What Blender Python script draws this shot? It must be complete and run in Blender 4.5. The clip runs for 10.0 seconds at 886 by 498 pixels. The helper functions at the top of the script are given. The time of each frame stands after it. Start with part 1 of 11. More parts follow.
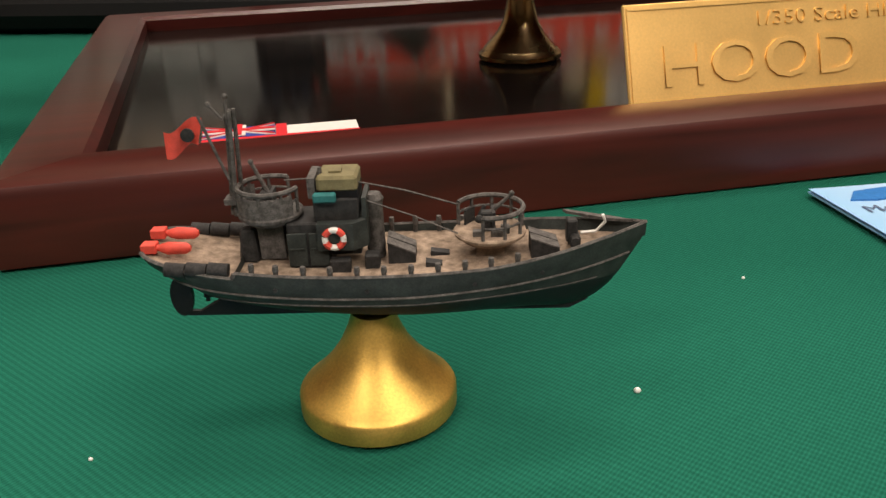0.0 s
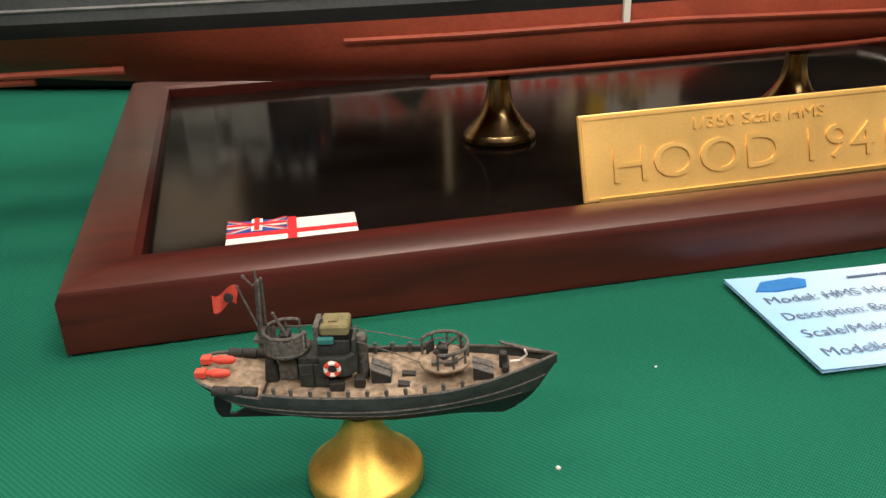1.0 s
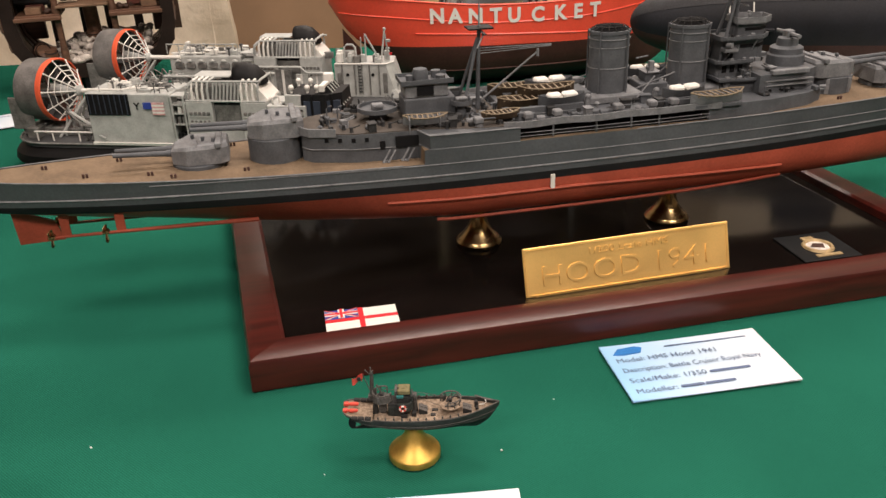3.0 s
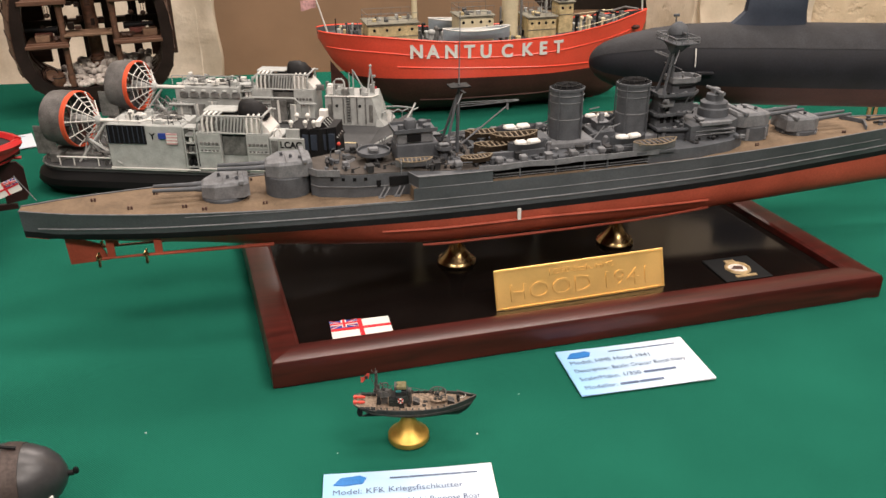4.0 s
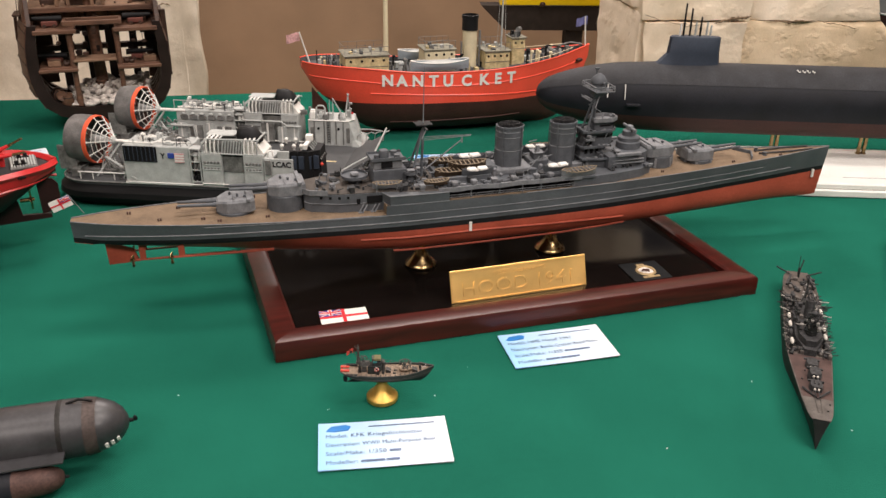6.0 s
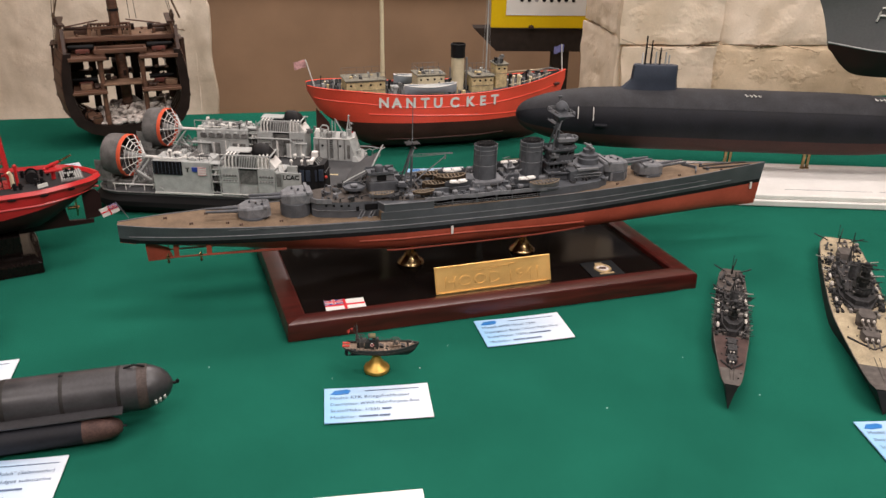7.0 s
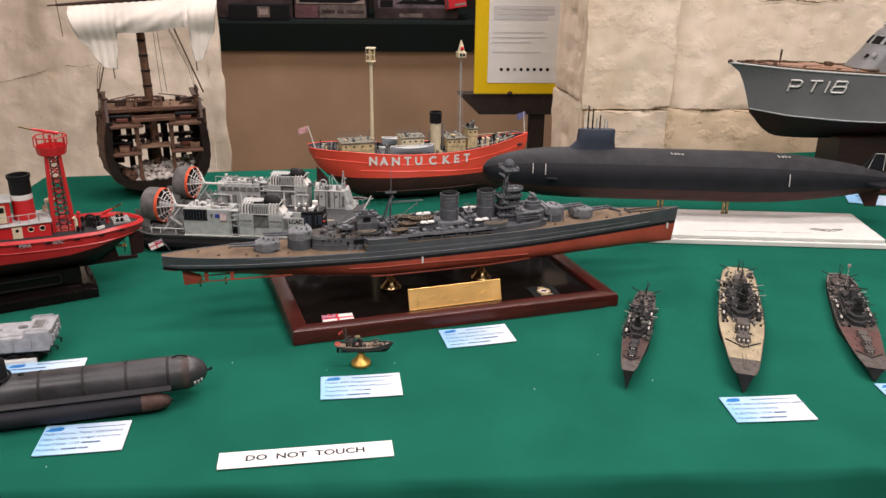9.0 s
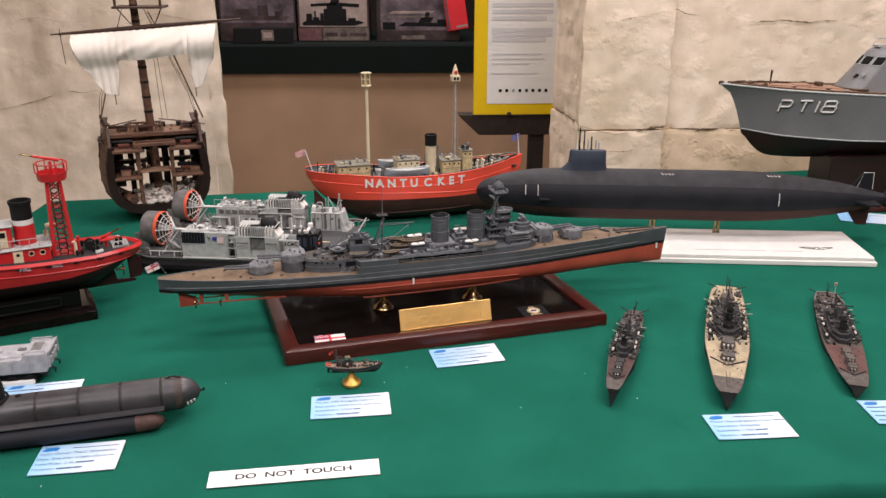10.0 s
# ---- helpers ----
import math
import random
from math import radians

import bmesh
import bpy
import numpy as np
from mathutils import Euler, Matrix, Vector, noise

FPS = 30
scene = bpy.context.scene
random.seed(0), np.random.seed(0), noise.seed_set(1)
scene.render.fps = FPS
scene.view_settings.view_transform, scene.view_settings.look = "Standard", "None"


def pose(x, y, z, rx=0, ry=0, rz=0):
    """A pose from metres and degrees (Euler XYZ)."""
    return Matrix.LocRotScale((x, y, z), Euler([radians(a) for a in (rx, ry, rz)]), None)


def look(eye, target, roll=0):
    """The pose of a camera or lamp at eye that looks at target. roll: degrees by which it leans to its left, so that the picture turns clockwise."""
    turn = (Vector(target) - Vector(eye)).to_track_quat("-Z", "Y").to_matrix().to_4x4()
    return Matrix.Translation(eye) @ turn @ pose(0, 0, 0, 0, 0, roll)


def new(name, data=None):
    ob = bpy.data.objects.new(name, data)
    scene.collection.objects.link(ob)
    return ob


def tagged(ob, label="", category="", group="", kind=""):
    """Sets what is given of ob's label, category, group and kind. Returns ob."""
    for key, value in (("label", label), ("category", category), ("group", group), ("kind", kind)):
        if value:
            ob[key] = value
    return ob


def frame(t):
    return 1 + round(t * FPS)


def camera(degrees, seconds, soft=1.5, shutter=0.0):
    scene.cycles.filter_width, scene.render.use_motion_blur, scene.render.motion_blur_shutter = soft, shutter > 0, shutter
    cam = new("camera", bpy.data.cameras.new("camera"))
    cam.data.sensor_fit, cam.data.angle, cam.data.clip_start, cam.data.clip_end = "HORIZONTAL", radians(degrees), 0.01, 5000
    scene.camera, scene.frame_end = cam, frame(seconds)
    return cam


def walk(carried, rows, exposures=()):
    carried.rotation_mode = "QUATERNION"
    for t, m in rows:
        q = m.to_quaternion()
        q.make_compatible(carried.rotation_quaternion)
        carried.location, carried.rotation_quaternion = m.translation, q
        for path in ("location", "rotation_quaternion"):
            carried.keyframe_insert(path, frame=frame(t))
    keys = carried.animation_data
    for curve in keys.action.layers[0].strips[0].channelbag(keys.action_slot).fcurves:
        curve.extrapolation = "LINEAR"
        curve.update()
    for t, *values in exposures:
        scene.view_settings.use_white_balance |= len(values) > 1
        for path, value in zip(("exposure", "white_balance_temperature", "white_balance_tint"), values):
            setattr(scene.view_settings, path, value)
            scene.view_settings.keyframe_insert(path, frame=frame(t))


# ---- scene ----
cam = camera(56.5, 10.0)
PATH = [
    (0, (0.00618, 0.00518, 0.07189), (-0.04771, 1.83131, -0.74195), -2.014),
    (0.5, (0.01102, -0.00300, 0.09114), (-0.05079, 1.82231, -0.72397), -2.221),
    (1, (0.01535, -0.02513, 0.11121), (-0.05497, 1.79963, -0.70446), -2.267),
    (1.5, (0.02009, -0.06824, 0.14545), (-0.05884, 1.75842, -0.66516), -2.364),
    (2, (0.01637, -0.11183, 0.17610), (-0.06274, 1.71407, -0.63621), -2.553),
    (2.5, (0.01559, -0.15051, 0.21190), (-0.06363, 1.66877, -0.61511), -2.434),
    (3, (0.01599, -0.18666, 0.24581), (-0.02849, 1.61520, -0.62098), -2.007),
    (4.3, (-0.00141, -0.29031, 0.31731), (0.06372, 1.51142, -0.54843), -0.181),
    (4.5, (-0.00581, -0.30099, 0.32746), (0.07941, 1.49902, -0.54013), -0.026),
    (5, (-0.00751, -0.30953, 0.33805), (0.09254, 1.49035, -0.52823), 0.196),
    (5.5, (0.00078, -0.34309, 0.35007), (0.11035, 1.45737, -0.51383), 0.676),
    (6.8, (0.00571, -0.50518, 0.40483), (0.12475, 1.30207, -0.44352), 1.085),
    (7, (0.00943, -0.52898, 0.41486), (0.12786, 1.28435, -0.42049), 1.068),
    (7.5, (0.01865, -0.59958, 0.43748), (0.13637, 1.22907, -0.36389), 1.063),
    (8, (0.02563, -0.67268, 0.45675), (0.14165, 1.16746, -0.31814), 1.032),
    (8.5, (0.02806, -0.72469, 0.46967), (0.14549, 1.13384, -0.25975), 0.960),
    (9, (0.03421, -0.76210, 0.47652), (0.15059, 1.10438, -0.23251), 0.675),
    (9.5, (0.04792, -0.78143, 0.48604), (0.16405, 1.09548, -0.19493), 0.461),
    (10, (0.05795, -0.78250, 0.48823), (0.15402, 1.10026, -0.17958), 0.073),
]
walk(cam, [(t, look(eye, target, roll)) for t, eye, target, roll in PATH],
     exposures=((0, 0.08, 7600, 12), (0.5, 0.07, 7650, 12), (1, 0.34, 7600, 8), (2, 0.02, 7550, 13), (3, 0.14, 7500, 14), (4.5, 0.26, 7050, 12), (5.5, 0.28, 6980, 12), (7, -0.06, 6850, 15), (8, 0.03, 6740, 16), (9, 0.07, 6680, 16), (10, 0.10, 6640, 17)))

# ---- world and lights: an indoor hall lit by assumed ceiling panels and added fills ----
world = bpy.data.worlds.new("hall_world")
scene.world = world
world.use_nodes = True
world.node_tree.nodes["Background"].inputs[0].default_value = (1.0, 0.93, 0.82, 1)
world.node_tree.nodes["Background"].inputs[1].default_value = 0.02
scene.view_settings.exposure = 0.0


def overhead_lamp(x, y, z, sx, sy, watts, colour):
    d = bpy.data.lights.new("ceiling_and_fill_light", "AREA")
    d.shape, d.size, d.size_y, d.energy, d.color = "RECTANGLE", sx, sy, watts, colour
    o = new("ceiling_and_fill_light", d)
    o.matrix_world = pose(x, y, z)
    return o


WARM = (1.0, 0.945, 0.925)
overhead_lamp(-1.0, -0.3, 2.1, 1.2, 0.5, 13, WARM)
overhead_lamp(1.2, -0.3, 2.1, 1.2, 0.5, 29, WARM)
# Fill added above the back of the table to brighten its models.
overhead_lamp(0.35, 0.75, 2.1, 1.2, 0.4, 24, WARM)
# Front fills added for faces turned to the viewer; no panel known there.
overhead_lamp(-1.0, -1.8, 2.1, 1.2, 0.5, 41, WARM)
overhead_lamp(1.2, -1.8, 2.1, 1.2, 0.5, 46, WARM)
# Unseen lamp assumed in the back room, raised to lift the doorway.
overhead_lamp(0.0, 2.6, 2.1, 1.2, 0.4, 56, WARM)


# ---- materials ----
def mat(name, c, rough=0.55, metal=0.0, var=0.18, scale=45.0, grain=700.0, bump=0.25, c2=None, depth=0.0002, stain=0.0):
    m = bpy.data.materials.new(name)
    m.use_nodes = True
    nt = m.node_tree
    b = nt.nodes["Principled BSDF"]
    tc = nt.nodes.new("ShaderNodeTexCoord")
    n1 = nt.nodes.new("ShaderNodeTexNoise")
    n1.inputs["Scale"].default_value, n1.inputs["Detail"].default_value = scale, 6
    n2 = nt.nodes.new("ShaderNodeTexNoise")
    n2.inputs["Scale"].default_value, n2.inputs["Detail"].default_value = grain, 3
    ramp = nt.nodes.new("ShaderNodeValToRGB")
    ramp.color_ramp.elements[0].position, ramp.color_ramp.elements[1].position = 0.3, 0.7
    lo = [min(1, v * (1 - var)) for v in c]
    hi = [min(1, v * (1 + var)) for v in (c2 or c)]
    ramp.color_ramp.elements[0].color, ramp.color_ramp.elements[1].color = (*lo, 1), (*hi, 1)
    mix = nt.nodes.new("ShaderNodeMix")
    mix.data_type, mix.blend_type = "RGBA", "MULTIPLY"
    mix.inputs[0].default_value = 1.0
    m2 = nt.nodes.new("ShaderNodeMapRange")
    m2.inputs[1].default_value, m2.inputs[2].default_value = 0.25, 0.75
    m2.inputs[3].default_value, m2.inputs[4].default_value = 1 - 0.7 * var, 1 + 0.7 * var
    bp = nt.nodes.new("ShaderNodeBump")
    bp.inputs["Strength"].default_value, bp.inputs["Distance"].default_value = bump, depth
    mr = nt.nodes.new("ShaderNodeMapRange")
    mr.inputs[3].default_value, mr.inputs[4].default_value = max(0.03, rough - 0.12), min(1, rough + 0.12)
    L = nt.links.new
    L(tc.outputs["Object"], n1.inputs["Vector"])
    L(tc.outputs["Object"], n2.inputs["Vector"])
    L(n1.outputs["Fac"], ramp.inputs["Fac"])
    L(ramp.outputs["Color"], mix.inputs[6])
    L(n2.outputs["Fac"], m2.inputs[0])
    L(m2.outputs[0], mix.inputs[7])
    L(mix.outputs[2], b.inputs["Base Color"])
    L(n2.outputs["Fac"], bp.inputs["Height"])
    L(bp.outputs["Normal"], b.inputs["Normal"])
    L(n1.outputs["Fac"], mr.inputs[0])
    L(mr.outputs[0], b.inputs["Roughness"])
    b.inputs["Metallic"].default_value = metal
    b.inputs["Specular IOR Level"].default_value = 0.5 if metal or rough < 0.5 else 0.22
    return m


def grain_wood(name, dark, light, rough=0.35, scale=(3, 60, 60), bump=0.1):
    m = bpy.data.materials.new(name)
    m.use_nodes = True
    nt = m.node_tree
    b = nt.nodes["Principled BSDF"]
    tc, mp = nt.nodes.new("ShaderNodeTexCoord"), nt.nodes.new("ShaderNodeMapping")
    mp.inputs["Scale"].default_value = scale
    n = nt.nodes.new("ShaderNodeTexNoise")
    n.inputs["Scale"].default_value, n.inputs["Detail"].default_value, n.inputs["Distortion"].default_value = 4, 8, 0.6
    r = nt.nodes.new("ShaderNodeValToRGB")
    r.color_ramp.elements[0].position, r.color_ramp.elements[1].position = 0.25, 0.75
    r.color_ramp.elements[0].color, r.color_ramp.elements[1].color = (*dark, 1), (*light, 1)
    bp = nt.nodes.new("ShaderNodeBump")
    bp.inputs["Strength"].default_value, bp.inputs["Distance"].default_value = bump, 0.0003
    L = nt.links.new
    L(tc.outputs["Object"], mp.inputs["Vector"])
    L(mp.outputs["Vector"], n.inputs["Vector"])
    L(n.outputs["Fac"], r.inputs["Fac"])
    L(r.outputs["Color"], b.inputs["Base Color"])
    L(n.outputs["Fac"], bp.inputs["Height"])
    L(bp.outputs["Normal"], b.inputs["Normal"])
    b.inputs["Roughness"].default_value = rough
    return m


def deck_planks(name, c, width, rough=0.8):
    """Narrow laid planks along x with dark seams and blotchy weathering."""
    m = mat(name, c, rough, var=0.22, scale=70, grain=500, bump=0.15)
    nt = m.node_tree
    b = nt.nodes["Principled BSDF"]
    tc, mp = nt.nodes.new("ShaderNodeTexCoord"), nt.nodes.new("ShaderNodeMapping")
    w = nt.nodes.new("ShaderNodeTexWave")
    w.bands_direction = "Y"
    w.inputs["Scale"].default_value = 0.314 / width
    w.inputs["Distortion"].default_value = 0.3
    old = b.inputs["Base Color"].links[0].from_socket
    mix = nt.nodes.new("ShaderNodeMix")
    mix.data_type, mix.blend_type = "RGBA", "MULTIPLY"
    mix.inputs[0].default_value = 0.3
    L = nt.links.new
    L(tc.outputs["Object"], w.inputs["Vector"])
    L(old, mix.inputs[6])
    L(w.outputs["Color"], mix.inputs[7])
    L(mix.outputs[2], b.inputs["Base Color"])
    return m


def cloth_material(name, c, pitch):
    """Woven baize: fine diagonal rib in colour and relief, with faint blotches and lint."""
    m = mat(name, c, 0.92, var=0.12, scale=9, grain=1500, bump=0.12, depth=0.0002)
    nt = m.node_tree
    b = nt.nodes["Principled BSDF"]
    L = nt.links.new
    tc = nt.nodes.new("ShaderNodeTexCoord")
    mp = nt.nodes.new("ShaderNodeMapping")
    mp.inputs["Rotation"].default_value = (0, 0, radians(38))
    w1, w2 = nt.nodes.new("ShaderNodeTexWave"), nt.nodes.new("ShaderNodeTexWave")
    for w, d in ((w1, "X"), (w2, "Y")):
        w.bands_direction = d
        w.inputs["Scale"].default_value = 0.314 / pitch
        w.inputs["Distortion"].default_value = 0.8
        w.inputs["Detail Scale"].default_value = 2
        L(mp.outputs["Vector"], w.inputs["Vector"])
    w2.inputs["Scale"].default_value = 0.314 / (pitch * 1.9)
    L(tc.outputs["Object"], mp.inputs["Vector"])
    add = nt.nodes.new("ShaderNodeMath")
    add.operation = "ADD"
    L(w1.outputs["Fac"], add.inputs[0])
    L(w2.outputs["Fac"], add.inputs[1])
    mr = nt.nodes.new("ShaderNodeMapRange")
    mr.inputs[2].default_value, mr.inputs[3].default_value, mr.inputs[4].default_value = 2, 0.66, 1.15
    L(add.outputs[0], mr.inputs[0])
    mix = nt.nodes.new("ShaderNodeMix")
    mix.data_type, mix.blend_type = "RGBA", "MULTIPLY"
    mix.inputs[0].default_value = 1.0
    L(b.inputs["Base Color"].links[0].from_socket, mix.inputs[6])
    L(mr.outputs[0], mix.inputs[7])
    L(mix.outputs[2], b.inputs["Base Color"])
    bp = nt.nodes.new("ShaderNodeBump")
    bp.inputs["Strength"].default_value, bp.inputs["Distance"].default_value = 0.5, 0.0002
    L(add.outputs[0], bp.inputs["Height"])
    L(b.inputs["Normal"].links[0].from_socket, bp.inputs["Normal"])
    L(bp.outputs["Normal"], b.inputs["Normal"])
    b.inputs["Specular IOR Level"].default_value = 0.0
    return m


def fade_paper(name, a, c):
    """Printed paper whose blue tint fades from the left edge."""
    m = bpy.data.materials.new(name)
    m.use_nodes = True
    nt = m.node_tree
    b = nt.nodes["Principled BSDF"]
    tc, sp = nt.nodes.new("ShaderNodeTexCoord"), nt.nodes.new("ShaderNodeSeparateXYZ")
    n = nt.nodes.new("ShaderNodeTexNoise")
    n.inputs["Scale"].default_value = 25
    ad = nt.nodes.new("ShaderNodeMath")
    ad.operation = "MULTIPLY_ADD"
    ad.inputs[1].default_value = 0.03
    r = nt.nodes.new("ShaderNodeValToRGB")
    mr = nt.nodes.new("ShaderNodeMapRange")
    mr.inputs[1].default_value, mr.inputs[2].default_value = -0.03, 0.06
    r.color_ramp.elements[0].color, r.color_ramp.elements[1].color = (*a, 1), (*c, 1)
    L = nt.links.new
    L(tc.outputs["Object"], sp.inputs[0])
    L(tc.outputs["Object"], n.inputs["Vector"])
    L(n.outputs["Fac"], ad.inputs[0])
    L(sp.outputs[0], ad.inputs[2])
    L(ad.outputs[0], mr.inputs[0])
    L(mr.outputs[0], r.inputs["Fac"])
    L(r.outputs["Color"], b.inputs["Base Color"])
    b.inputs["Roughness"].default_value = 0.6
    return m


M_CLOTH = cloth_material("green_baize", (0.0098, 0.120, 0.0815), 0.00055)
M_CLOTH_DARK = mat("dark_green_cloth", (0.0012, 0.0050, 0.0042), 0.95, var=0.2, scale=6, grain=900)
M_BROWN_CLOTH = mat("brown_cloth", (0.35, 0.235, 0.155), 0.9, var=0.12, scale=4, grain=600)
M_CRESTGOLD = mat("dull_crest_gold", (0.45, 0.33, 0.18), 0.5, 0.4, var=0.3, scale=300, grain=1500)
M_GOLD = mat("gold_paint", (0.60, 0.375, 0.095), 0.42, 0.80, var=0.2, scale=160, grain=2500, bump=0.3, depth=0.00012)
M_BRASS = mat("old_brass", (0.36, 0.25, 0.125), 0.25, 1.0, var=0.25, scale=90, grain=900, bump=0.1)
M_PLATE = mat("brass_plate", (0.88, 0.56, 0.20), 0.42, 0.65, var=0.08, scale=30, grain=1500, bump=0.15)
M_MAHOGANY = grain_wood("mahogany", (0.024, 0.004, 0.003), (0.078, 0.011, 0.008), 0.33, (4, 40, 40))
M_GLOSS_BLACK = mat("gloss_black_board", (0.006, 0.0045, 0.004), 0.1, var=0.3, scale=12, grain=300, bump=0.02)
M_GLOSS_BLACK.node_tree.nodes["Principled BSDF"].inputs["Specular IOR Level"].default_value = 0.17
M_HGREY = mat("battleship_grey", (0.086, 0.093, 0.104), 0.62, var=0.2, scale=110, grain=900)
M_HGREY_L = mat("light_worn_grey", (0.165, 0.172, 0.184), 0.65, var=0.25, scale=160, grain=900)
M_HDARK = mat("grimy_dark_grey", (0.034, 0.035, 0.037), 0.65, var=0.35, scale=180, grain=900)
M_HSIDE = mat("hull_slate_grey", (0.070, 0.077, 0.086), 0.45, var=0.22, scale=30, grain=700)
M_BLACK = mat("matt_black", (0.008, 0.008, 0.009), 0.6, var=0.3, scale=50, grain=700)
M_RED_OX = mat("oxide_red", (0.345, 0.070, 0.042), 0.5, var=0.2, scale=25, grain=600)
M_DECK = deck_planks("teak_deck", (0.192, 0.135, 0.090), 0.0009)
M_VOID = mat("dark_recess", (0.006, 0.006, 0.007), 0.9)
M_WHITE = mat("white_paint", (0.72, 0.71, 0.68), 0.55, var=0.06, scale=40, grain=600)
M_BOATRIB = mat("pale_boat_timber", (0.24, 0.19, 0.135), 0.7, var=0.25, scale=300, grain=1200)
M_WOODBOAT = mat("varnished_boat_wood", (0.060, 0.042, 0.028), 0.6, var=0.3, scale=200, grain=900)
M_KHULL = mat("cutter_dark_green_grey", (0.030, 0.036, 0.034), 0.6, var=0.35, scale=500, grain=4000, depth=0.00006)
M_KBLACK = mat("cutter_black_bottom", (0.010, 0.011, 0.012), 0.55, var=0.3, scale=500, grain=4000, depth=0.00006)
M_KGREY = mat("cutter_drybrushed_grey", (0.085, 0.080, 0.076), 0.75, var=0.5, scale=1200, grain=5000, depth=0.00008, bump=0.5)
M_KDARK = mat("cutter_dark_fittings", (0.026, 0.026, 0.026), 0.7, var=0.45, scale=1200, grain=5000, depth=0.00006)
M_KDECK = mat("cutter_tan_deck", (0.185, 0.135, 0.098), 0.85, var=0.3, scale=700, grain=5000, depth=0.00008, c2=(0.27, 0.205, 0.155))
M_KRED = mat("bright_red_paint", (0.62, 0.075, 0.055), 0.5, var=0.12, scale=900, grain=5000, depth=0.00004)
M_OLIVE = mat("olive_canvas", (0.16, 0.14, 0.075), 0.8, var=0.2, scale=900, grain=4000, depth=0.00006)
M_TEAL = mat("teal_paint", (0.02, 0.14, 0.14), 0.6, var=0.2, scale=900, grain=4000)
M_PAPER = mat("white_paper", (0.80, 0.80, 0.78), 0.7, var=0.03, scale=30, grain=400, bump=0.05)
M_CARD = fade_paper("blue_fading_card", (0.25, 0.51, 0.78), (0.69, 0.75, 0.81))
M_INK = mat("black_ink", (0.02, 0.02, 0.025), 0.6)
M_INK_BLUE = mat("blue_grey_ink", (0.10, 0.14, 0.24), 0.6)
M_LOGO = mat("blue_logo", (0.02, 0.16, 0.45), 0.5)
M_FLAG_RED = mat("flag_red", (0.62, 0.03, 0.04), 0.6, var=0.06)
M_PINKFLAG = mat("faded_red_and_white_flag", (0.62, 0.36, 0.36), 0.7, var=0.35, scale=160, grain=700)
M_FADEDBLUE = mat("faded_blue_flag", (0.17, 0.17, 0.36), 0.7, var=0.25, scale=200, grain=700)
M_FLAG_BLUE = mat("flag_blue", (0.03, 0.06, 0.30), 0.6, var=0.06)
M_LVRED = mat("lightship_red", (0.95, 0.095, 0.055), 0.35, var=0.08, scale=20, grain=400)
M_LVBROWN = mat("lightship_bottom_brown", (0.070, 0.028, 0.023), 0.5, var=0.25, scale=20, grain=400)
M_BOATGREY = mat("pale_blue_grey_paint", (0.33, 0.385, 0.43), 0.5, var=0.12, scale=60, grain=500)
M_BUFF = mat("buff_paint", (0.56, 0.45, 0.25), 0.6, var=0.3, scale=130, grain=700)
M_ROOF = mat("olive_grey_roof", (0.20, 0.19, 0.15), 0.75, var=0.3, scale=120, grain=700)
M_CREAM = mat("cream_paint", (0.66, 0.58, 0.40), 0.6, var=0.1, scale=60, grain=500)
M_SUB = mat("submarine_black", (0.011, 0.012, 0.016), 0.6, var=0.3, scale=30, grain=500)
M_SUB_LOW = mat("submarine_brown_bottom", (0.050, 0.021, 0.018), 0.6, var=0.25, scale=18, grain=500)
M_SUB_TOP = mat("submarine_grey_top", (0.027, 0.028, 0.032), 0.65, var=0.35, scale=42, grain=600)
M_SUB_SAIL = mat("submarine_blue_grey_sail", (0.035, 0.045, 0.065), 0.5, var=0.15, scale=30, grain=500)
M_LCGREY = mat("haze_grey_paint", (0.385, 0.400, 0.392), 0.6, var=0.15, scale=110, grain=700)
M_LCDARK = mat("dirty_and_shade_grey", (0.15, 0.15, 0.145), 0.65, var=0.4, scale=140, grain=900)
M_LCDECK = mat("dark_grey_deck", (0.065, 0.067, 0.07), 0.75, var=0.2, scale=50, grain=700)
M_RUBBER = mat("black_rubber_skirt", (0.0035, 0.0035, 0.004), 0.7, var=0.3, scale=30, grain=500)
M_ORANGE = mat("orange_red_band", (0.72, 0.11, 0.05), 0.55, var=0.06)
M_DKWOOD = grain_wood("dark_walnut_planking", (0.016, 0.007, 0.0045), (0.070, 0.030, 0.016), 0.55, (5, 90, 90), 0.3)
M_MIDWOOD = grain_wood("brown_planking", (0.050, 0.022, 0.013), (0.175, 0.083, 0.048), 0.6, (8, 120, 60), 0.3)
M_CANVAS = mat("cream_sailcloth", (0.86, 0.81, 0.73), 0.85, var=0.08, scale=25, grain=900, bump=0.3)
M_PEBBLE = mat("pale_ballast_stones", (0.55, 0.50, 0.46), 0.8, var=0.3, scale=150, grain=900)
M_ROPE = mat("brown_rope", (0.10, 0.065, 0.04), 0.9, var=0.2)
M_FANGREY = mat("shroud_grey", (0.135, 0.130, 0.128), 0.55, var=0.3, scale=90, grain=800)
M_ENDWOOD = mat("near_black_timber", (0.018, 0.011, 0.009), 0.5, var=0.35, scale=40, grain=500)
M_LIGHTWOOD = mat("pale_deck_wood", (0.20, 0.12, 0.078), 0.7, var=0.3, scale=70, grain=700)
M_GUNRED = mat("red_brown_carriage", (0.13, 0.045, 0.035), 0.6, var=0.25, scale=90, grain=700)
M_UPDECK = mat("weathered_upper_deck", (0.070, 0.060, 0.053), 0.75, var=0.3, scale=70, grain=900)
M_TUGRED = mat("tug_red", (0.53, 0.022, 0.025), 0.32, var=0.08, scale=25, grain=400)
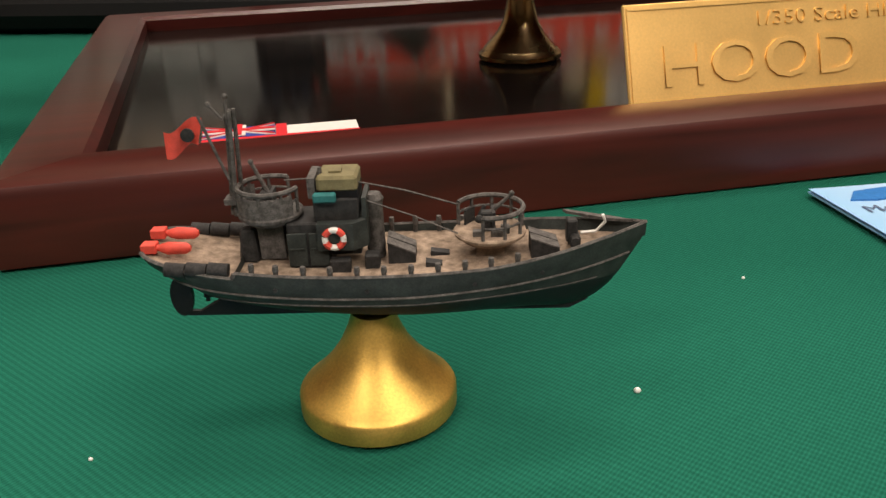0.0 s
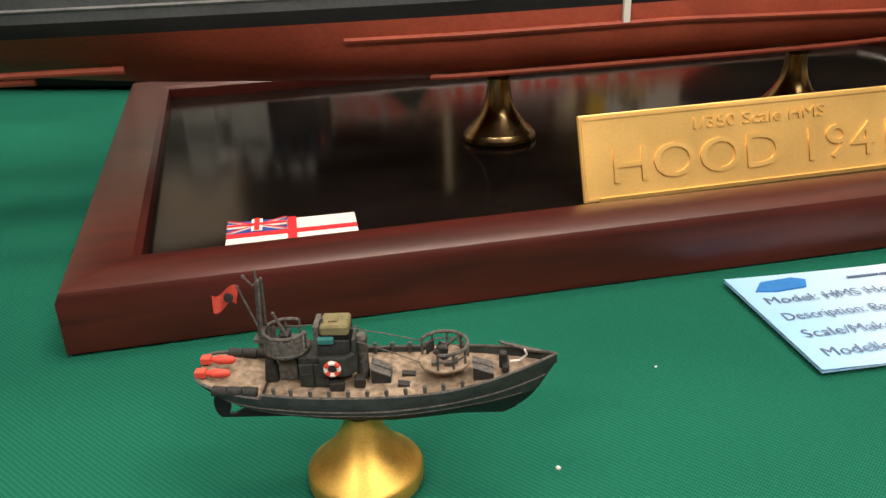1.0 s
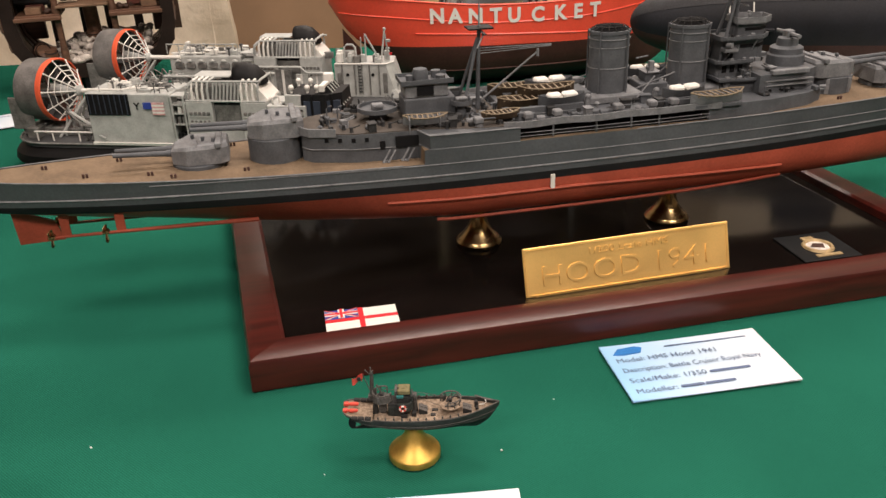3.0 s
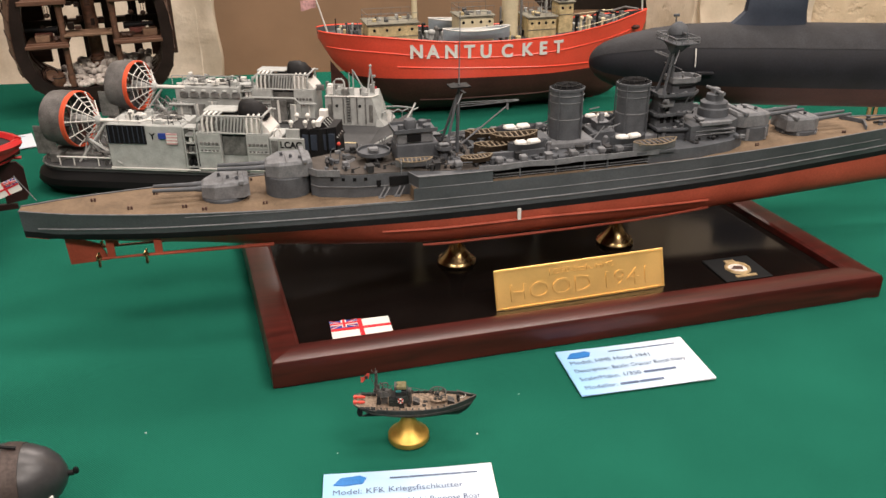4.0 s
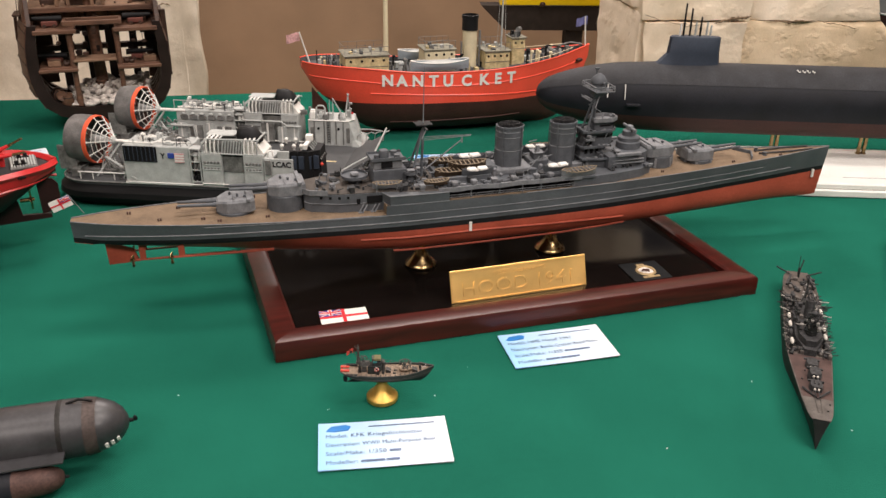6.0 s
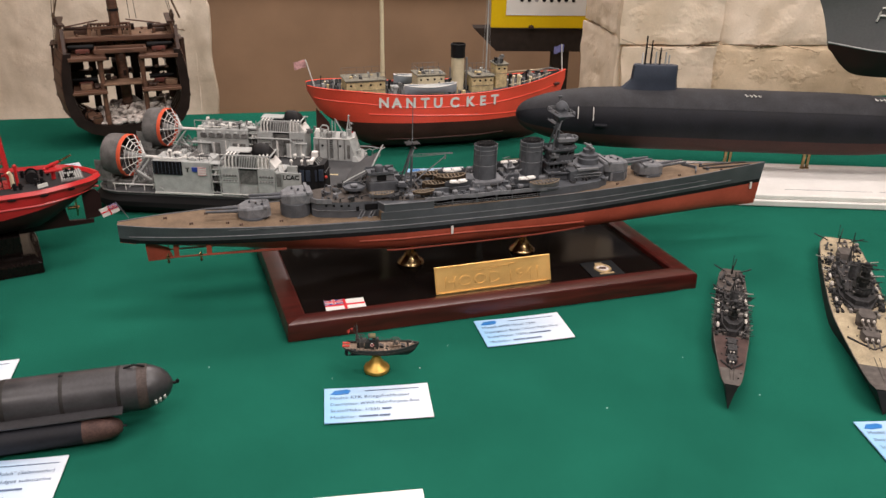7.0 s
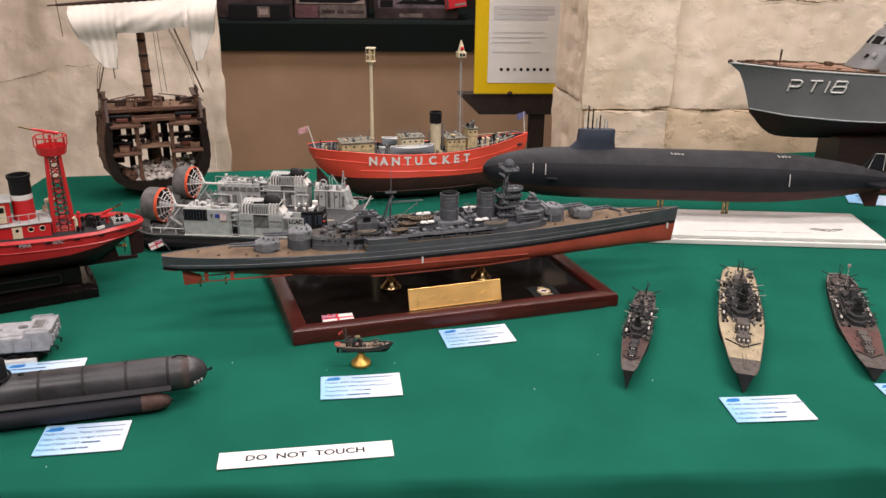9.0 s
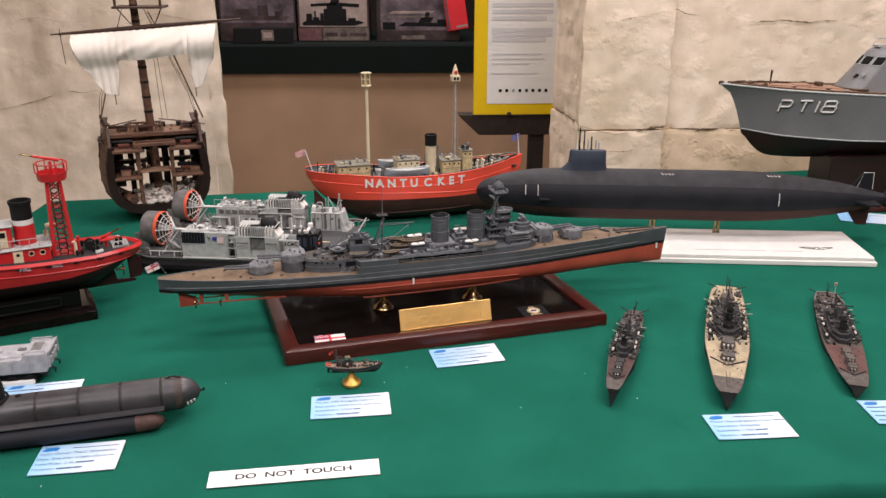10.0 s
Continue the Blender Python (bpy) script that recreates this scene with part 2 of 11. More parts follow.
M_TUGDK = mat("tug_dark_bottom", (0.030, 0.011, 0.011), 0.5, var=0.2)
M_TUGDECK = mat("black_deck_paint", (0.024, 0.024, 0.026), 0.6, var=0.3, scale=60, grain=700)
M_PTGREY = mat("patrol_boat_grey", (0.162, 0.166, 0.172), 0.45, var=0.12, scale=12, grain=300)
M_PTDECK = grain_wood("varnished_ply_deck", (0.23, 0.125, 0.083), (0.38, 0.225, 0.155), 0.5, (4, 60, 60))
M_PTSTAND = grain_wood("dark_stained_stand", (0.010, 0.004, 0.0035), (0.030, 0.010, 0.008), 0.4, (4, 40, 40))
M_PTRED = mat("patrol_boat_dark_red_bottom", (0.035, 0.008, 0.008), 0.45, var=0.2)
M_MOLCH = mat("weathered_gunmetal", (0.029, 0.029, 0.032), 0.38, 0.1, var=0.25, scale=26, grain=400, c2=(0.050, 0.049, 0.053), bump=0.12)
M_SEAM = mat("dark_seam_grime", (0.027, 0.025, 0.024), 0.6, var=0.4, scale=80, grain=600)
M_BAND = mat("dull_brown_band", (0.062, 0.047, 0.043), 0.6, var=0.4, scale=60, grain=600)
M_RUST = mat("rust_brown_band", (0.075, 0.042, 0.036), 0.6, var=0.4, scale=60, grain=600)
M_TANK = mat("vehicle_light_grey", (0.34, 0.345, 0.365), 0.65, var=0.2, scale=90, grain=700)
M_SHIPG = mat("warship_dark_grey", (0.036, 0.036, 0.038), 0.65, var=0.6, scale=420, grain=1500)
M_SHIPMAUVE = mat("faded_red_deck", (0.105, 0.054, 0.049), 0.7, var=0.3, scale=120, grain=1500)
M_SHIPRED = mat("linoleum_red_brown", (0.068, 0.042, 0.038), 0.7, var=0.3, scale=120, grain=1500)
M_SHIPTAN = deck_planks("pale_tan_deck", (0.42, 0.35, 0.235), 0.0011)
M_SHIPBOW = mat("warship_mid_grey", (0.090, 0.080, 0.074), 0.65, var=0.35, scale=160, grain=1500)
M_SHIPWORN = mat("worn_pale_grey", (0.20, 0.19, 0.18), 0.7, var=0.4, scale=400, grain=1500)
M_SHIPDECK = mat("warship_brown_grey_deck", (0.085, 0.07, 0.062), 0.7, var=0.3, scale=150, grain=1500)
M_SHIPPALE = mat("off_white_canvas", (0.50, 0.47, 0.43), 0.7, var=0.2, scale=300, grain=1500)
M_SHIPHULL = mat("warship_black_grey_hull", (0.018, 0.019, 0.019), 0.6, var=0.3, scale=90, grain=900)
def limestone(name, c, c2, grime=0.86, relief=1.0):
    """Soft cream limestone: broad stains, fine sandy grain, scattered chips and shallow tool pits."""
    m = mat(name, c, 0.92, var=0.065, scale=16, grain=260, bump=0.5 * relief, depth=0.0009, c2=c2)
    nt = m.node_tree
    b = nt.nodes["Principled BSDF"]
    L = nt.links.new
    tc = nt.nodes.new("ShaderNodeTexCoord")
    for k, (sx, sz, detail, lo, hi, dark, deep) in enumerate(((17, 20, 6, 0.66, 0.80, 0.80, 0.0030), (42, 48, 5, 0.64, 0.80, 0.86, 0.0016), (3.0, 1.6, 5, 0.44, 0.72, grime, 0.0), (13, 15, 5, 0.52, 0.70, 1.07, -0.0045), (9, 2.5, 4, 0.52, 0.72, grime + 0.04, 0.0))):
        mp = nt.nodes.new("ShaderNodeMapping")
        mp.inputs["Scale"].default_value = (sx, sx, sz)
        mp.inputs["Location"].default_value = (3.7 * k, 1.3 * k, 2.1 * k)
        n = nt.nodes.new("ShaderNodeTexNoise")
        n.inputs["Scale"].default_value, n.inputs["Detail"].default_value, n.inputs["Roughness"].default_value = 1.0, detail, 0.55
        mr = nt.nodes.new("ShaderNodeMapRange")
        mr.inputs[1].default_value, mr.inputs[2].default_value, mr.inputs[3].default_value, mr.inputs[4].default_value = lo, hi, 0.0, 1.0
        tint = nt.nodes.new("ShaderNodeMix")
        tint.data_type, tint.blend_type = "RGBA", "MULTIPLY"
        tint.inputs[7].default_value = (dark, dark * (0.97 if dark < 1 else 1.0), dark * (0.92 if dark < 1 else 1.0), 1)
        L(tc.outputs["Object"], mp.inputs["Vector"])
        L(mp.outputs["Vector"], n.inputs["Vector"])
        L(n.outputs["Fac"], mr.inputs[0])
        L(mr.outputs[0], tint.inputs[0])
        L(b.inputs["Base Color"].links[0].from_socket, tint.inputs[6])
        L(tint.outputs[2], b.inputs["Base Color"])
        if deep:
            bp = nt.nodes.new("ShaderNodeBump")
            bp.invert = deep > 0
            bp.inputs["Strength"].default_value, bp.inputs["Distance"].default_value = 0.8, abs(deep) * relief
            L(mr.outputs[0], bp.inputs["Height"])
            L(b.inputs["Normal"].links[0].from_socket, bp.inputs["Normal"])
            L(bp.outputs["Normal"], b.inputs["Normal"])
    return m


M_STONE = limestone("globigerina_limestone", (0.83, 0.69, 0.54), (0.88, 0.755, 0.62), 0.88, 0.5)
# Left wall's stone: real grey stains, plus a base darkened for dimmer light.
M_STONE_DIM = limestone("stained_shaded_limestone", (0.75, 0.63, 0.50), (0.88, 0.765, 0.64), 0.70, 0.35)
M_STONE_OCHRE = limestone("ochre_stained_limestone", (0.70, 0.545, 0.37), (0.82, 0.66, 0.48))
M_MORTAR = mat("mortar_joint", (0.62, 0.50, 0.36), 0.95, var=0.25, scale=20, grain=90)
M_FISSURE = mat("dark_fissure", (0.20, 0.14, 0.09), 0.95, var=0.5, scale=60, grain=300)
M_FLOOR = mat("stone_floor", (0.32, 0.28, 0.23), 0.7, var=0.2, scale=3, grain=60)
M_ENCLOSURE = mat("enclosure_bounce_tone", (0.44, 0.38, 0.30), 0.9, var=0.08, scale=2, grain=60)
M_DIMWALL = mat("dark_closing_wall", (0.13, 0.105, 0.085), 0.8, var=0.2, scale=3, grain=60)
M_DARKROOM = mat("dark_panelling", (0.03, 0.022, 0.018), 0.8, var=0.3, scale=4, grain=60)
M_YELLOW = mat("yellow_board", (0.80, 0.55, 0.01), 0.5, var=0.05, scale=8, grain=200)
M_BOXART = mat("muted_box_print", (0.010, 0.007, 0.009), 0.45, var=0.6, scale=14, grain=60, c2=(0.040, 0.025, 0.027))
M_BOXPALE = mat("pale_box_print", (0.27, 0.215, 0.195), 0.45, var=0.2, scale=18, grain=60)
M_BOXDUSK = mat("dusky_box_print", (0.035, 0.029, 0.042), 0.4, var=0.5, scale=9, grain=60, c2=(0.12, 0.092, 0.11))
M_BOXMAUVE = mat("mauve_box_print", (0.12, 0.055, 0.06), 0.45, var=0.3, scale=20, grain=80)
M_BOXGREY = mat("grey_box_edge", (0.13, 0.105, 0.095), 0.5, var=0.4, scale=30, grain=80)
M_PRINT = mat("pale_grey_print", (0.62, 0.62, 0.64), 0.7, var=0.03)
M_STEEL = mat("steel_tube", (0.35, 0.34, 0.31), 0.35, 0.8, var=0.2)


# ---- mesh building ----
class MB:
    """Collects vertices and faces for one mesh."""

    def __init__(self):
        self.v, self.f = [], []

    def add(self, verts, faces, m=None):
        n = len(self.v)
        self.v += [tuple(m @ Vector(p)) if m else tuple(p) for p in verts]
        self.f += [tuple(n + i for i in f) for f in faces]
        return self

    def box(self, x0, x1, y0, y1, z0, z1, ch=0.0, m=None, top=None):
        """A box with chamfered edges; top: factor by which its upper face shrinks."""
        cx, cy = (x0 + x1) / 2, (y0 + y1) / 2
        k = 1.0 if top is None else top
        rings = []
        for z, s, inset in ((z0, 1, ch), (z0 + ch, 1, 0), (z1 - ch, k, 0), (z1, k, ch)) if ch else ((z0, 1, 0), (z1, k, 0)):
            a0, a1, b0, b1 = cx + (x0 - cx) * s, cx + (x1 - cx) * s, cy + (y0 - cy) * s, cy + (y1 - cy) * s
            if ch:
                i, j = inset, ch
                rings.append([(a0 + max(i, j), b0 + i, z), (a1 - max(i, j), b0 + i, z), (a1 - i, b0 + max(i, j), z), (a1 - i, b1 - max(i, j), z),
                              (a1 - max(i, j), b1 - i, z), (a0 + max(i, j), b1 - i, z), (a0 + i, b1 - max(i, j), z), (a0 + i, b0 + max(i, j), z)])
            else:
                rings.append([(a0, b0, z), (a1, b0, z), (a1, b1, z), (a0, b1, z)])
        return self.rings(rings, m=m)

    def rings(self, rings, close=True, caps=True, m=None):
        n = len(rings[0])
        verts = [p for r in rings for p in r]
        faces = []
        for i in range(len(rings) - 1):
            for j in range(n if close else n - 1):
                k = (j + 1) % n
                faces.append((i * n + j, i * n + k, (i + 1) * n + k, (i + 1) * n + j))
        if caps:
            faces.append(tuple(range(n - 1, -1, -1)))
            faces.append(tuple((len(rings) - 1) * n + j for j in range(n)))
        return self.add(verts, faces, m)

    def prism(self, pts, z0, z1, m=None, top=1.0):
        cx, cy = sum(p[0] for p in pts) / len(pts), sum(p[1] for p in pts) / len(pts)
        return self.rings([[(x, y, z0) for x, y in pts], [(cx + (x - cx) * top, cy + (y - cy) * top, z1) for x, y in pts]], m=m)

    def cyl(self, p0, p1, r0, r1=None, n=12, m=None):
        r1 = r0 if r1 is None else r1
        p0, p1 = Vector(p0), Vector(p1)
        d = (p1 - p0).normalized()
        a = d.orthogonal().normalized()
        b = d.cross(a)
        return self.rings([[tuple(p + a * (r * math.cos(6.28318 * i / n)) + b * (r * math.sin(6.28318 * i / n))) for i in range(n)] for p, r in ((p0, r0), (p1, r1))], m=m)

    def lathe(self, prof, n=24, m=None, sx=1.0, sy=1.0, loop=False):
        """prof: (radius, z) from bottom to top; loop: a hollow ring whose profile closes on itself."""
        if loop:
            prof = list(prof) + [prof[0]]
        return self.rings([[(sx * r * math.cos(6.28318 * i / n), sy * r * math.sin(6.28318 * i / n), z) for i in range(n)] for r, z in prof], caps=not loop, m=m)

    def tube(self, pts, r, n=6, m=None):
        pts = [Vector(p) for p in pts]
        rings = []
        for i, p in enumerate(pts):
            d = (pts[min(i + 1, len(pts) - 1)] - pts[max(i - 1, 0)]).normalized()
            up = Vector((0, 0, 1)) if abs(d.z) < 0.95 else Vector((1, 0, 0))
            a = d.cross(up).normalized()
            b = a.cross(d)
            rings.append([tuple(p + a * (r * math.cos(6.28318 * j / n)) + b * (r * math.sin(6.28318 * j / n))) for j in range(n)])
        return self.rings(rings, m=m)

    def ring(self, c, rx, ry, r, n=28, k=6):
        """A closed hoop round c in the level plane."""
        rings = []
        for i in range(n):
            a = 6.28318 * i / n
            d = Vector((math.cos(a), math.sin(a), 0))
            base = Vector(c) + Vector((rx * math.cos(a), ry * math.sin(a), 0))
            rings.append([tuple(base + d * (r * math.cos(6.28318 * j / k)) + Vector((0, 0, r * math.sin(6.28318 * j / k)))) for j in range(k)])
        rings.append(rings[0])
        return self.rings(rings, caps=False)

    def ball(self, c, rx, ry, rz, n=10, m=None):
        rings = []
        for i in range(1, n):
            t = math.pi * i / n
            rings.append([(c[0] + rx * math.sin(t) * math.cos(6.28318 * j / n), c[1] + ry * math.sin(t) * math.sin(6.28318 * j / n), c[2] - rz * math.cos(t)) for j in range(n)])
        return self.rings(rings, m=m)

    def sheet(self, grid, m=None):
        n = len(grid[0])
        return self.add([p for r in grid for p in r],
                        [(i * n + j, i * n + j + 1, (i + 1) * n + j + 1, (i + 1) * n + j) for i in range(len(grid) - 1) for j in range(n - 1)], m)

    def mesh(self, name, smooth=35):
        me = bpy.data.meshes.new(name)
        me.from_pydata(self.v, [], self.f)
        b = bmesh.new()
        b.from_mesh(me)
        bmesh.ops.recalc_face_normals(b, faces=b.faces)
        b.to_mesh(me)
        b.free()
        if smooth:
            me.shade_smooth()
            me.set_sharp_from_angle(angle=radians(smooth))
        return me


def part(name, mb, material, parent, label="", m=None, smooth=35):
    """One mesh object under a thing or a part."""
    o = new(name, mb.mesh(name, smooth) if isinstance(mb, MB) else mb)
    if not o.data.materials and material:
        o.data.materials.append(material)
    o.parent = parent
    if m is not None:
        o.matrix_local = m
    return tagged(o, label)


def thing(name, m, label, category, group="", kind=""):
    e = new(name)
    e.empty_display_size = 0.02
    e.matrix_world = m
    return tagged(e, label, category, group, kind)


def solid(name, mb, material, label, category, m=None, group="", kind="", smooth=35):
    o = new(name, mb.mesh(name, smooth))
    o.data.materials.append(material)
    if m is not None:
        o.matrix_world = m
    return tagged(o, label, category, group, kind)


def letters(text, size, parent, material, m, name="lettering", depth=0.0, spread=1.0, width=None, bold=0.0, slant=0.0, broad=1.0):
    """Raised letters in the built-in font, centred on m, reading along its x."""
    c = bpy.data.curves.new("t", "FONT")
    c.body, c.size, c.align_x, c.align_y = text, size, "CENTER", "CENTER"
    c.extrude, c.space_character, c.resolution_u, c.offset = depth, spread, 3, bold
    tmp = bpy.data.objects.new("t", c)
    scene.collection.objects.link(tmp)
    bpy.context.view_layer.update()
    me = bpy.data.meshes.new_from_object(tmp)
    w = max(tmp.dimensions.x, 1e-6)
    bpy.data.objects.remove(tmp)
    if width:
        for v in me.vertices:
            v.co.x *= width / w
    for v in me.vertices:
        v.co.x = v.co.x * broad + slant * v.co.y
    me.name = name
    me.materials.clear()
    return part(name, me, material, parent, m=m)


def interp(x, xs, ys):
    return float(np.interp(x, xs, ys))


def smooth_knots(xs, ys):
    """A smooth curve through knots (Catmull-Rom on uneven steps)."""
    def fn(x):
        if x <= xs[0]:
            return ys[0]
        if x >= xs[-1]:
            return ys[-1]
        i = max(j for j in range(len(xs) - 1) if xs[j] <= x)
        h = xs[i + 1] - xs[i]
        t = (x - xs[i]) / h
        d = lambda k: (ys[min(k + 1, len(ys) - 1)] - ys[max(k - 1, 0)]) / (xs[min(k + 1, len(xs) - 1)] - xs[max(k - 1, 0)])
        m0, m1 = d(i) * h, d(i + 1) * h
        return (2 * t**3 - 3 * t**2 + 1) * ys[i] + (t**3 - 2 * t**2 + t) * m0 + (-2 * t**3 + 3 * t**2) * ys[i + 1] + (t**3 - t**2) * m1
    return fn


def hull_band(xs, lo, hi, half, shift, rows=4):
    """A belt of hull plating, both sides, between the heights lo(x) and hi(x)."""
    mb = MB()
    grids = []
    for side in (1, -1):
        g = []
        for x in xs:
            r = []
            for k in range(rows + 1):
                z = lo(x) + (hi(x) - lo(x)) * k / rows
                r.append((x + shift(x, z), side * max(half(x, z), 0.0), z))
            g.append(r)
        grids.append(g)
    mb.sheet(grids[0])
    mb.sheet([r[::-1] for r in grids[1]])
    for e in (0, -1):
        mb.sheet([grids[0][e], grids[1][e]])
    return mb


def deck_sheet(xs, zd, half, shift, inset=0.0, drop=0.0, cols=4):
    mb = MB()
    mb.sheet([[(x + shift(x, zd(x)), (half(x, zd(x)) - inset) * (2 * k / cols - 1), zd(x) - drop) for k in range(cols + 1)] for x in xs])
    return mb


def strake(xs, z, half, shift, r, out=0.0):
    """Two thin strips along both sides at the height z(x)."""
    mb = MB()
    for s in (1, -1):
        mb.tube([(x + shift(x, z(x)), s * (half(x, z(x)) + out), z(x)) for x in xs], r, 5)
    return mb


def span(a, b, n):
    return [a + (b - a) * i / (n - 1) for i in range(n)]


# ---- the hall ----
FLOOR = -0.75


def slab(name, x0, x1, y0, y1, z0, z1, material, label, category):
    return solid(name, MB().box(x0, x1, y0, y1, z0, z1), material, label, category, kind="structure", smooth=0)


slab("floor", -4, 4, -4, 5.5, FLOOR - 0.1, FLOOR, M_FLOOR, "worn beige stone floor of the hall", "floor")
# Ceiling and side walls are unseen enclosure; their tone limits bounced light.
slab("ceiling", -4, 4, -4, 5.5, 2.2, 2.3, M_ENCLOSURE, "unseen plain ceiling closing the hall", "ceiling")
# Added wall out of view, kept dark so front faces reflect less.
slab("wall_south", -4, 4, -4.1, -4, FLOOR, 2.2, M_DIMWALL, "unseen closing wall, darkened to cut reflections", "wall")
slab("wall_west", -4.1, -4, -4, 5.5, FLOOR, 2.2, M_ENCLOSURE, "unseen plain wall closing the hall", "wall")
slab("wall_east", 4, 4.1, -4, 5.5, FLOOR, 2.2, M_ENCLOSURE, "unseen plain wall closing the hall", "wall")
slab("wall_north", -4, 4, 5.5, 5.6, FLOOR, 2.2, M_DARKROOM, "dark panelled wall of the back room", "wall")


def rough_block(x0, x1, z0, z1, y, thick, seed, amp=0.006, step=0.0085, skew=0.0, notch=None):
    """A weathered limestone block: pillowed front with chipped, uneven edges."""
    nx, nz = max(3, int((x1 - x0) / step)), max(3, int((z1 - z0) / step))
    g = []
    for j in range(nz + 1):
        r = []
        for i in range(nx + 1):
            x, z = x0 + (x1 - x0) * i / nx, z0 + (z1 - z0) * j / nz
            if notch and x > x1 - 0.06:
                x -= notch[1] * (x - x1 + 0.06) / 0.06 / (1 + math.exp(-(z - notch[0]) / 0.003))
            e = min(x - x0, x1 - x, z - z0, z1 - z)
            n1 = noise.noise(Vector((x * 5 + seed, z * 5, seed * 1.7)))
            n2 = noise.noise(Vector((x * 22 + seed, z * 22, seed)))
            n3 = noise.noise(Vector((x * 60 + seed, z * 60, seed)))
            d = amp * (1.1 * n1 + 0.40 * n2 + 0.08 * n3 + 2.2 * max(0.0, n2 * n3 - 0.09)) + max(0.0, 0.006 - e) * (0.30 + 0.9 * n2)
            j1 = 0.005 * noise.noise(Vector((x * 14, z * 14, seed + 9)))
            r.append((x + j1 * (i in (0, nx)), y + d + skew * (x - x0), z + j1 * (j in (0, nz))))
        g.append(r)
    mb = MB().sheet(g)
    rim = g[0] + [r[-1] for r in g[1:]] + g[-1][::-1][1:] + [r[0] for r in g[::-1][1:-1]]
    mb.rings([rim, [(p[0], y + thick, p[2]) for p in rim]], caps=False)
    return mb


# the stone wall on both sides of the doorway, on a mortar core
left_wall = slab("wall_stone_1", -4, -0.500, 1.306, 1.60, FLOOR, 2.2, M_MORTAR, "pale limestone block wall beside a doorway", "wall")
right_wall = solid("wall_stone_2", MB().prism([(0.56, 1.326), (4, 1.326), (4, 1.6), (0.52, 1.6)], FLOOR, 2.2), M_MORTAR,
                   "pale limestone block wall beside a doorway", "wall", kind="structure", smooth=0)
# Unseen lintel, placed high so more light passes through the doorway.
slab("lintel", -0.499, 0.56, 1.345, 1.6, 1.95, 2.2, M_ENCLOSURE, "unseen wall above the doorway, set high to admit light", "wall")


def courses(parent, blocks, seed, stone=M_STONE):
    for i, (x0, x1, z0, z1, y) in enumerate(blocks):
        part("stone_block", rough_block(x0, x1, z0, z1, y, 0.10, seed + i * 3.1), stone, parent, smooth=60)


part("stone_block", rough_block(-1.55, -0.381, -0.26, 0.75, 1.2985, 0.02, 5.1, notch=(0.150, 0.0065)), M_STONE_DIM, left_wall, smooth=60)
courses(left_wall, [(-1.55, -0.398, -0.74, -0.262, 1.30), (-1.55, -0.398, 0.752, 1.1, 1.30), (-2.6, -1.552, -0.26, 0.35, 1.30), (-2.6, -1.552, 0.352, 1.1, 1.30)], 2.0, M_STONE_DIM)
courses(right_wall, [(0.512, 0.738, 0.070, 0.72, 1.293), (0.52, 0.732, -0.30, 0.066, 1.290), (0.739, 1.9, 0.066, 0.8, 1.318),
                     (0.52, 1.9, -0.74, -0.302, 1.32), (0.515, 1.9, 0.802, 1.2, 1.31)], 40.0)
courses(right_wall, [(0.733, 1.9, -0.30, 0.0645, 1.316)], 55.0, M_STONE_OCHRE)
# the doorway's right reveal, dressed stone running back through the wall
for k, (z0, z1) in enumerate(((-0.74, -0.305), (-0.30, 0.082), (0.088, 0.45), (0.455, 0.8), (0.805, 1.2))):
    part("stone_block", rough_block(0.0, 0.24, z0, z1, 0.0, 0.03, 70 + k), M_STONE, right_wall, m=pose(0.486, 1.545, 0, 0, 0, -84), smooth=60)
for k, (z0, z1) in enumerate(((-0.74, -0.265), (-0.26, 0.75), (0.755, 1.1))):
    part("stone_block", rough_block(0.0, 0.24, z0, z1, 0.0, 0.03, 90 + k), M_STONE_DIM, left_wall, m=pose(-0.388, 1.309, 0, 0, 0, 107), smooth=60)


def crack(parent, pts, y, seed, w=0.0016):
    """A thin dark fissure wandering through the given points of a wall face."""
    rnd = random.Random(seed)
    line = []
    for (ax, az), (bx, bz) in zip(pts, pts[1:]):
        for k in range(8):
            t = k / 8
            x = ax + (bx - ax) * t
            line.append((x, az + (bz - az) * t + 0.004 * noise.noise(Vector((x * 30, seed, 0))) + 0.002 * noise.noise(Vector((x * 130, seed, 5))) + rnd.uniform(-0.0004, 0.0004)))
    line.append(pts[-1])
    mb, n = MB(), len(line) - 1
    wide = lambda i: w * (0.25 + 1.1 * abs(noise.noise(Vector((i * 0.45, seed, 2))))) * min(1, 0.15 + i / 3, 0.15 + (n - i) / 3)
    mb.sheet([[(x, y, z - wide(i)), (x, y - 0.001, z), (x, y, z + 0.7 * wide(i))] for i, (x, z) in enumerate(line)])
    part("fissure", mb, M_FISSURE, parent, "dark weathered fissure", smooth=0)


crack(left_wall, [(-0.93, 0.132), (-0.85, 0.150), (-0.785, 0.169)], 1.2915, 1, 0.0016)
crack(left_wall, [(-0.76, 0.175), (-0.72, 0.176), (-0.677, 0.179)], 1.2915, 6, 0.0014)
crack(left_wall, [(-0.62, 0.33), (-0.52, 0.36), (-0.42, 0.34)], 1.2935, 2, 0.0008)
crack(left_wall, [(-0.86, 0.345), (-0.80, 0.352), (-0.73, 0.340)], 1.2915, 7, 0.0009)
crack(left_wall, [(-0.470, 0.085), (-0.445, 0.098), (-0.430, 0.094)], 1.2905, 8, 0.0030)
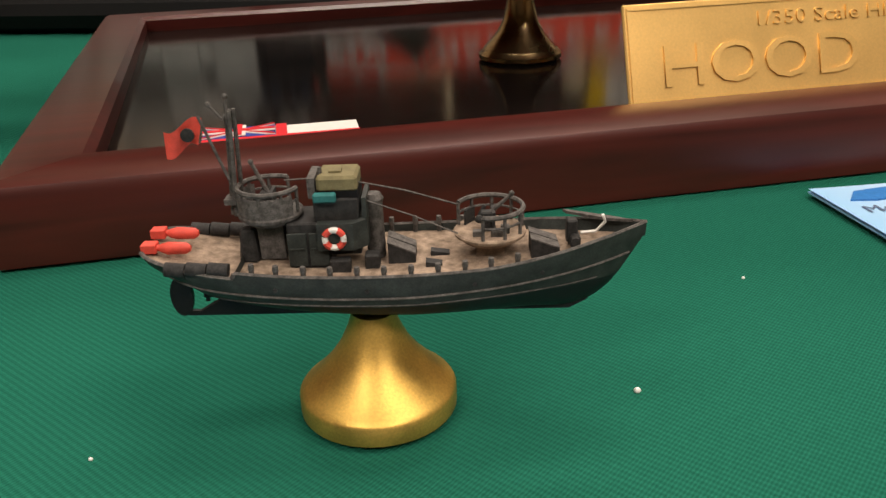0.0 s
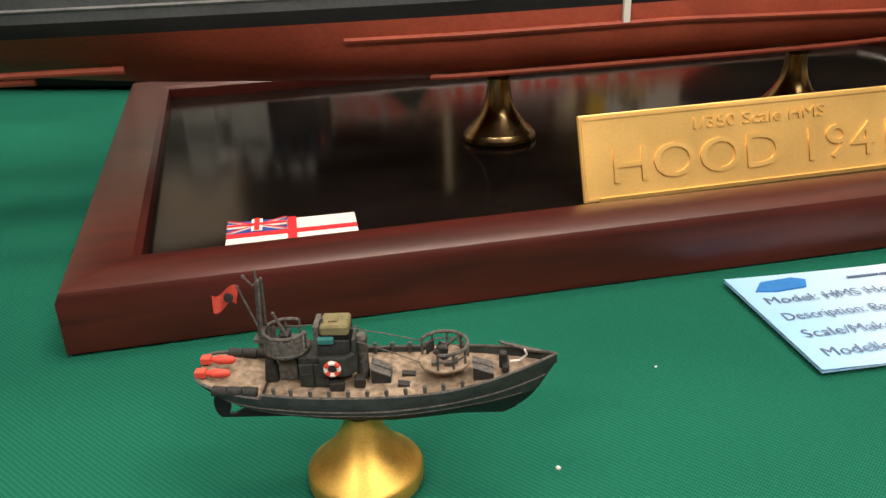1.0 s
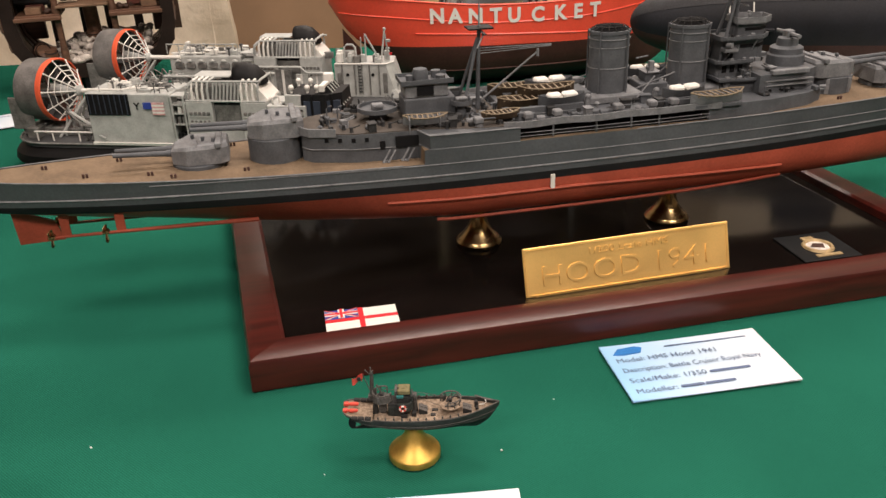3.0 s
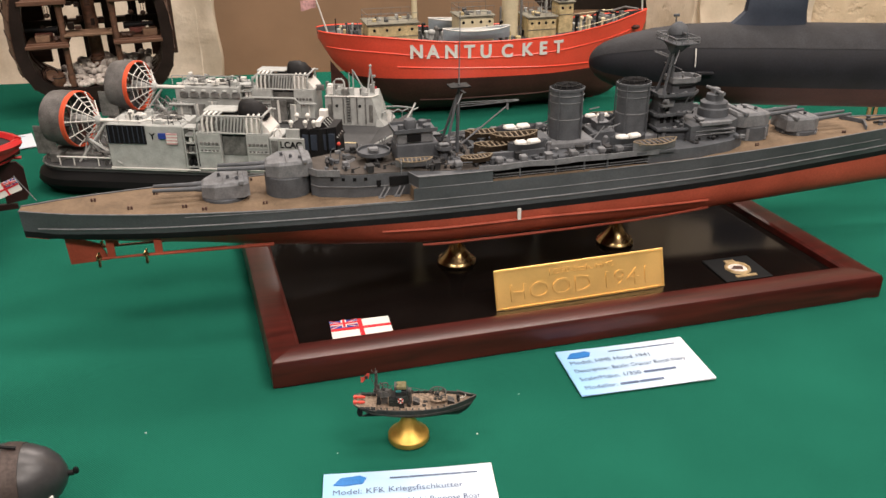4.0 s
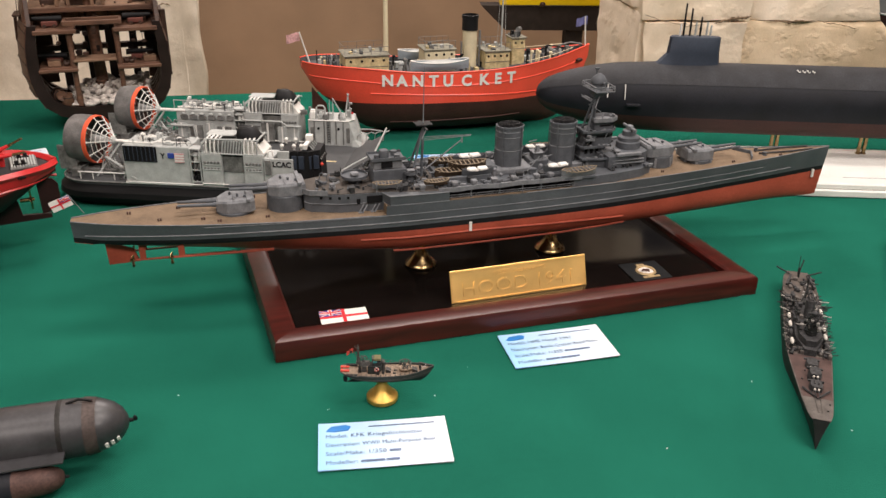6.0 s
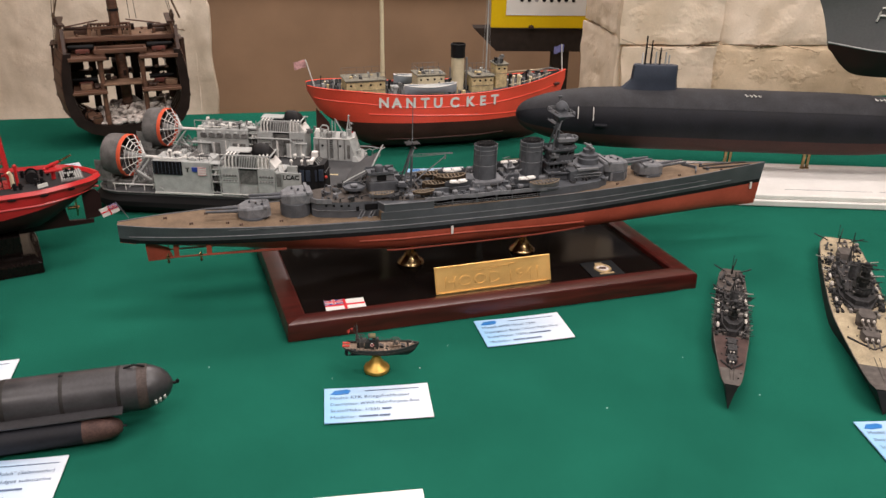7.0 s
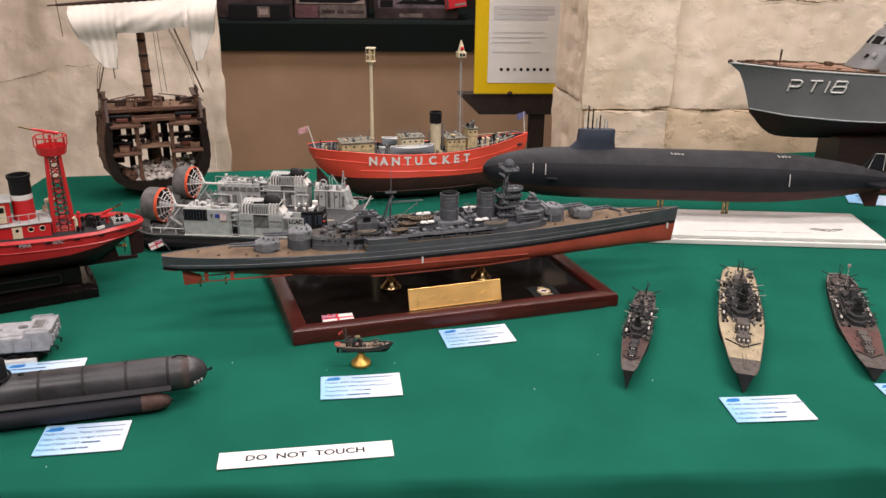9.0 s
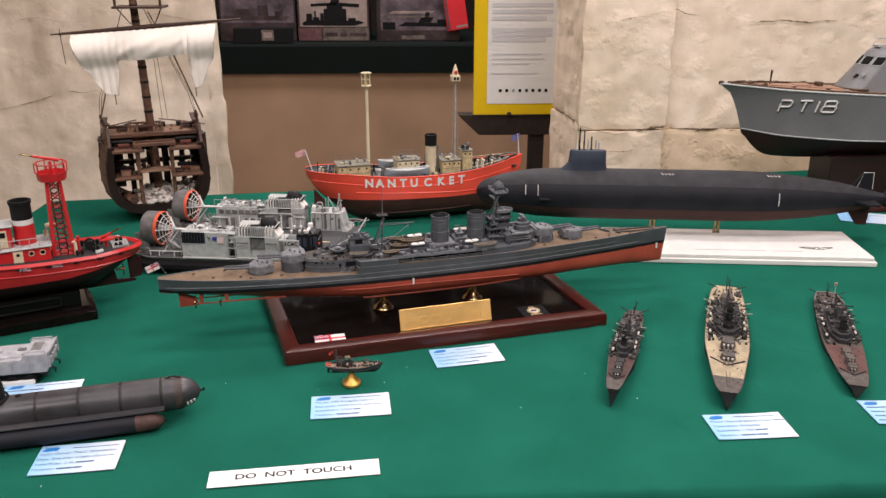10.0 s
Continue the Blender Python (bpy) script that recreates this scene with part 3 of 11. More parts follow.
crack(right_wall, [(0.512, 0.086), (0.545, 0.072), (0.60, 0.060), (0.64, 0.064)], 1.285, 9, 0.0022)
crack(right_wall, [(0.66, 0.066), (0.70, 0.076), (0.735, 0.080)], 1.286, 3, 0.0070)
crack(right_wall, [(0.775, 0.070), (0.83, 0.064), (0.885, 0.068)], 1.312, 4, 0.0060)
crack(right_wall, [(0.885, 0.068), (0.94, 0.060), (0.985, 0.050)], 1.312, 10, 0.0022)
crack(right_wall, [(0.585, 0.018), (0.62, 0.012), (0.655, 0.020)], 1.283, 5, 0.0018)
crack(right_wall, [(0.93, 0.336), (1.02, 0.340), (1.09, 0.334), (1.16, 0.341)], 1.312, 11, 0.0026)
crack(right_wall, [(0.73, 0.372), (0.755, 0.360), (0.80, 0.352)], 1.312, 12, 0.0026)
crack(right_wall, [(0.60, 0.345), (0.66, 0.351), (0.72, 0.366)], 1.287, 13, 0.0010)


# ---- the display table ----
TABLE = [(-0.705, -0.112), (1.55, -0.112), (1.55, 1.185), (-0.69, 0.936)]


def table_point(u, v):
    (ax, ay), (bx, by), (cx, cy), (dx, dy) = TABLE
    return ((ax * (1 - u) + bx * u) * (1 - v) + (dx * (1 - u) + cx * u) * v, (ay * (1 - u) + by * u) * (1 - v) + (dy * (1 - u) + cy * u) * v)


def cloth_z(x, y):
    crease = 0.0020 * math.exp(-(((x - 0.36 * y - 0.235) / 0.007) ** 2)) * (1 if y < 0.2 else max(0.0, 1 - (y - 0.2) * 6))
    fold = 0.0010 * math.exp(-(((y - 0.395 + 0.02 * math.sin(7 * x)) / 0.010) ** 2)) * (1 if x > 0.36 else 0)
    for ax, ay, bx, by, wd, hh in ((0.47, 0.30, 0.60, 0.16, 0.004, 0.0014), (0.36, 0.02, 0.40, -0.08, 0.004, 0.0012), (0.33, -0.05, 0.42, -0.105, 0.003, 0.0012), (0.52, 0.36, 0.50, 0.22, 0.005, 0.0010), (-0.10, -0.03, 0.06, -0.06, 0.005, 0.0008)):
        L2 = (bx - ax) ** 2 + (by - ay) ** 2
        t = ((x - ax) * (bx - ax) + (y - ay) * (by - ay)) / L2
        if -0.2 < t < 1.2:
            d = ((x - ax) * (by - ay) - (y - ay) * (bx - ax)) / math.sqrt(L2)
            crease += 1.6 * hh * math.exp(-((d / (1.3 * wd)) ** 2)) * max(0.0, 1 - abs(2 * t - 1) ** 3 / 1.6)
    bump = 0.0007 * noise.noise(Vector((x * 4, y * 4, 3)))
    hem = 0.0
    if y < -0.055:
        for x0 in (0.265, 0.455, 0.02):
            hem += 0.0020 * math.exp(-(((x - x0 + 1.1 * (y + 0.08)) / 0.005) ** 2)) * min(1.0, (-0.055 - y) / 0.02)
    return min(0.0026, crease + fold + hem) + bump - 0.0008


def draped_cloth():
    nu, nv = 360, 210
    g = []
    for j in range(-4, nv + 5):
        r = []
        for i in range(-4, nu + 5):
            u, v = min(1, max(0, i / nu)), min(1, max(0, j / nv))
            x, y = table_point(u, v)
            over_u, over_v = max(-i, i - nu, 0), max(-j, j - nv, 0)
            over = max(over_u, over_v)
            z = cloth_z(x, y) if over == 0 else (-0.003, -0.012, -0.20, -0.55)[over - 1]
            out = (0, 0.004, 0.008, 0.014, 0.022)[over] + (0.008 * math.sin(x * 30 + y * 34) * (over - 1) / 3 if over > 1 else 0)
            if over_u:
                x += -out if i < 0 else out
            if over_v:
                y += -out if j < 0 else out
            r.append((x, y, z))
        g.append(r)
    return MB().sheet(g)


cloth = solid("tablecloth", draped_cloth(), M_CLOTH, "green woven baize tablecloth draped over the display table", "tablecloth", smooth=60)
table = thing("display_table", pose(0.4, 0.5, FLOOR), "long trestle table hidden under a green cloth", "table")
part("tabletop", MB().prism([(x - 0.4 + (0.006 if x < 0 else -0.006), y - 0.5 + (0.006 if y < 0.5 else -0.006)) for x, y in TABLE], 0.715, 0.7435), M_MIDWOOD, table)
for lx in (-1.0, 1.05):
    for ly in (-0.5, 0.4):
        part("leg", MB().box(lx - 0.025, lx + 0.025, ly - 0.025, ly + 0.025, 0, 0.715), M_STEEL, table)

# lint on the cloth
lint = MB()
for x, y, r in ((0.032, 0.112, 0.0005), (-0.047, 0.098, 0.00028), (0.19, 0.045, 0.0006), (0.33, 0.06, 0.0005), (-0.3, -0.08, 0.0005), (0.06, 0.15, 0.0003), (-0.16, 0.12, 0.0005), (0.28, 0.12, 0.0004)):
    lint.ball((x, y, r * 0.6 + cloth_z(x, y)), r * 1.2, r, r, 6)
lint_ob = solid("lint", lint, M_PAPER, "specks of pale lint on the green cloth", "lint", kind="stuff")


# ---- back room seen through the doorway ----
back_table = thing("back_table", pose(-0.2, 3.6, FLOOR), "table with a dark green cloth over a brown skirt", "table")
part("skirt", MB().sheet([[(x, -0.40 + 0.002 * math.sin(x * 5) + (0.02 if z < 0.2 else 0), z) for z in (0, 0.1, 0.4, 0.80)] for x in span(-1.2, 1.25, 80)]), M_BROWN_CLOTH, back_table, "plain brown cloth skirt")
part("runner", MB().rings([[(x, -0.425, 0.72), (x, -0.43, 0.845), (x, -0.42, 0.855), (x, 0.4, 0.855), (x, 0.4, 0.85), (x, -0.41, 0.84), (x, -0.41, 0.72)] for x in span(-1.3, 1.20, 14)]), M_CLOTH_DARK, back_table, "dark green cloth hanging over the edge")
part("frame", MB().box(-1.15, 1.15, -0.38, 0.38, 0.78, 0.84).box(-1.1, -1.05, -0.3, -0.25, 0, 0.78).box(0.5, 0.55, -0.3, -0.25, 0, 0.78), M_DARKROOM, back_table)
# the brown cloth falls in a slanting edge beside the notice board
board_base = thing("easel", pose(0.46, 1.90, FLOOR), "dark wooden easel carrying a notice board", "easel")
part("ledge", MB().prism([(-0.218, 0.755), (-0.150, 0.690), (0.25, 0.690), (0.25, 0.755)], -0.03, 0.03, m=pose(0, 0, 0, 90)), M_DARKROOM, board_base)
for lx in (0.042, 0.205):
    part("leg", MB().box(lx - 0.024, lx + 0.024, -0.02, 0.02, 0, 0.69).box(lx - 0.02, lx + 0.02, 0.012, 0.03, 0.69, 1.55), M_DARKROOM, board_base)
notice = thing("notice_board", pose(0.435, 1.865, 0.008), "yellow-edged notice board with a white printed sheet", "notice board")
part("backing", MB().box(-0.145, 0.145, -0.006, 0.006, 0, 0.55, 0.002), M_YELLOW, notice, "bright yellow board")
part("sheet", MB().box(-0.103, 0.125, -0.0085, -0.0065, 0.036, 0.53), M_PAPER, notice, "white printed sheet")
for k, (z, w) in enumerate(((0.36, 0.18), (0.335, 0.19), (0.315, 0.19), (0.295, 0.17), (0.26, 0.19), (0.245, 0.19), (0.23, 0.17), (0.19, 0.16), (0.175, 0.17), (0.16, 0.12), (0.13, 0.15))):
    part("print_line", MB().box(-0.09, -0.09 + w, -0.0100, -0.0090, z, z + (0.012 if z > 0.22 else 0.004)), M_PRINT, notice)
for k in range(8):
    part("dot", MB().cyl((-0.06 + 0.021 * k, -0.0090, 0.078), (-0.06 + 0.021 * k, -0.0102, 0.078), 0.0052, n=12), M_VOID if k != 2 else M_TANK, notice)
part("knob", MB().ball((-0.03, -0.012, 0.004), 0.008, 0.008, 0.006), M_DKWOOD, notice)


def kit_box(x, y, w, d, h, carton, label, rz=0):
    b = thing("kit_box", pose(x, y, FLOOR + 0.856, 0, 0, rz), label, "box", "boxes on the back table")
    part("carton", MB().box(-w / 2, w / 2, -d / 2, d / 2, 0, h, 0.002), carton, b)

    def panel(name, material, pts, layer=1):
        """A flat printed shape on the front of the carton."""
        part(name, MB().prism(pts, 0.0006 * (layer - 1) + 0.0002, 0.0006 * layer + 0.0004, m=pose(0, -d / 2, 0, 90)), material, b)
    return b, panel


def quad(x0, x1, z0, z1, lean=0.0):
    return [(x0, z0), (x1, z0), (x1 + lean, z1), (x0 + lean, z1)]


box_dark, panel = kit_box(-0.62, 3.42, 0.36, 0.2, 0.26, M_BOXART, "dark printed model kit carton standing on a green cloth", 2)
panel("picture", M_BOXDUSK, quad(-0.17, 0.17, 0.085, 0.25))
for pts in ([(-0.15, 0.10), (0.13, 0.095), (0.15, 0.115), (-0.16, 0.12)], quad(-0.11, -0.03, 0.118, 0.15, 0.01), quad(0.0, 0.05, 0.118, 0.165), quad(0.08, 0.12, 0.115, 0.14), quad(-0.16, 0.16, 0.19, 0.25)):
    panel("print", M_BOXART, pts, 2)
box_pale, panel = kit_box(-0.255, 3.40, 0.34, 0.2, 0.25, M_BOXART, "model kit carton with a pale picture of a warship", -1)
panel("picture", M_BOXPALE, quad(-0.160, 0.160, 0.068, 0.245))
for pts in ([(-0.145, 0.074), (0.10, 0.072), (0.148, 0.086), (0.12, 0.096), (-0.12, 0.098), (-0.148, 0.088)], quad(-0.045, 0.062, 0.094, 0.150), quad(-0.030, 0.045, 0.148, 0.172), quad(-0.012, 0.028, 0.170, 0.21, 0.004),
            [(-0.105, 0.160), (0.02, 0.166), (0.02, 0.180), (-0.105, 0.173)], [(0.03, 0.162), (0.122, 0.156), (0.125, 0.172), (0.03, 0.178)], quad(-0.128, -0.100, 0.094, 0.128), quad(-0.098, -0.066, 0.094, 0.112), quad(-0.090, -0.082, 0.11, 0.140), quad(0.070, 0.105, 0.092, 0.108), quad(-0.062, -0.046, 0.094, 0.130)):
    panel("print", M_VOID, pts, 2)
panel("band", M_BOXMAUVE, quad(-0.168, -0.060, 0.004, 0.060))
panel("band", M_BOXGREY, quad(-0.052, 0.166, 0.004, 0.062))
for x0, w in ((-0.04, 0.06), (0.03, 0.03), (0.075, 0.08)):
    panel("print_bar", M_BOXART, quad(x0, x0 + w, 0.024, 0.040), 2)
box_dusk, panel = kit_box(0.145, 3.40, 0.40, 0.2, 0.25, M_BOXART, "model kit carton with a dusky ship picture", 1)
panel("picture", M_BOXDUSK, quad(-0.18, 0.18, 0.050, 0.245))
panel("print", M_BOXPALE, quad(-0.14, 0.06, 0.128, 0.140, 0.02), 2)
panel("print", M_BOXGREY, quad(-0.16, 0.05, 0.108, 0.118, 0.02), 2)
for pts in ([(-0.10, 0.070), (0.15, 0.066), (0.17, 0.082), (-0.06, 0.088)], quad(0.0, 0.06, 0.086, 0.110, 0.012), quad(0.03, 0.05, 0.108, 0.135, 0.006), quad(0.09, 0.14, 0.082, 0.100), quad(-0.17, -0.11, 0.054, 0.088)):
    panel("print", M_VOID, pts, 2)
panel("print", M_BOXGREY, quad(-0.08, 0.03, 0.008, 0.026), 1)
box_red, panel = kit_box(0.325, 3.285, 0.10, 0.03, 0.25, M_FLAG_RED, "bright red carton leaning among kit boxes", 10)
box_red.matrix_world = pose(0.335, 3.270, FLOOR + 0.9115, 0, -9, 6)
panel("print_bar", M_BOXPALE, quad(-0.008, 0.046, 0.010, 0.020))
panel("print_bar", M_BOXMAUVE, quad(-0.048, -0.036, 0.004, 0.24))
box_low, panel = kit_box(-0.58, 3.24, 0.27, 0.08, 0.070, M_VOID, "flat black carton lying on a green cloth", 2)
panel("label", M_BOXGREY, quad(-0.006, 0.050, 0.014, 0.062))
panel("label", M_BOXPALE, quad(0.002, 0.042, 0.026, 0.052), 2)


# ---- printed cards lying on the cloth ----
def bars(parent, x, y, widths, h, material, z=0.00075):
    """Plain bars for writing that cannot be read."""
    for w in widths:
        part("print_bar", MB().box(x, x + w, y - h / 2, y + h / 2, z - 0.0002, z), material, parent)
        x += w + h * 0.6


def name_card(x, y, rz, lines, label, w=0.090, h=0.051, tilt=0.0):
    c = thing("name_card", pose(x, y, 0.0006, tilt, 0, rz), label, "card", "name cards of the models")
    part("card", MB().sheet([[(px, py, 0.0004 + 0.0006 * (2 * px / w) ** 2) for py in span(-h / 2, h / 2, 3)] for px in span(-w / 2, w / 2, 9)]).box(-w / 2, w / 2, -h / 2, h / 2, 0, 0.0003), M_CARD, c, "pale blue-tinted paper")
    lift = lambda px: 0.0007 + 0.0006 * (2 * px / w) ** 2
    logo = MB()
    logo.prism([(-0.040, 0.0155), (-0.036, 0.0205), (-0.026, 0.0215), (-0.0225, 0.0195), (-0.0245, 0.0155), (-0.034, 0.0145)], 0.0008, 0.00125)
    part("logo", logo, M_LOGO, c, "small blue printed emblem")
    bars(c, -0.010, 0.0185, (0.010, 0.012, 0.004, 0.011, 0.008), 0.0008, M_INK_BLUE, 0.00105)
    for k, (text, tail) in enumerate(lines):
        yy = 0.0095 - k * 0.0092
        x0 = -0.040
        if text:
            t = letters(text, 0.0056, c, M_INK_BLUE, pose(0, yy, 0.0011), "print_line", spread=1.02)
            xs = [v.co.x for v in t.data.vertices]
            ww = max(xs) - min(xs)
            k2 = min(1.0, 0.076 / ww)
            for v in t.data.vertices:
                v.co.x = (v.co.x - min(xs)) * k2 + x0
            x0 += ww * k2 + 0.002
        if tail:
            bars(c, x0, yy, tail, 0.0017, M_INK_BLUE, 0.0012)
    return c


name_card(0.1375, 0.1770, 10.5, [("Model: HMS Hood 1941", ()), ("Description: Battle Cruiser Royal Navy", ()), ("Scale/Make: 1/350", (0.022,)), ("Modeller:", (0.012, 0.016))],
          "pale blue name card for a grey battlecruiser model", w=0.0895, h=0.0500)
name_card(-0.0055, 0.0570, 4.2, [("Model: KFK Kriegsfischkutter", ()), ("Description: WWII Multi-Purpose Boat", ()), ("Scale/Make: 1/350", (0.008,)), ("Modeller:", (0.016, 0.009))],
          "pale blue name card in front of a tiny cutter", w=0.0905, h=0.0495)
name_card(-0.2805, -0.0345, 5.5, [("Model: German \"Molch\" (Salamander)", ()), ("Desc: One-man midget submarine", ()), ("Scale/Make: 1/35", (0.018,)), ("Modeller:", (0.015, 0.009))],
          "pale blue name card in front of a midget submarine", w=0.084, h=0.053)
name_card(0.4362, -0.0080, 1.4, [("Model: Imperial Japanese Navy", (0.014,)), ("Description: Battleship", ()), ("Scale/Make: 1/700", (0.014,)), ("Modeller:", (0.017, 0.012))],
          "pale blue name card in front of a tan-decked battleship", w=0.0885, h=0.050)
name_card(0.626, 0.0130, -1.0, [("", (0.01, 0.03)), ("", (0.016, 0.02)), ("", (0.014, 0.02)), ("", (0.013, 0.02))], "pale blue name card in front of a red-decked warship", w=0.088, h=0.050)
name_card(-0.3735, 0.104, 9.0, [("", (0.01, 0.03)), ("", (0.016, 0.02)), ("", (0.014, 0.02)), ("", (0.013, 0.02))], "pale blue name card tucked behind a midget submarine", w=0.088, h=0.050)
name_card(-0.494, 0.651, 28.0, [("", (0.01, 0.03)), ("", (0.016, 0.02)), ("", (0.014, 0.02)), ("", (0.013, 0.02))], "pale blue name card beside a fireboat stern", w=0.088, h=0.055)
name_card(0.075, 0.640, 6.0, [("", (0.01, 0.03)), ("", (0.016, 0.02)), ("", (0.014, 0.02)), ("", (0.013, 0.02))], "pale blue name card in front of a red lightship", w=0.088, h=0.050)
name_card(0.985, 0.735, -20.0, [("", (0.01, 0.03)), ("", (0.016, 0.02)), ("", (0.014, 0.02)), ("", (0.013, 0.02))], "white name card beside a submarine stern", w=0.12, h=0.07)

sign = thing("do_not_touch_sign", pose(-0.0540, -0.0727, 0.0006, 0, 0, 5.2), "white paper strip reading do not touch", "sign")
part("paper", MB().box(-0.0845, 0.0845, -0.0133, 0.0133, 0, 0.0005), M_PAPER, sign)
letters("DO  NOT  TOUCH", 0.0125, sign, M_INK, pose(-0.001, 0.0005, 0.0007), "lettering", width=0.115, bold=0.00028)


# ---- flags ----
def naval_ensign(parent, w, h, z=0.0, wave=0.0, name="cloth"):
    """White ensign: red cross, union canton in crossed bars."""
    t = 0.0004

    def strip(pts, zz):
        return MB().prism(pts, z + zz, z + zz + t)
    part("field", MB().box(-w / 2, w / 2, -h / 2, h / 2, z - t, z), M_WHITE, parent, "white field")
    part("cross", MB().box(-w / 2, w / 2, -h * 0.06, h * 0.06, z, z + t).box(-w * 0.035, w * 0.035, -h / 2, h / 2, z + t * 0.5, z + t * 1.5), M_FLAG_RED, parent, "red cross")
    x0, x1, y0, y1 = -w / 2, -w * 0.04, h * 0.07, h / 2
    cx, cy = (x0 + x1) / 2, (y0 + y1) / 2
    part("canton", MB().box(x0, x1, y0, y1, z, z + t), M_FLAG_BLUE, parent, "blue canton")
    d = h * 0.085
    for mm, wd, lift in ((M_WHITE, d, 0.0003), (M_FLAG_RED, d * 0.45, 0.0006)):
        b = MB()
        b.prism([(x0, y0), (x0 + wd, y0), (x1, y1), (x1 - wd, y1)], z + t + lift - 0.0002, z + t + lift)
        b.prism([(x1 - wd, y0), (x1, y0), (x0 + wd, y1), (x0, y1)], z + t + lift - 0.0002, z + t + lift + 0.00005)
        b.box(x0, x1, cy - wd * 0.9, cy + wd * 0.9, z + t + lift, z + t + lift + 0.0002)
        b.box(cx - wd * 0.9, cx + wd * 0.9, y0, y1, z + t + lift, z + t + lift + 0.00025)
        part("saltire", b, mm, parent)


# ---- display base of the battlecruiser ----
BASE_A = 13.3
base = thing("framed_plinth", pose(-0.0925, 0.1605, 0.0, 0, 0, BASE_A), "mahogany framed display base with a gloss black panel", "plinth")
BW, BD, BH, FR, LEAN = 0.446, 0.262, 0.0185, 0.0205, 0.052
prof = [(0, 0), (0, BH - 0.0035), (0.0012, BH - 0.001), (0.0035, BH), (FR - 0.002, BH), (FR, BH - 0.0015), (FR, 0)]


def moulding(a, b, inward):
    """A mitred moulding from corner a to corner b."""
    a, b, inward = Vector(a), Vector(b), Vector(inward)
    d = (b - a).normalized()
    r0 = [tuple(a + inward * p + d * p + Vector((0, 0, z))) for p, z in prof]
    r1 = [tuple(b + inward * p - d * p + Vector((0, 0, z))) for p, z in prof]
    return MB().rings([r0, r1])


BS = BD * LEAN
for a, b, i in (((0, 0, 0), (BW, 0, 0), (-LEAN, 1, 0)), ((BW, 0, 0), (BW - BS, BD, 0), (-1, 0, 0)), ((BW - BS, BD, 0), (-BS, BD, 0), (LEAN, -1, 0)), ((-BS, BD, 0), (0, 0, 0), (1, 0, 0))):
    part("frame_rail", moulding(a, b, i), M_MAHOGANY, base, "dark red mahogany moulding")
part("panel", MB().prism([(x - LEAN * y, y) for x, y in ((FR - 0.002, FR - 0.002), (BW - FR + 0.002, FR - 0.002), (BW - FR + 0.002, BD - FR + 0.002), (FR - 0.002, BD - FR + 0.002))], 0.002, 0.0120), M_GLOSS_BLACK, base, "gloss black panel")

plate = thing("brass_nameplate", pose(0.1163, 0.2470, 0.0118, 0, 0, BASE_A + 1.2), "tilted gold nameplate with raised lettering", "nameplate")
PT = pose(0, 0, 0, 72)
part("plate", MB().box(-0.0655, 0.0655, 0, 0.0290, -0.0012, 0, 0.0004, m=PT), M_PLATE, plate, "brushed gold plate")
part("border", MB().box(-0.0640, 0.0640, 0.0008, 0.0016, 0, 0.0004, m=PT).box(-0.0640, 0.0640, 0.0272, 0.0280, 0, 0.0004, m=PT).box(-0.0645, -0.0637, 0.001, 0.028, 0, 0.0004, m=PT).box(0.0637, 0.0645, 0.001, 0.028, 0, 0.0004, m=PT), M_PLATE, plate)
letters("HOOD 1941", 0.0168, plate, M_PLATE, PT @ pose(0.0, 0.0108, 0.0002), "lettering", depth=0.0004, width=0.106)
letters("1/350 Scale HMS", 0.0058, plate, M_PLATE, PT @ pose(0.0, 0.0226, 0.0002), "lettering", depth=0.0003, width=0.050)
part("foot", MB().box(-0.06, 0.06, -0.0005, 0.010, 0, 0.0015), M_PLATE, plate)

ensign = thing("ensign_plaque", pose(-0.0405, 0.2110, 0.0126, 0, 0, BASE_A - 1.5), "small printed white ensign plaque on a black panel", "flag")
naval_ensign(ensign, 0.0405, 0.0225, 0.0004)
crest = thing("crest_plaque", pose(0.2415, 0.2880, 0.0124, 0, 0, BASE_A - 1), "dark square plaque with a gold ship's crest", "plaque")
part("tile", MB().box(-0.0195, 0.0195, -0.018, 0.018, 0, 0.0008, 0.0002), M_KBLACK, crest, "near-black square tile")
part("crest_ring", MB().ring((0, -0.001, 0.0011), 0.0085, 0.0085, 0.0014, 24).box(-0.004, 0.004, 0.0085, 0.0125, 0.0006, 0.0016).box(-0.0085, 0.0085, -0.0145, -0.0115, 0.0006, 0.0014), M_CRESTGOLD, crest, "gold rope ring and crown")
part("crest_field", MB().cyl((0, -0.001, 0.0006), (0, -0.001, 0.0011), 0.0078, n=20), M_PEBBLE, crest)
part("crest_charge", MB().prism([(-0.005, -0.001), (0.003, -0.004), (0.005, 0.001), (-0.001, 0.003)], 0.0010, 0.0015), M_RUST, crest)


# ---- battlecruiser model ----
HOOD = thing("battlecruiser_model", pose(0.1010, 0.3265, 0.0700, 0, 0, 13.35), "large grey battlecruiser scale model with a red bottom and tan deck", "ship model")
HX = sorted(span(-0.375, -0.355, 5) + span(-0.34, -0.13, 16) + [-0.1177, -0.1173, -0.1065] + span(-0.09, 0.30, 24) + span(0.315, 0.375, 9))
h_deck = smooth_knots([-0.375, -0.34, -0.28, -0.18, -0.08, 0.1, 0.25, 0.375], [0.0045, 0.0170, 0.0285, 0.0385, 0.0435, 0.0405, 0.0245, 0.0004])
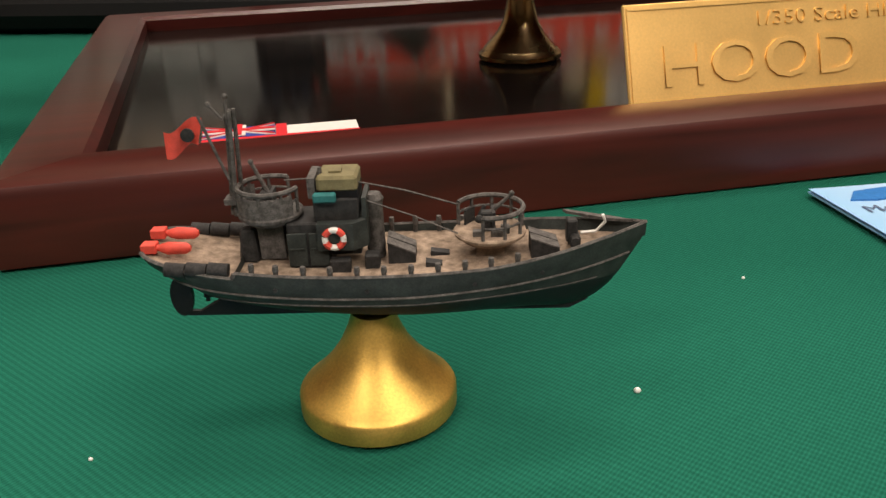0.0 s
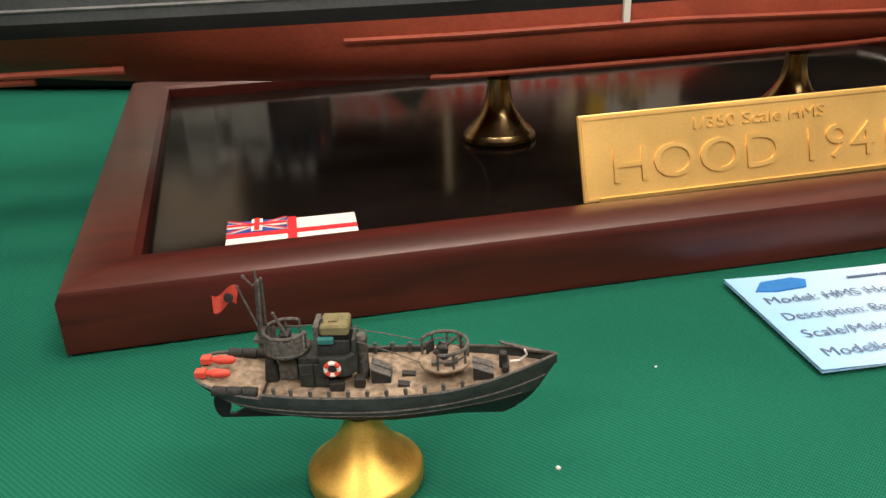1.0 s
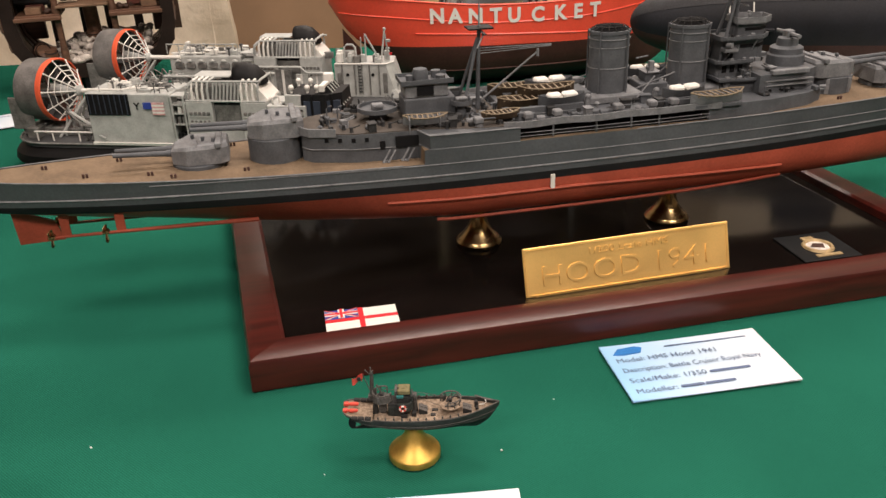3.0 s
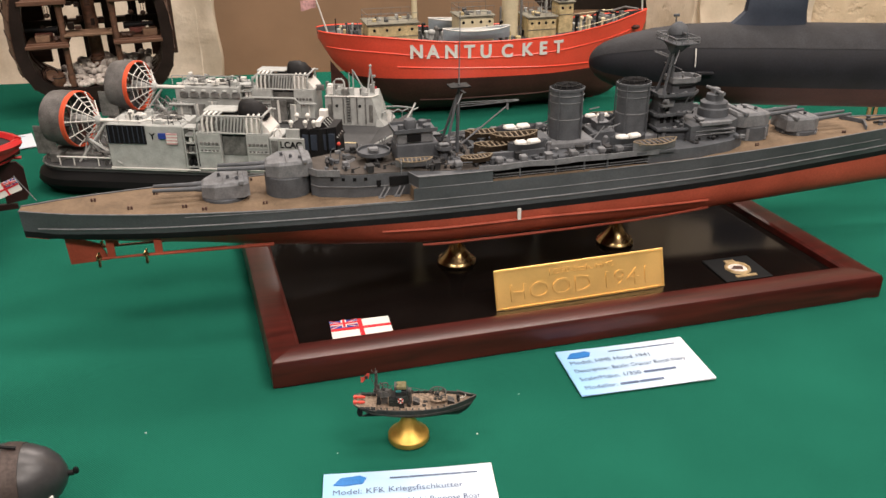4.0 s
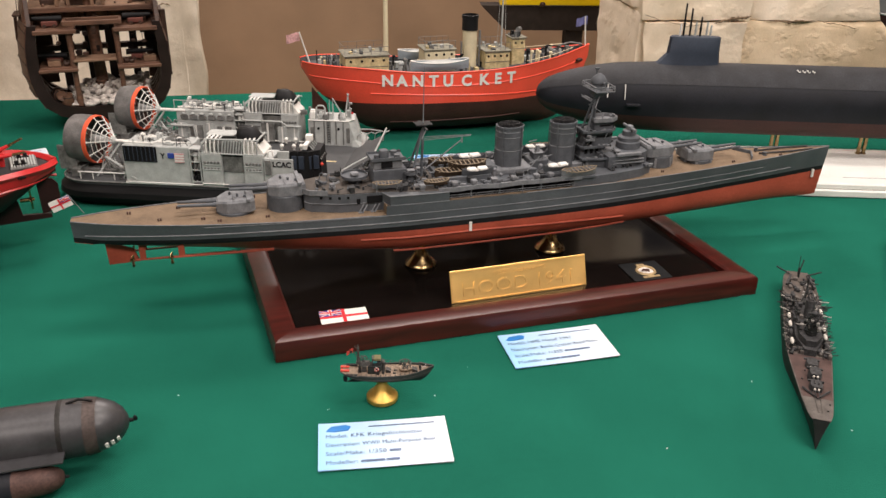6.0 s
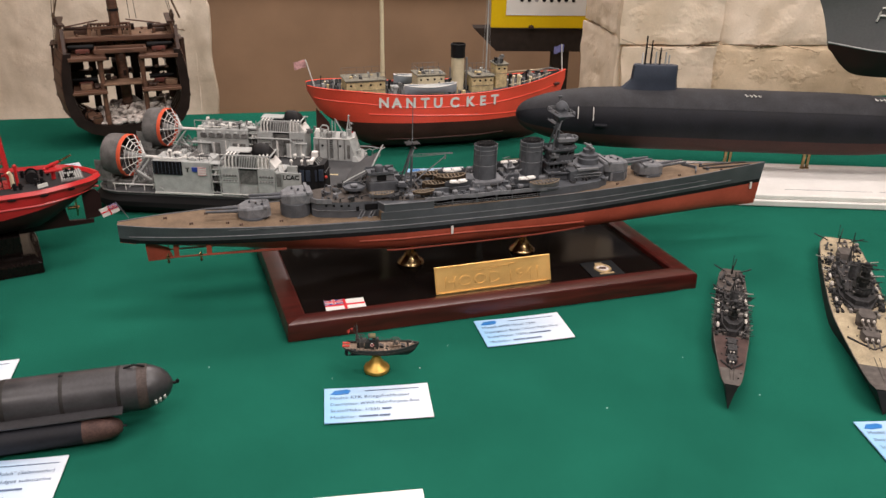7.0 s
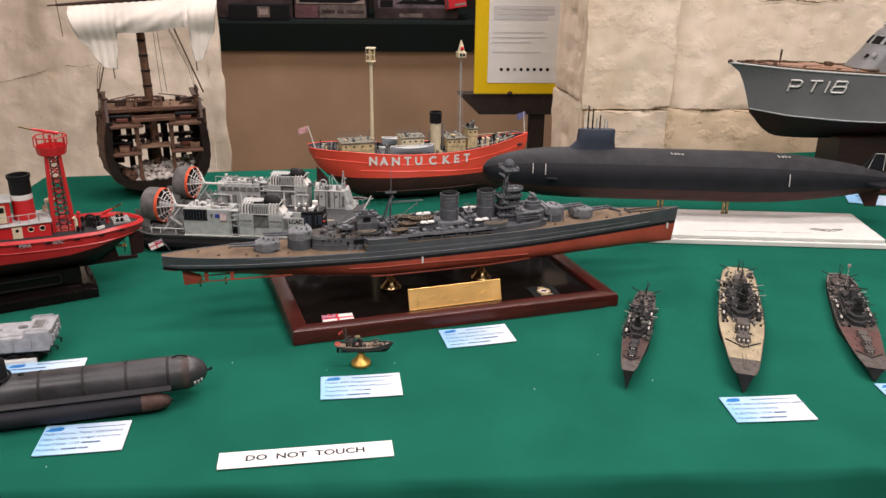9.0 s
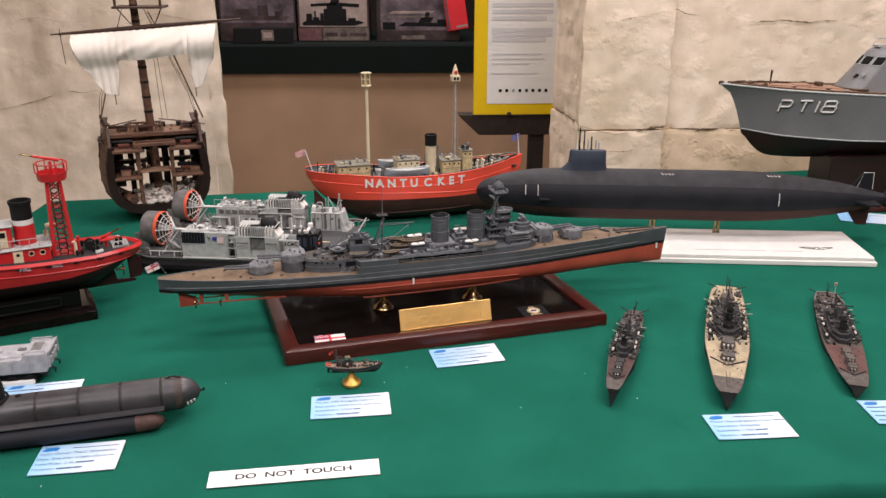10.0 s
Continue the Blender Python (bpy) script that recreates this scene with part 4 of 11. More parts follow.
h_wl = smooth_knots([-0.375, -0.34, -0.28, -0.18, -0.08, 0.1, 0.25, 0.34, 0.375], [0.0015, 0.0120, 0.0260, 0.0385, 0.0445, 0.0400, 0.0200, 0.0055, 0.0003])
h_keel = smooth_knots([-0.375, -0.36, -0.34, -0.28, -0.2, -0.1, 0.3, 0.355, 0.375], [0.0015, 0.0000, -0.0045, -0.0140, -0.0240, -0.0285, -0.0285, -0.0285, -0.0280])


def hood_deck(x):
    if x < -0.1175:
        return 0.0158 + 0.0058 * (max(0.0, -0.17 - x) / 0.205) ** 1.6
    return 0.0242 + 0.001 * max(0.0, (x - 0.1) / 0.275)


def hood_half(x, z):
    k = min(h_keel(x), -0.0001)
    if z < 0:
        t = min(1.0, max(0.0, z / k))
        k = min(1.0, max(0.0, (-0.10 - x) / 0.16))
        return h_wl(x) * ((1 - k) * max(0.0, 1 - t ** 3.2) ** 0.5 + k * (1 - t) ** 0.85) + 0.0004 * t
    return h_wl(x) + (h_deck(x) - h_wl(x)) * min(1, z / 0.022) ** 1.2


def hood_shift(x, z):
    return 0.0 if x < 0.3 else -0.006 * ((x - 0.3) / 0.075) ** 2 * max(0, (0.024 - z) / 0.05)


lowtop = lambda x: max(-0.0004, h_keel(x) + 0.0003)
boottop = lambda x: lowtop(x) + 0.0046
part("lower_hull", hull_band(HX, h_keel, lowtop, hood_half, hood_shift, 8), M_RED_OX, HOOD, "oxide red lower hull")
part("boot_line", hull_band(HX, lowtop, boottop, hood_half, hood_shift, 2), M_BLACK, HOOD, "black waterline band")
part("upper_hull", hull_band(HX, boottop, hood_deck, hood_half, hood_shift, 4), M_HSIDE, HOOD, "dark slate grey side plating")
part("deck", deck_sheet(HX, hood_deck, hood_half, hood_shift, 0.0006, 0.0005), M_DECK, HOOD, "weathered tan planked deck")
part("deck_edge", strake([x for x in HX if x < -0.118], hood_deck, hood_half, hood_shift, 0.0005), M_HGREY_L, HOOD)
part("deck_edge", strake([x for x in HX if x > -0.0], hood_deck, hood_half, hood_shift, 0.0005), M_HGREY_L, HOOD)
part("armour_strake", strake([x for x in HX if -0.37 < x < 0.33], lambda x: 0.0082 + 0.002 * max(0, x), hood_half, hood_shift, 0.0007), M_HGREY_L, HOOD, "pale edge of the armour belt")
part("armour_strake", strake([x for x in HX if -0.28 < x < 0.30], lambda x: 0.0150 + 0.002 * max(0, x), hood_half, hood_shift, 0.0004), M_HGREY_L, HOOD)
for s in (1, -1):
    part("bulge_ledge", MB().tube([(x, s * (hood_half(x, -0.0085) + 0.0008), -0.0068 - 0.004 * max(0, (x + 0.02)) / 0.12) for x in span(-0.140, 0.115, 30)], 0.0010, 6), M_RED_OX, HOOD)
    part("bulge_ledge", MB().tube([(x, s * (hood_half(x, -0.021) + 0.0015), -0.0225 + 0.06 * max(0, x - 0.05) ** 1.3) for x in span(-0.11, 0.12, 30)], 0.0010, 6), M_RED_OX, HOOD)
for xx, zz in ((-0.0463, 0.002), (0.352, 0.002)):
    for s in (-1, 1):
        y = hood_half(xx, -0.004) + 0.0006
        part("draught_mark", MB().box(xx - 0.0012, xx + 0.0012, s * y - 0.0008, s * y + 0.0008, zz - 0.0085, zz), M_WHITE, HOOD, "white draught scale")

# rudder, shafts and propellers
part("rudder", MB().prism([(-0.352, -0.0002), (-0.330, -0.010), (-0.326, -0.022), (-0.351, -0.0225)], -0.0009, 0.0009, m=pose(0, 0, 0, 90)), M_RED_OX, HOOD)
prop_mesh = MB()
prop_mesh.cyl((-0.002, 0, 0), (0.002, 0, 0), 0.0013, 0.0008, 8)
for k in range(3):
    prop_mesh.prism([(-0.001, 0.0008), (0.001, 0.0008), (0.0024, 0.005), (0.0008, 0.0062), (-0.0018, 0.005)], -0.0002, 0.0002, m=pose(0, 0, 0, 120 * k) @ pose(0, 0, 0, 0, 55, 0))
for sx, sy, sz in ((-0.331, -0.010, -0.0165), (-0.331, 0.010, -0.0165), (-0.299, -0.021, -0.0125), (-0.299, 0.021, -0.0125)):
    part("propeller", prop_mesh, M_BRASS, HOOD, "small bronze propeller", m=pose(sx, sy, sz))
    part("shaft", MB().cyl((sx, sy, sz), (sx + 0.085, sy * 1.1, sz - 0.0015), 0.0008, 0.0014, 8), M_RED_OX, HOOD)
    part("strut", MB().box(sx + 0.006, sx + 0.011, sy - 0.0004, sy + 0.0004, sz - 0.0003, -0.0020), M_RED_OX, HOOD)


def turret(x, z, deckz, facing, name="gun_turret"):
    """Twin heavy turret; its barbette stands on the deck."""
    t = part(name, MB().lathe([(0.0158, deckz - z - 0.001), (0.0158, -0.0006), (0.0150, 0)], 28), M_HGREY, HOOD, "grey twin gun turret on its barbette", m=pose(x, 0, z, 0, 0, 0 if facing > 0 else 180))
    house = MB()
    o = [(-0.0170, 0.0105), (-0.0170, -0.0105), (-0.0125, -0.0140), (0.0065, -0.0140), (0.0150, -0.0072), (0.0150, 0.0072), (0.0065, 0.0140), (-0.0125, 0.0140)]
    house.rings([[(a, b, 0.0003) for a, b in o], [(a, b, 0.0092 if a < 0.008 else 0.0078) for a, b in o], [(a * 0.93 - 0.0004, b * 0.90, 0.0112 if a < 0.008 else 0.0092) for a, b in o]])
    house.box(-0.0135, -0.0100, -0.0158, 0.0158, 0.0100, 0.0128, 0.0004)
    house.box(0.0000, 0.0006, -0.0128, 0.0128, 0.0106, 0.0116)
    part("gunhouse", house, M_HGREY_L, t, "angular armoured gunhouse", smooth=0)
    for s in (-1, 1):
        part("barrel", MB().cyl((0.012, s * 0.0044, 0.0060), (0.0180, s * 0.0044, 0.0063), 0.0022, 0.0020, 12).cyl((0.018, s * 0.0044, 0.0063), (0.0470, s * 0.0044, 0.0078), 0.0017, 0.0012, 12), M_HGREY, t)
    for a, b in ((-0.010, 0.006), (-0.004, 0.002), (0.002, -0.004)):
        part("roof_fitting", MB().box(a, a + 0.002, b - 0.001, b + 0.001, 0.0112, 0.0134, 0.0002), M_HGREY, t)
    for ang in (200, 240, 300, 335):
        part("ladder", MB().box(0.0157, 0.0168, -0.0012, 0.0012, deckz - z, -0.001, m=pose(0, 0, 0, 0, 0, ang)), M_HGREY_L, t)
    return t


turret(-0.2480, 0.0188, 0.0160, -1)
turret(-0.2040, 0.0298, 0.0155, -1)
turret(0.1615, 0.0350, 0.0245, 1)
turret(0.2080, 0.0275, 0.0245, 1)

# after superstructure with its dark ports, then the long shelter deck
aft = part("after_superstructure", MB().prism([(-0.1890, -0.0120), (-0.1840, -0.0185), (-0.1600, -0.0262), (-0.1215, -0.0295), (-0.1060, -0.0330), (-0.1060, 0.0330), (-0.1215, 0.0295), (-0.1600, 0.0262), (-0.1840, 0.0185), (-0.1890, 0.0120)], 0.0145, 0.0318), M_HGREY, HOOD, "grey superstructure with square ports")
for k, px in enumerate((-0.1765, -0.1690, -0.1615, -0.1540)):
    yy = -interp(px + 0.001, [-0.184, -0.160, -0.1215], [0.0185, 0.0262, 0.0295])
    part("port", MB().box(-0.0011, 0.0011, -0.0004, 0.0010, 0.0276, 0.0298, m=pose(px + 0.0011, yy - 0.0001, 0, 0, 0, -17 if px < -0.160 else -5)), M_VOID, aft)
part("port", MB().box(-0.1455, -0.1425, -0.0283, -0.0262, 0.0225, 0.0272), M_VOID, aft)
part("port", MB().box(-0.1365, -0.1200, -0.0301, -0.0270, 0.0232, 0.0295), M_VOID, aft)
part("bulwark", MB().prism([(-0.1912, -0.0120), (-0.1852, -0.0198), (-0.1700, -0.0245), (-0.1700, -0.0235), (-0.1845, -0.0188), (-0.1900, -0.0118), (-0.1900, 0.0120), (-0.1912, 0.0120)], 0.031, 0.0358), M_HGREY_L, aft)
part("moulding", MB().tube([(-0.1892, -0.0122, 0.0232), (-0.1842, -0.0188, 0.0232), (-0.1600, -0.0265, 0.0232), (-0.1213, -0.0298, 0.0230)], 0.0004, 5), M_HGREY_L, aft)
for px in (-0.133, -0.122):
    part("ladder", MB().box(px - 0.012, px - 0.008, -0.0325, -0.029, 0.0155, 0.0158).tube([(px - 0.012, -0.032, 0.0155), (px - 0.007, -0.0300, 0.0225)], 0.0006, 5).tube([(px - 0.009, -0.033, 0.0155), (px - 0.004, -0.0310, 0.0225)], 0.0006, 5), M_HGREY_L, aft)
part("upper_deck", MB().prism([(-0.1885, -0.0118), (-0.1838, -0.0180), (-0.1600, -0.0256), (-0.12, -0.0290), (-0.095, -0.0360), (-0.07, -0.0395), (-0.07, 0.0395), (-0.095, 0.0360), (-0.12, 0.0290), (-0.1600, 0.0256), (-0.1838, 0.0180), (-0.1885, 0.0118)], 0.0317, 0.0324), M_UPDECK, HOOD, "grey-brown upper deck")

plating = [(-0.1235, 0.0292)] + [(x, hood_half(x, 0.0242) - 0.0002) for x in span(-0.1188, -0.066, 12)]
side = part("side_plating", MB().rings([[(x, -h, 0.0150 if x < -0.1173 else 0.0236), (x, h, 0.0150 if x < -0.1173 else 0.0236), (x, h, 0.0321), (x, -h, 0.0321)] for x, h in plating]), M_HSIDE, HOOD, "flush grey side plating below the boat deck")
part("seam", MB().tube([(x, -h - 0.0002, 0.0240) for x, h in plating], 0.0003, 4).tube([(x, -h - 0.0002, 0.0322) for x, h in plating], 0.0005, 4), M_HGREY_L, side)
shelter = part("shelter_deck", MB().prism([(-0.106, -0.0330), (-0.092, -0.0385), (-0.07, -0.0385), (-0.07, -0.030), (0.055, -0.030), (0.055, -0.0395), (0.098, -0.0375), (0.128, -0.031), (0.143, -0.022), (0.143, 0.022), (0.128, 0.031), (0.098, 0.0375), (0.055, 0.0395), (0.055, 0.030), (-0.07, 0.030), (-0.07, 0.0385), (-0.092, 0.0385), (-0.106, 0.0330)], 0.0235, 0.0322), M_HGREY, HOOD, "grey midships deckhouse")
for s in (-1, 1):
    # Near-black boxes put in as the shade inside the open side gallery.
    part("gallery_shade", MB().box(-0.0695, 0.0545, s * 0.0345 - 0.0035, s * 0.0345 + 0.0035, 0.0232, 0.0248).box(-0.0695, 0.0545, s * 0.0308 - 0.0006, s * 0.0308 + 0.0006, 0.0240, 0.0312), M_VOID, shelter)
    lip = MB()
    edge = [(x, s * (0.0412 + 0.0012 * math.sin((x + 0.07) * 150) * (1 if x < 0 else 0.4))) for x in span(-0.075, 0.062, 34)]
    lip.rings([[(x, y, 0.0318), (x, y, 0.0350), (x, y - s * 0.0008, 0.0350), (x, y - s * 0.0008, 0.0318), (x, y - s * 0.012, 0.0318), (x, y - s * 0.012, 0.0310), (x, y, 0.0310)] for x, y in edge])
    part("gallery_bulwark", lip, M_HGREY_L, shelter)
    for px in (-0.045, -0.018, 0.004, 0.022):
        part("stanchion", MB().cyl((px, s * 0.0402, 0.024), (px, s * 0.0402, 0.0315), 0.0006, n=6), M_HGREY, shelter)
    part("guard_rail", MB().tube([(x, s * (hood_half(x, 0.024) - 0.0008), 0.0265) for x in span(-0.068, 0.054, 16)], 0.0002, 4).tube([(x, s * (hood_half(x, 0.024) - 0.0008), 0.0285) for x in span(-0.068, 0.054, 16)], 0.0002, 4), M_HGREY_L, shelter)

# after control position
ctrl = part("after_control", MB().box(-0.1270, -0.0960, -0.010, 0.010, 0.0322, 0.0450, 0.0008), M_HGREY, HOOD, "grey after control tower")
part("house", MB().box(-0.1260, -0.1000, -0.0085, 0.0085, 0.0450, 0.0530, 0.0006), M_HGREY_L, ctrl)
part("platform", MB().box(-0.1285, -0.0970, -0.0105, 0.0105, 0.0530, 0.0540, 0.0003).box(-0.1285, -0.0970, -0.0105, -0.0100, 0.0540, 0.0560).box(-0.1285, -0.0970, 0.0100, 0.0105, 0.0540, 0.0560).box(-0.1285, -0.1280, -0.0105, 0.0105, 0.0540, 0.0560).lathe([(0.0048, 0.054), (0.0048, 0.0585), (0.0040, 0.0605)], 14, m=pose(-0.1150, 0, 0)).lathe([(0.003, 0.054), (0.003, 0.0582)], 10, m=pose(-0.1050, 0.003, 0)).lathe([(0.0028, 0.054), (0.0030, 0.0575)], 10, m=pose(-0.1040, -0.006, 0)).lathe([(0.0020, 0.054), (0.0022, 0.0580)], 10, m=pose(-0.1225, -0.004, 0)), M_HGREY, ctrl)
part("door", MB().box(-0.1190, -0.1090, -0.0094, -0.0084, 0.0465, 0.0520), M_VOID, ctrl)
for gx, gy, gz, r in ((-0.1420, 0.0, 0.0375, 0.0122), (-0.0930, -0.012, 0.0400, 0.0062), (-0.0930, 0.012, 0.0400, 0.0062)):
    tub = part("gun_tub", MB().cyl((gx, gy, 0.032), (gx, gy, gz), r * 0.45, n=12).lathe([(r * 0.9, gz), (r, gz + 0.0004), (r, gz + 0.0030), (r * 0.93, gz + 0.0030), (r * 0.93, gz + 0.0010), (0.0005, gz + 0.0010)], 20, m=pose(gx, gy, 0)), M_HGREY, HOOD, "round grey gun tub")
    for k in range(4):
        part("gun", MB().cyl((gx - 0.002 + 0.0014 * k, gy - 0.002, gz + 0.003), (gx - 0.002 + 0.0014 * k, gy - r * 0.9, gz + 0.0052), 0.0004, n=5), M_HGREY_L, tub)
    part("gun_mount", MB().box(gx - 0.0035, gx + 0.0035, gy - 0.0025, gy + 0.003, gz + 0.001, gz + 0.0042, 0.0004), M_HGREY_L, tub)

# funnels
def funnel(x, n):
    f = part("funnel", MB().lathe([(0.0150, 0.0318), (0.0150, 0.0345), (0.0133, 0.0355), (0.0133, 0.0520), (0.0131, 0.0522), (0.0131, 0.0728), (0.0138, 0.0731), (0.0138, 0.0750), (0.0122, 0.0750), (0.0122, 0.0720)], 30, m=pose(x, 0, 0), sx=0.96, sy=0.80), M_HGREY, HOOD, "grey oval funnel with a dark grille")
    part("bands", MB().ring((x, 0, 0.0525), 0.0128, 0.0107, 0.0004).ring((x, 0, 0.0650), 0.0127, 0.0106, 0.0003).ring((x, 0, 0.0700), 0.0128, 0.0107, 0.0004), M_HGREY_L, f)
    # Near-black cap below the bars stands in for the unlit funnel mouth.
    cap = MB().lathe([(0.0118, 0.0733), (0.0085, 0.0766), (0.0015, 0.0776)], 20, m=pose(x, 0, 0), sx=0.96, sy=0.80)
    part("grille_shade", cap, M_VOID, f)
    bars_ = MB()
    for k in range(16):
        a = 6.28318 * k / 16
        bars_.tube([(x + 0.0128 * math.cos(a), 0.0106 * math.sin(a), 0.0750), (x + 0.0096 * math.cos(a), 0.0074 * math.sin(a), 0.0770), (x, 0, 0.0783)], 0.0003, 4)
    bars_.ring((x, 0, 0.0770), 0.0094, 0.0072, 0.0003)
    part("grille", bars_, M_BLACK, f)
    for a in (0.6, 2.4, 4.0, 5.3):
        part("steam_pipe", MB().cyl((x + 0.0150 * math.cos(a), 0.0114 * math.sin(a), 0.034), (x + 0.0147 * math.cos(a), 0.0112 * math.sin(a), 0.0745), 0.0005, n=6), M_HGREY, f)
    part("base_house", MB().box(x - 0.019, x + 0.019, -0.015, 0.015, 0.0322, 0.0372, 0.0008), M_HGREY_L, f)


funnel(0.0048, 1)
funnel(0.0588, 2)
mid = part("machinery_house", MB().box(0.024, 0.042, -0.009, 0.009, 0.0322, 0.0410, 0.0006).box(0.028, 0.038, -0.005, 0.005, 0.0410, 0.0470, 0.0005).cyl((0.033, 0, 0.047), (0.033, 0, 0.0505), 0.0022, n=10), M_HGREY, HOOD, "grey ventilator house")
part("machinery_house", MB().box(-0.028, -0.010, -0.011, 0.011, 0.0322, 0.0400, 0.0008), M_HGREY, HOOD, "grey ventilator house")
part("director_arms", MB().box(0.0275, 0.0385, -0.0065, 0.0065, 0.0468, 0.0474).tube([(0.029, -0.006, 0.047), (0.027, -0.009, 0.052)], 0.0005, 5).tube([(0.037, -0.006, 0.047), (0.040, -0.009, 0.0515)], 0.0005, 5).box(0.0315, 0.0345, -0.0035, -0.0005, 0.047, 0.0535), M_HGREY_L, mid)
for vx in (-0.024, -0.015, 0.030, 0.078):
    for s in (-1, 1):
        part("ventilator", MB().cyl((vx, s * 0.016, 0.032), (vx, s * 0.016, 0.0378), 0.0016, n=10).ball((vx + 0.0008, s * 0.016, 0.0385), 0.0022, 0.002, 0.0018, 8), M_HGREY_L, mid)

# mainmast: tripod, topmast and derrick
mast = part("mainmast", MB().cyl((-0.0800, 0, 0.032), (-0.0785, 0, 0.0830), 0.0014, 0.0011, 10).cyl((-0.092, -0.009, 0.032), (-0.0795, 0, 0.076), 0.0010, n=8).cyl((-0.092, 0.009, 0.032), (-0.0795, 0, 0.076), 0.0010, n=8), M_HGREY, HOOD, "grey tripod mainmast with derrick")
part("topmast", MB().cyl((-0.0785, 0, 0.082), (-0.0775, 0, 0.1330), 0.00055, 0.00025, 6), M_HGREY_L, mast)
part("starfish", MB().box(-0.086, -0.071, -0.006, 0.006, 0.0815, 0.0824).box(-0.0795, -0.0775, -0.015, 0.015, 0.0800, 0.0806), M_BLACK, mast)
part("derrick", MB().cyl((-0.0770, -0.001, 0.0390), (-0.0430, -0.004, 0.0660), 0.00075, 0.0005, 6).cyl((-0.043, -0.004, 0.0630), (-0.043, -0.004, 0.0675), 0.0008, n=6), M_HGREY_L, mast)
stay = MB()
for k in range(3):
    stay.cyl((-0.078, 0, 0.0665 + 0.0016 * k), (-0.0345, -0.004, 0.0688 + 0.0005 * k), 0.00028, n=5)
part("tackle", stay, M_HGREY_L, mast)


def ships_boat(x, y, z, length, rz, material, cover=None, label="small grey ship's boat"):
    L = length / 2
    xs = span(-L, L, 9)
    hf = lambda a, zz: (0.17 * length) * max(0.0, 1 - abs(a / L) ** 2.6) ** 0.6 * (0.45 + 0.55 * min(1, max(0, zz) / (0.15 * length))) + 0.0001
    b = part("ships_boat", hull_band(xs, lambda a: 0.0, lambda a: 0.16 * length + 0.05 * length * (a / L) ** 2, hf, lambda a, zz: 0, 2), material, HOOD, label, m=pose(x, y, z, 0, 0, rz))
    part("thwarts", deck_sheet(xs, lambda a: 0.10 * length, hf, lambda a, zz: 0, 0.0001), M_BLACK if cover is None else cover, b)
    if cover is not None:
        part("cover", MB().box(-L * 0.62, -L * 0.04, -0.10 * length, 0.10 * length, 0.12 * length, 0.225 * length, 0.035 * length).box(L * 0.04, L * 0.66, -0.10 * length, 0.10 * length, 0.12 * length, 0.225 * length, 0.035 * length), cover, b, "white canvas cover")
    else:
        for k in range(8):
            xx = -L * 0.8 + k * L * 0.23
            hw = hf(xx, 0.16 * length)
            part("seat", MB().box(xx - 0.0004, xx + 0.0004, -hw, hw, 0.150 * length, 0.170 * length), M_BOATRIB, b)
        part("gunwale", strake(xs, lambda a: 0.165 * length + 0.05 * length * (a / L) ** 2, hf, lambda a, zz: 0, 0.00045), M_BOATRIB, b)
    return b


for bx, by, bz, bl, br, bm_, bc in ((-0.054, -0.012, 0.0350, 0.034, 3, M_WOODBOAT, None), (-0.038, -0.006, 0.0385, 0.036, -3, M_WOODBOAT, None), (-0.033, -0.020, 0.0372, 0.030, 4, M_HGREY, M_WHITE),
                                   (-0.030, 0.012, 0.0385, 0.032, 2, M_HGREY, M_WHITE), (-0.052, 0.016, 0.0355, 0.034, -3, M_WOODBOAT, None), (-0.074, -0.030, 0.0345, 0.024, 4, M_WOODBOAT, None),
                                   (0.043, -0.0275, 0.0370, 0.030, 6, M_HGREY, M_WHITE), (0.060, -0.0375, 0.0335, 0.036, 4, M_HGREY_L, None), (0.060, 0.0375, 0.0335, 0.036, -4, M_HGREY_L, None),
                                   (-0.118, -0.0255, 0.0345, 0.026, -5, M_HGREY_L, None), (0.043, 0.0275, 0.0370, 0.030, -6, M_HGREY, M_WHITE)):
    ships_boat(bx, by, bz, bl, br, bm_, bc, "grey ship's boat with a white cover" if bc else "small open ship's boat")
for a, b, c, d, e, g in ((-0.07, -0.02, -0.024, -0.021, 0.0322, 0.0375), (-0.07, -0.02, 0.018, 0.021, 0.0322, 0.0375), (-0.068, -0.064, -0.02, 0.02, 0.0322, 0.036), (-0.03, -0.026, -0.02, 0.02, 0.0322, 0.036),
                         (0.03, 0.058, -0.031, -0.024, 0.0322, 0.0370), (0.045, 0.076, -0.041, -0.034, 0.0315, 0.0337), (0.030, 0.056, 0.024, 0.031, 0.0322, 0.0370), (0.045, 0.076, 0.034, 0.041, 0.0315, 0.0337)):
    part("boat_crutch", MB().box(a, b, c, d, e, g, 0.0003), M_HGREY, HOOD)
for s in (-1, 1):
    for k, dx in enumerate((-0.128, -0.110)):
        part("davit", MB().tube([(dx, s * 0.0288, 0.0300), (dx, s * 0.0300, 0.0385), (dx, s * 0.0270, 0.0402), (dx, s * 0.0255, 0.0395)], 0.0005, 5), M_HGREY_L, HOOD)
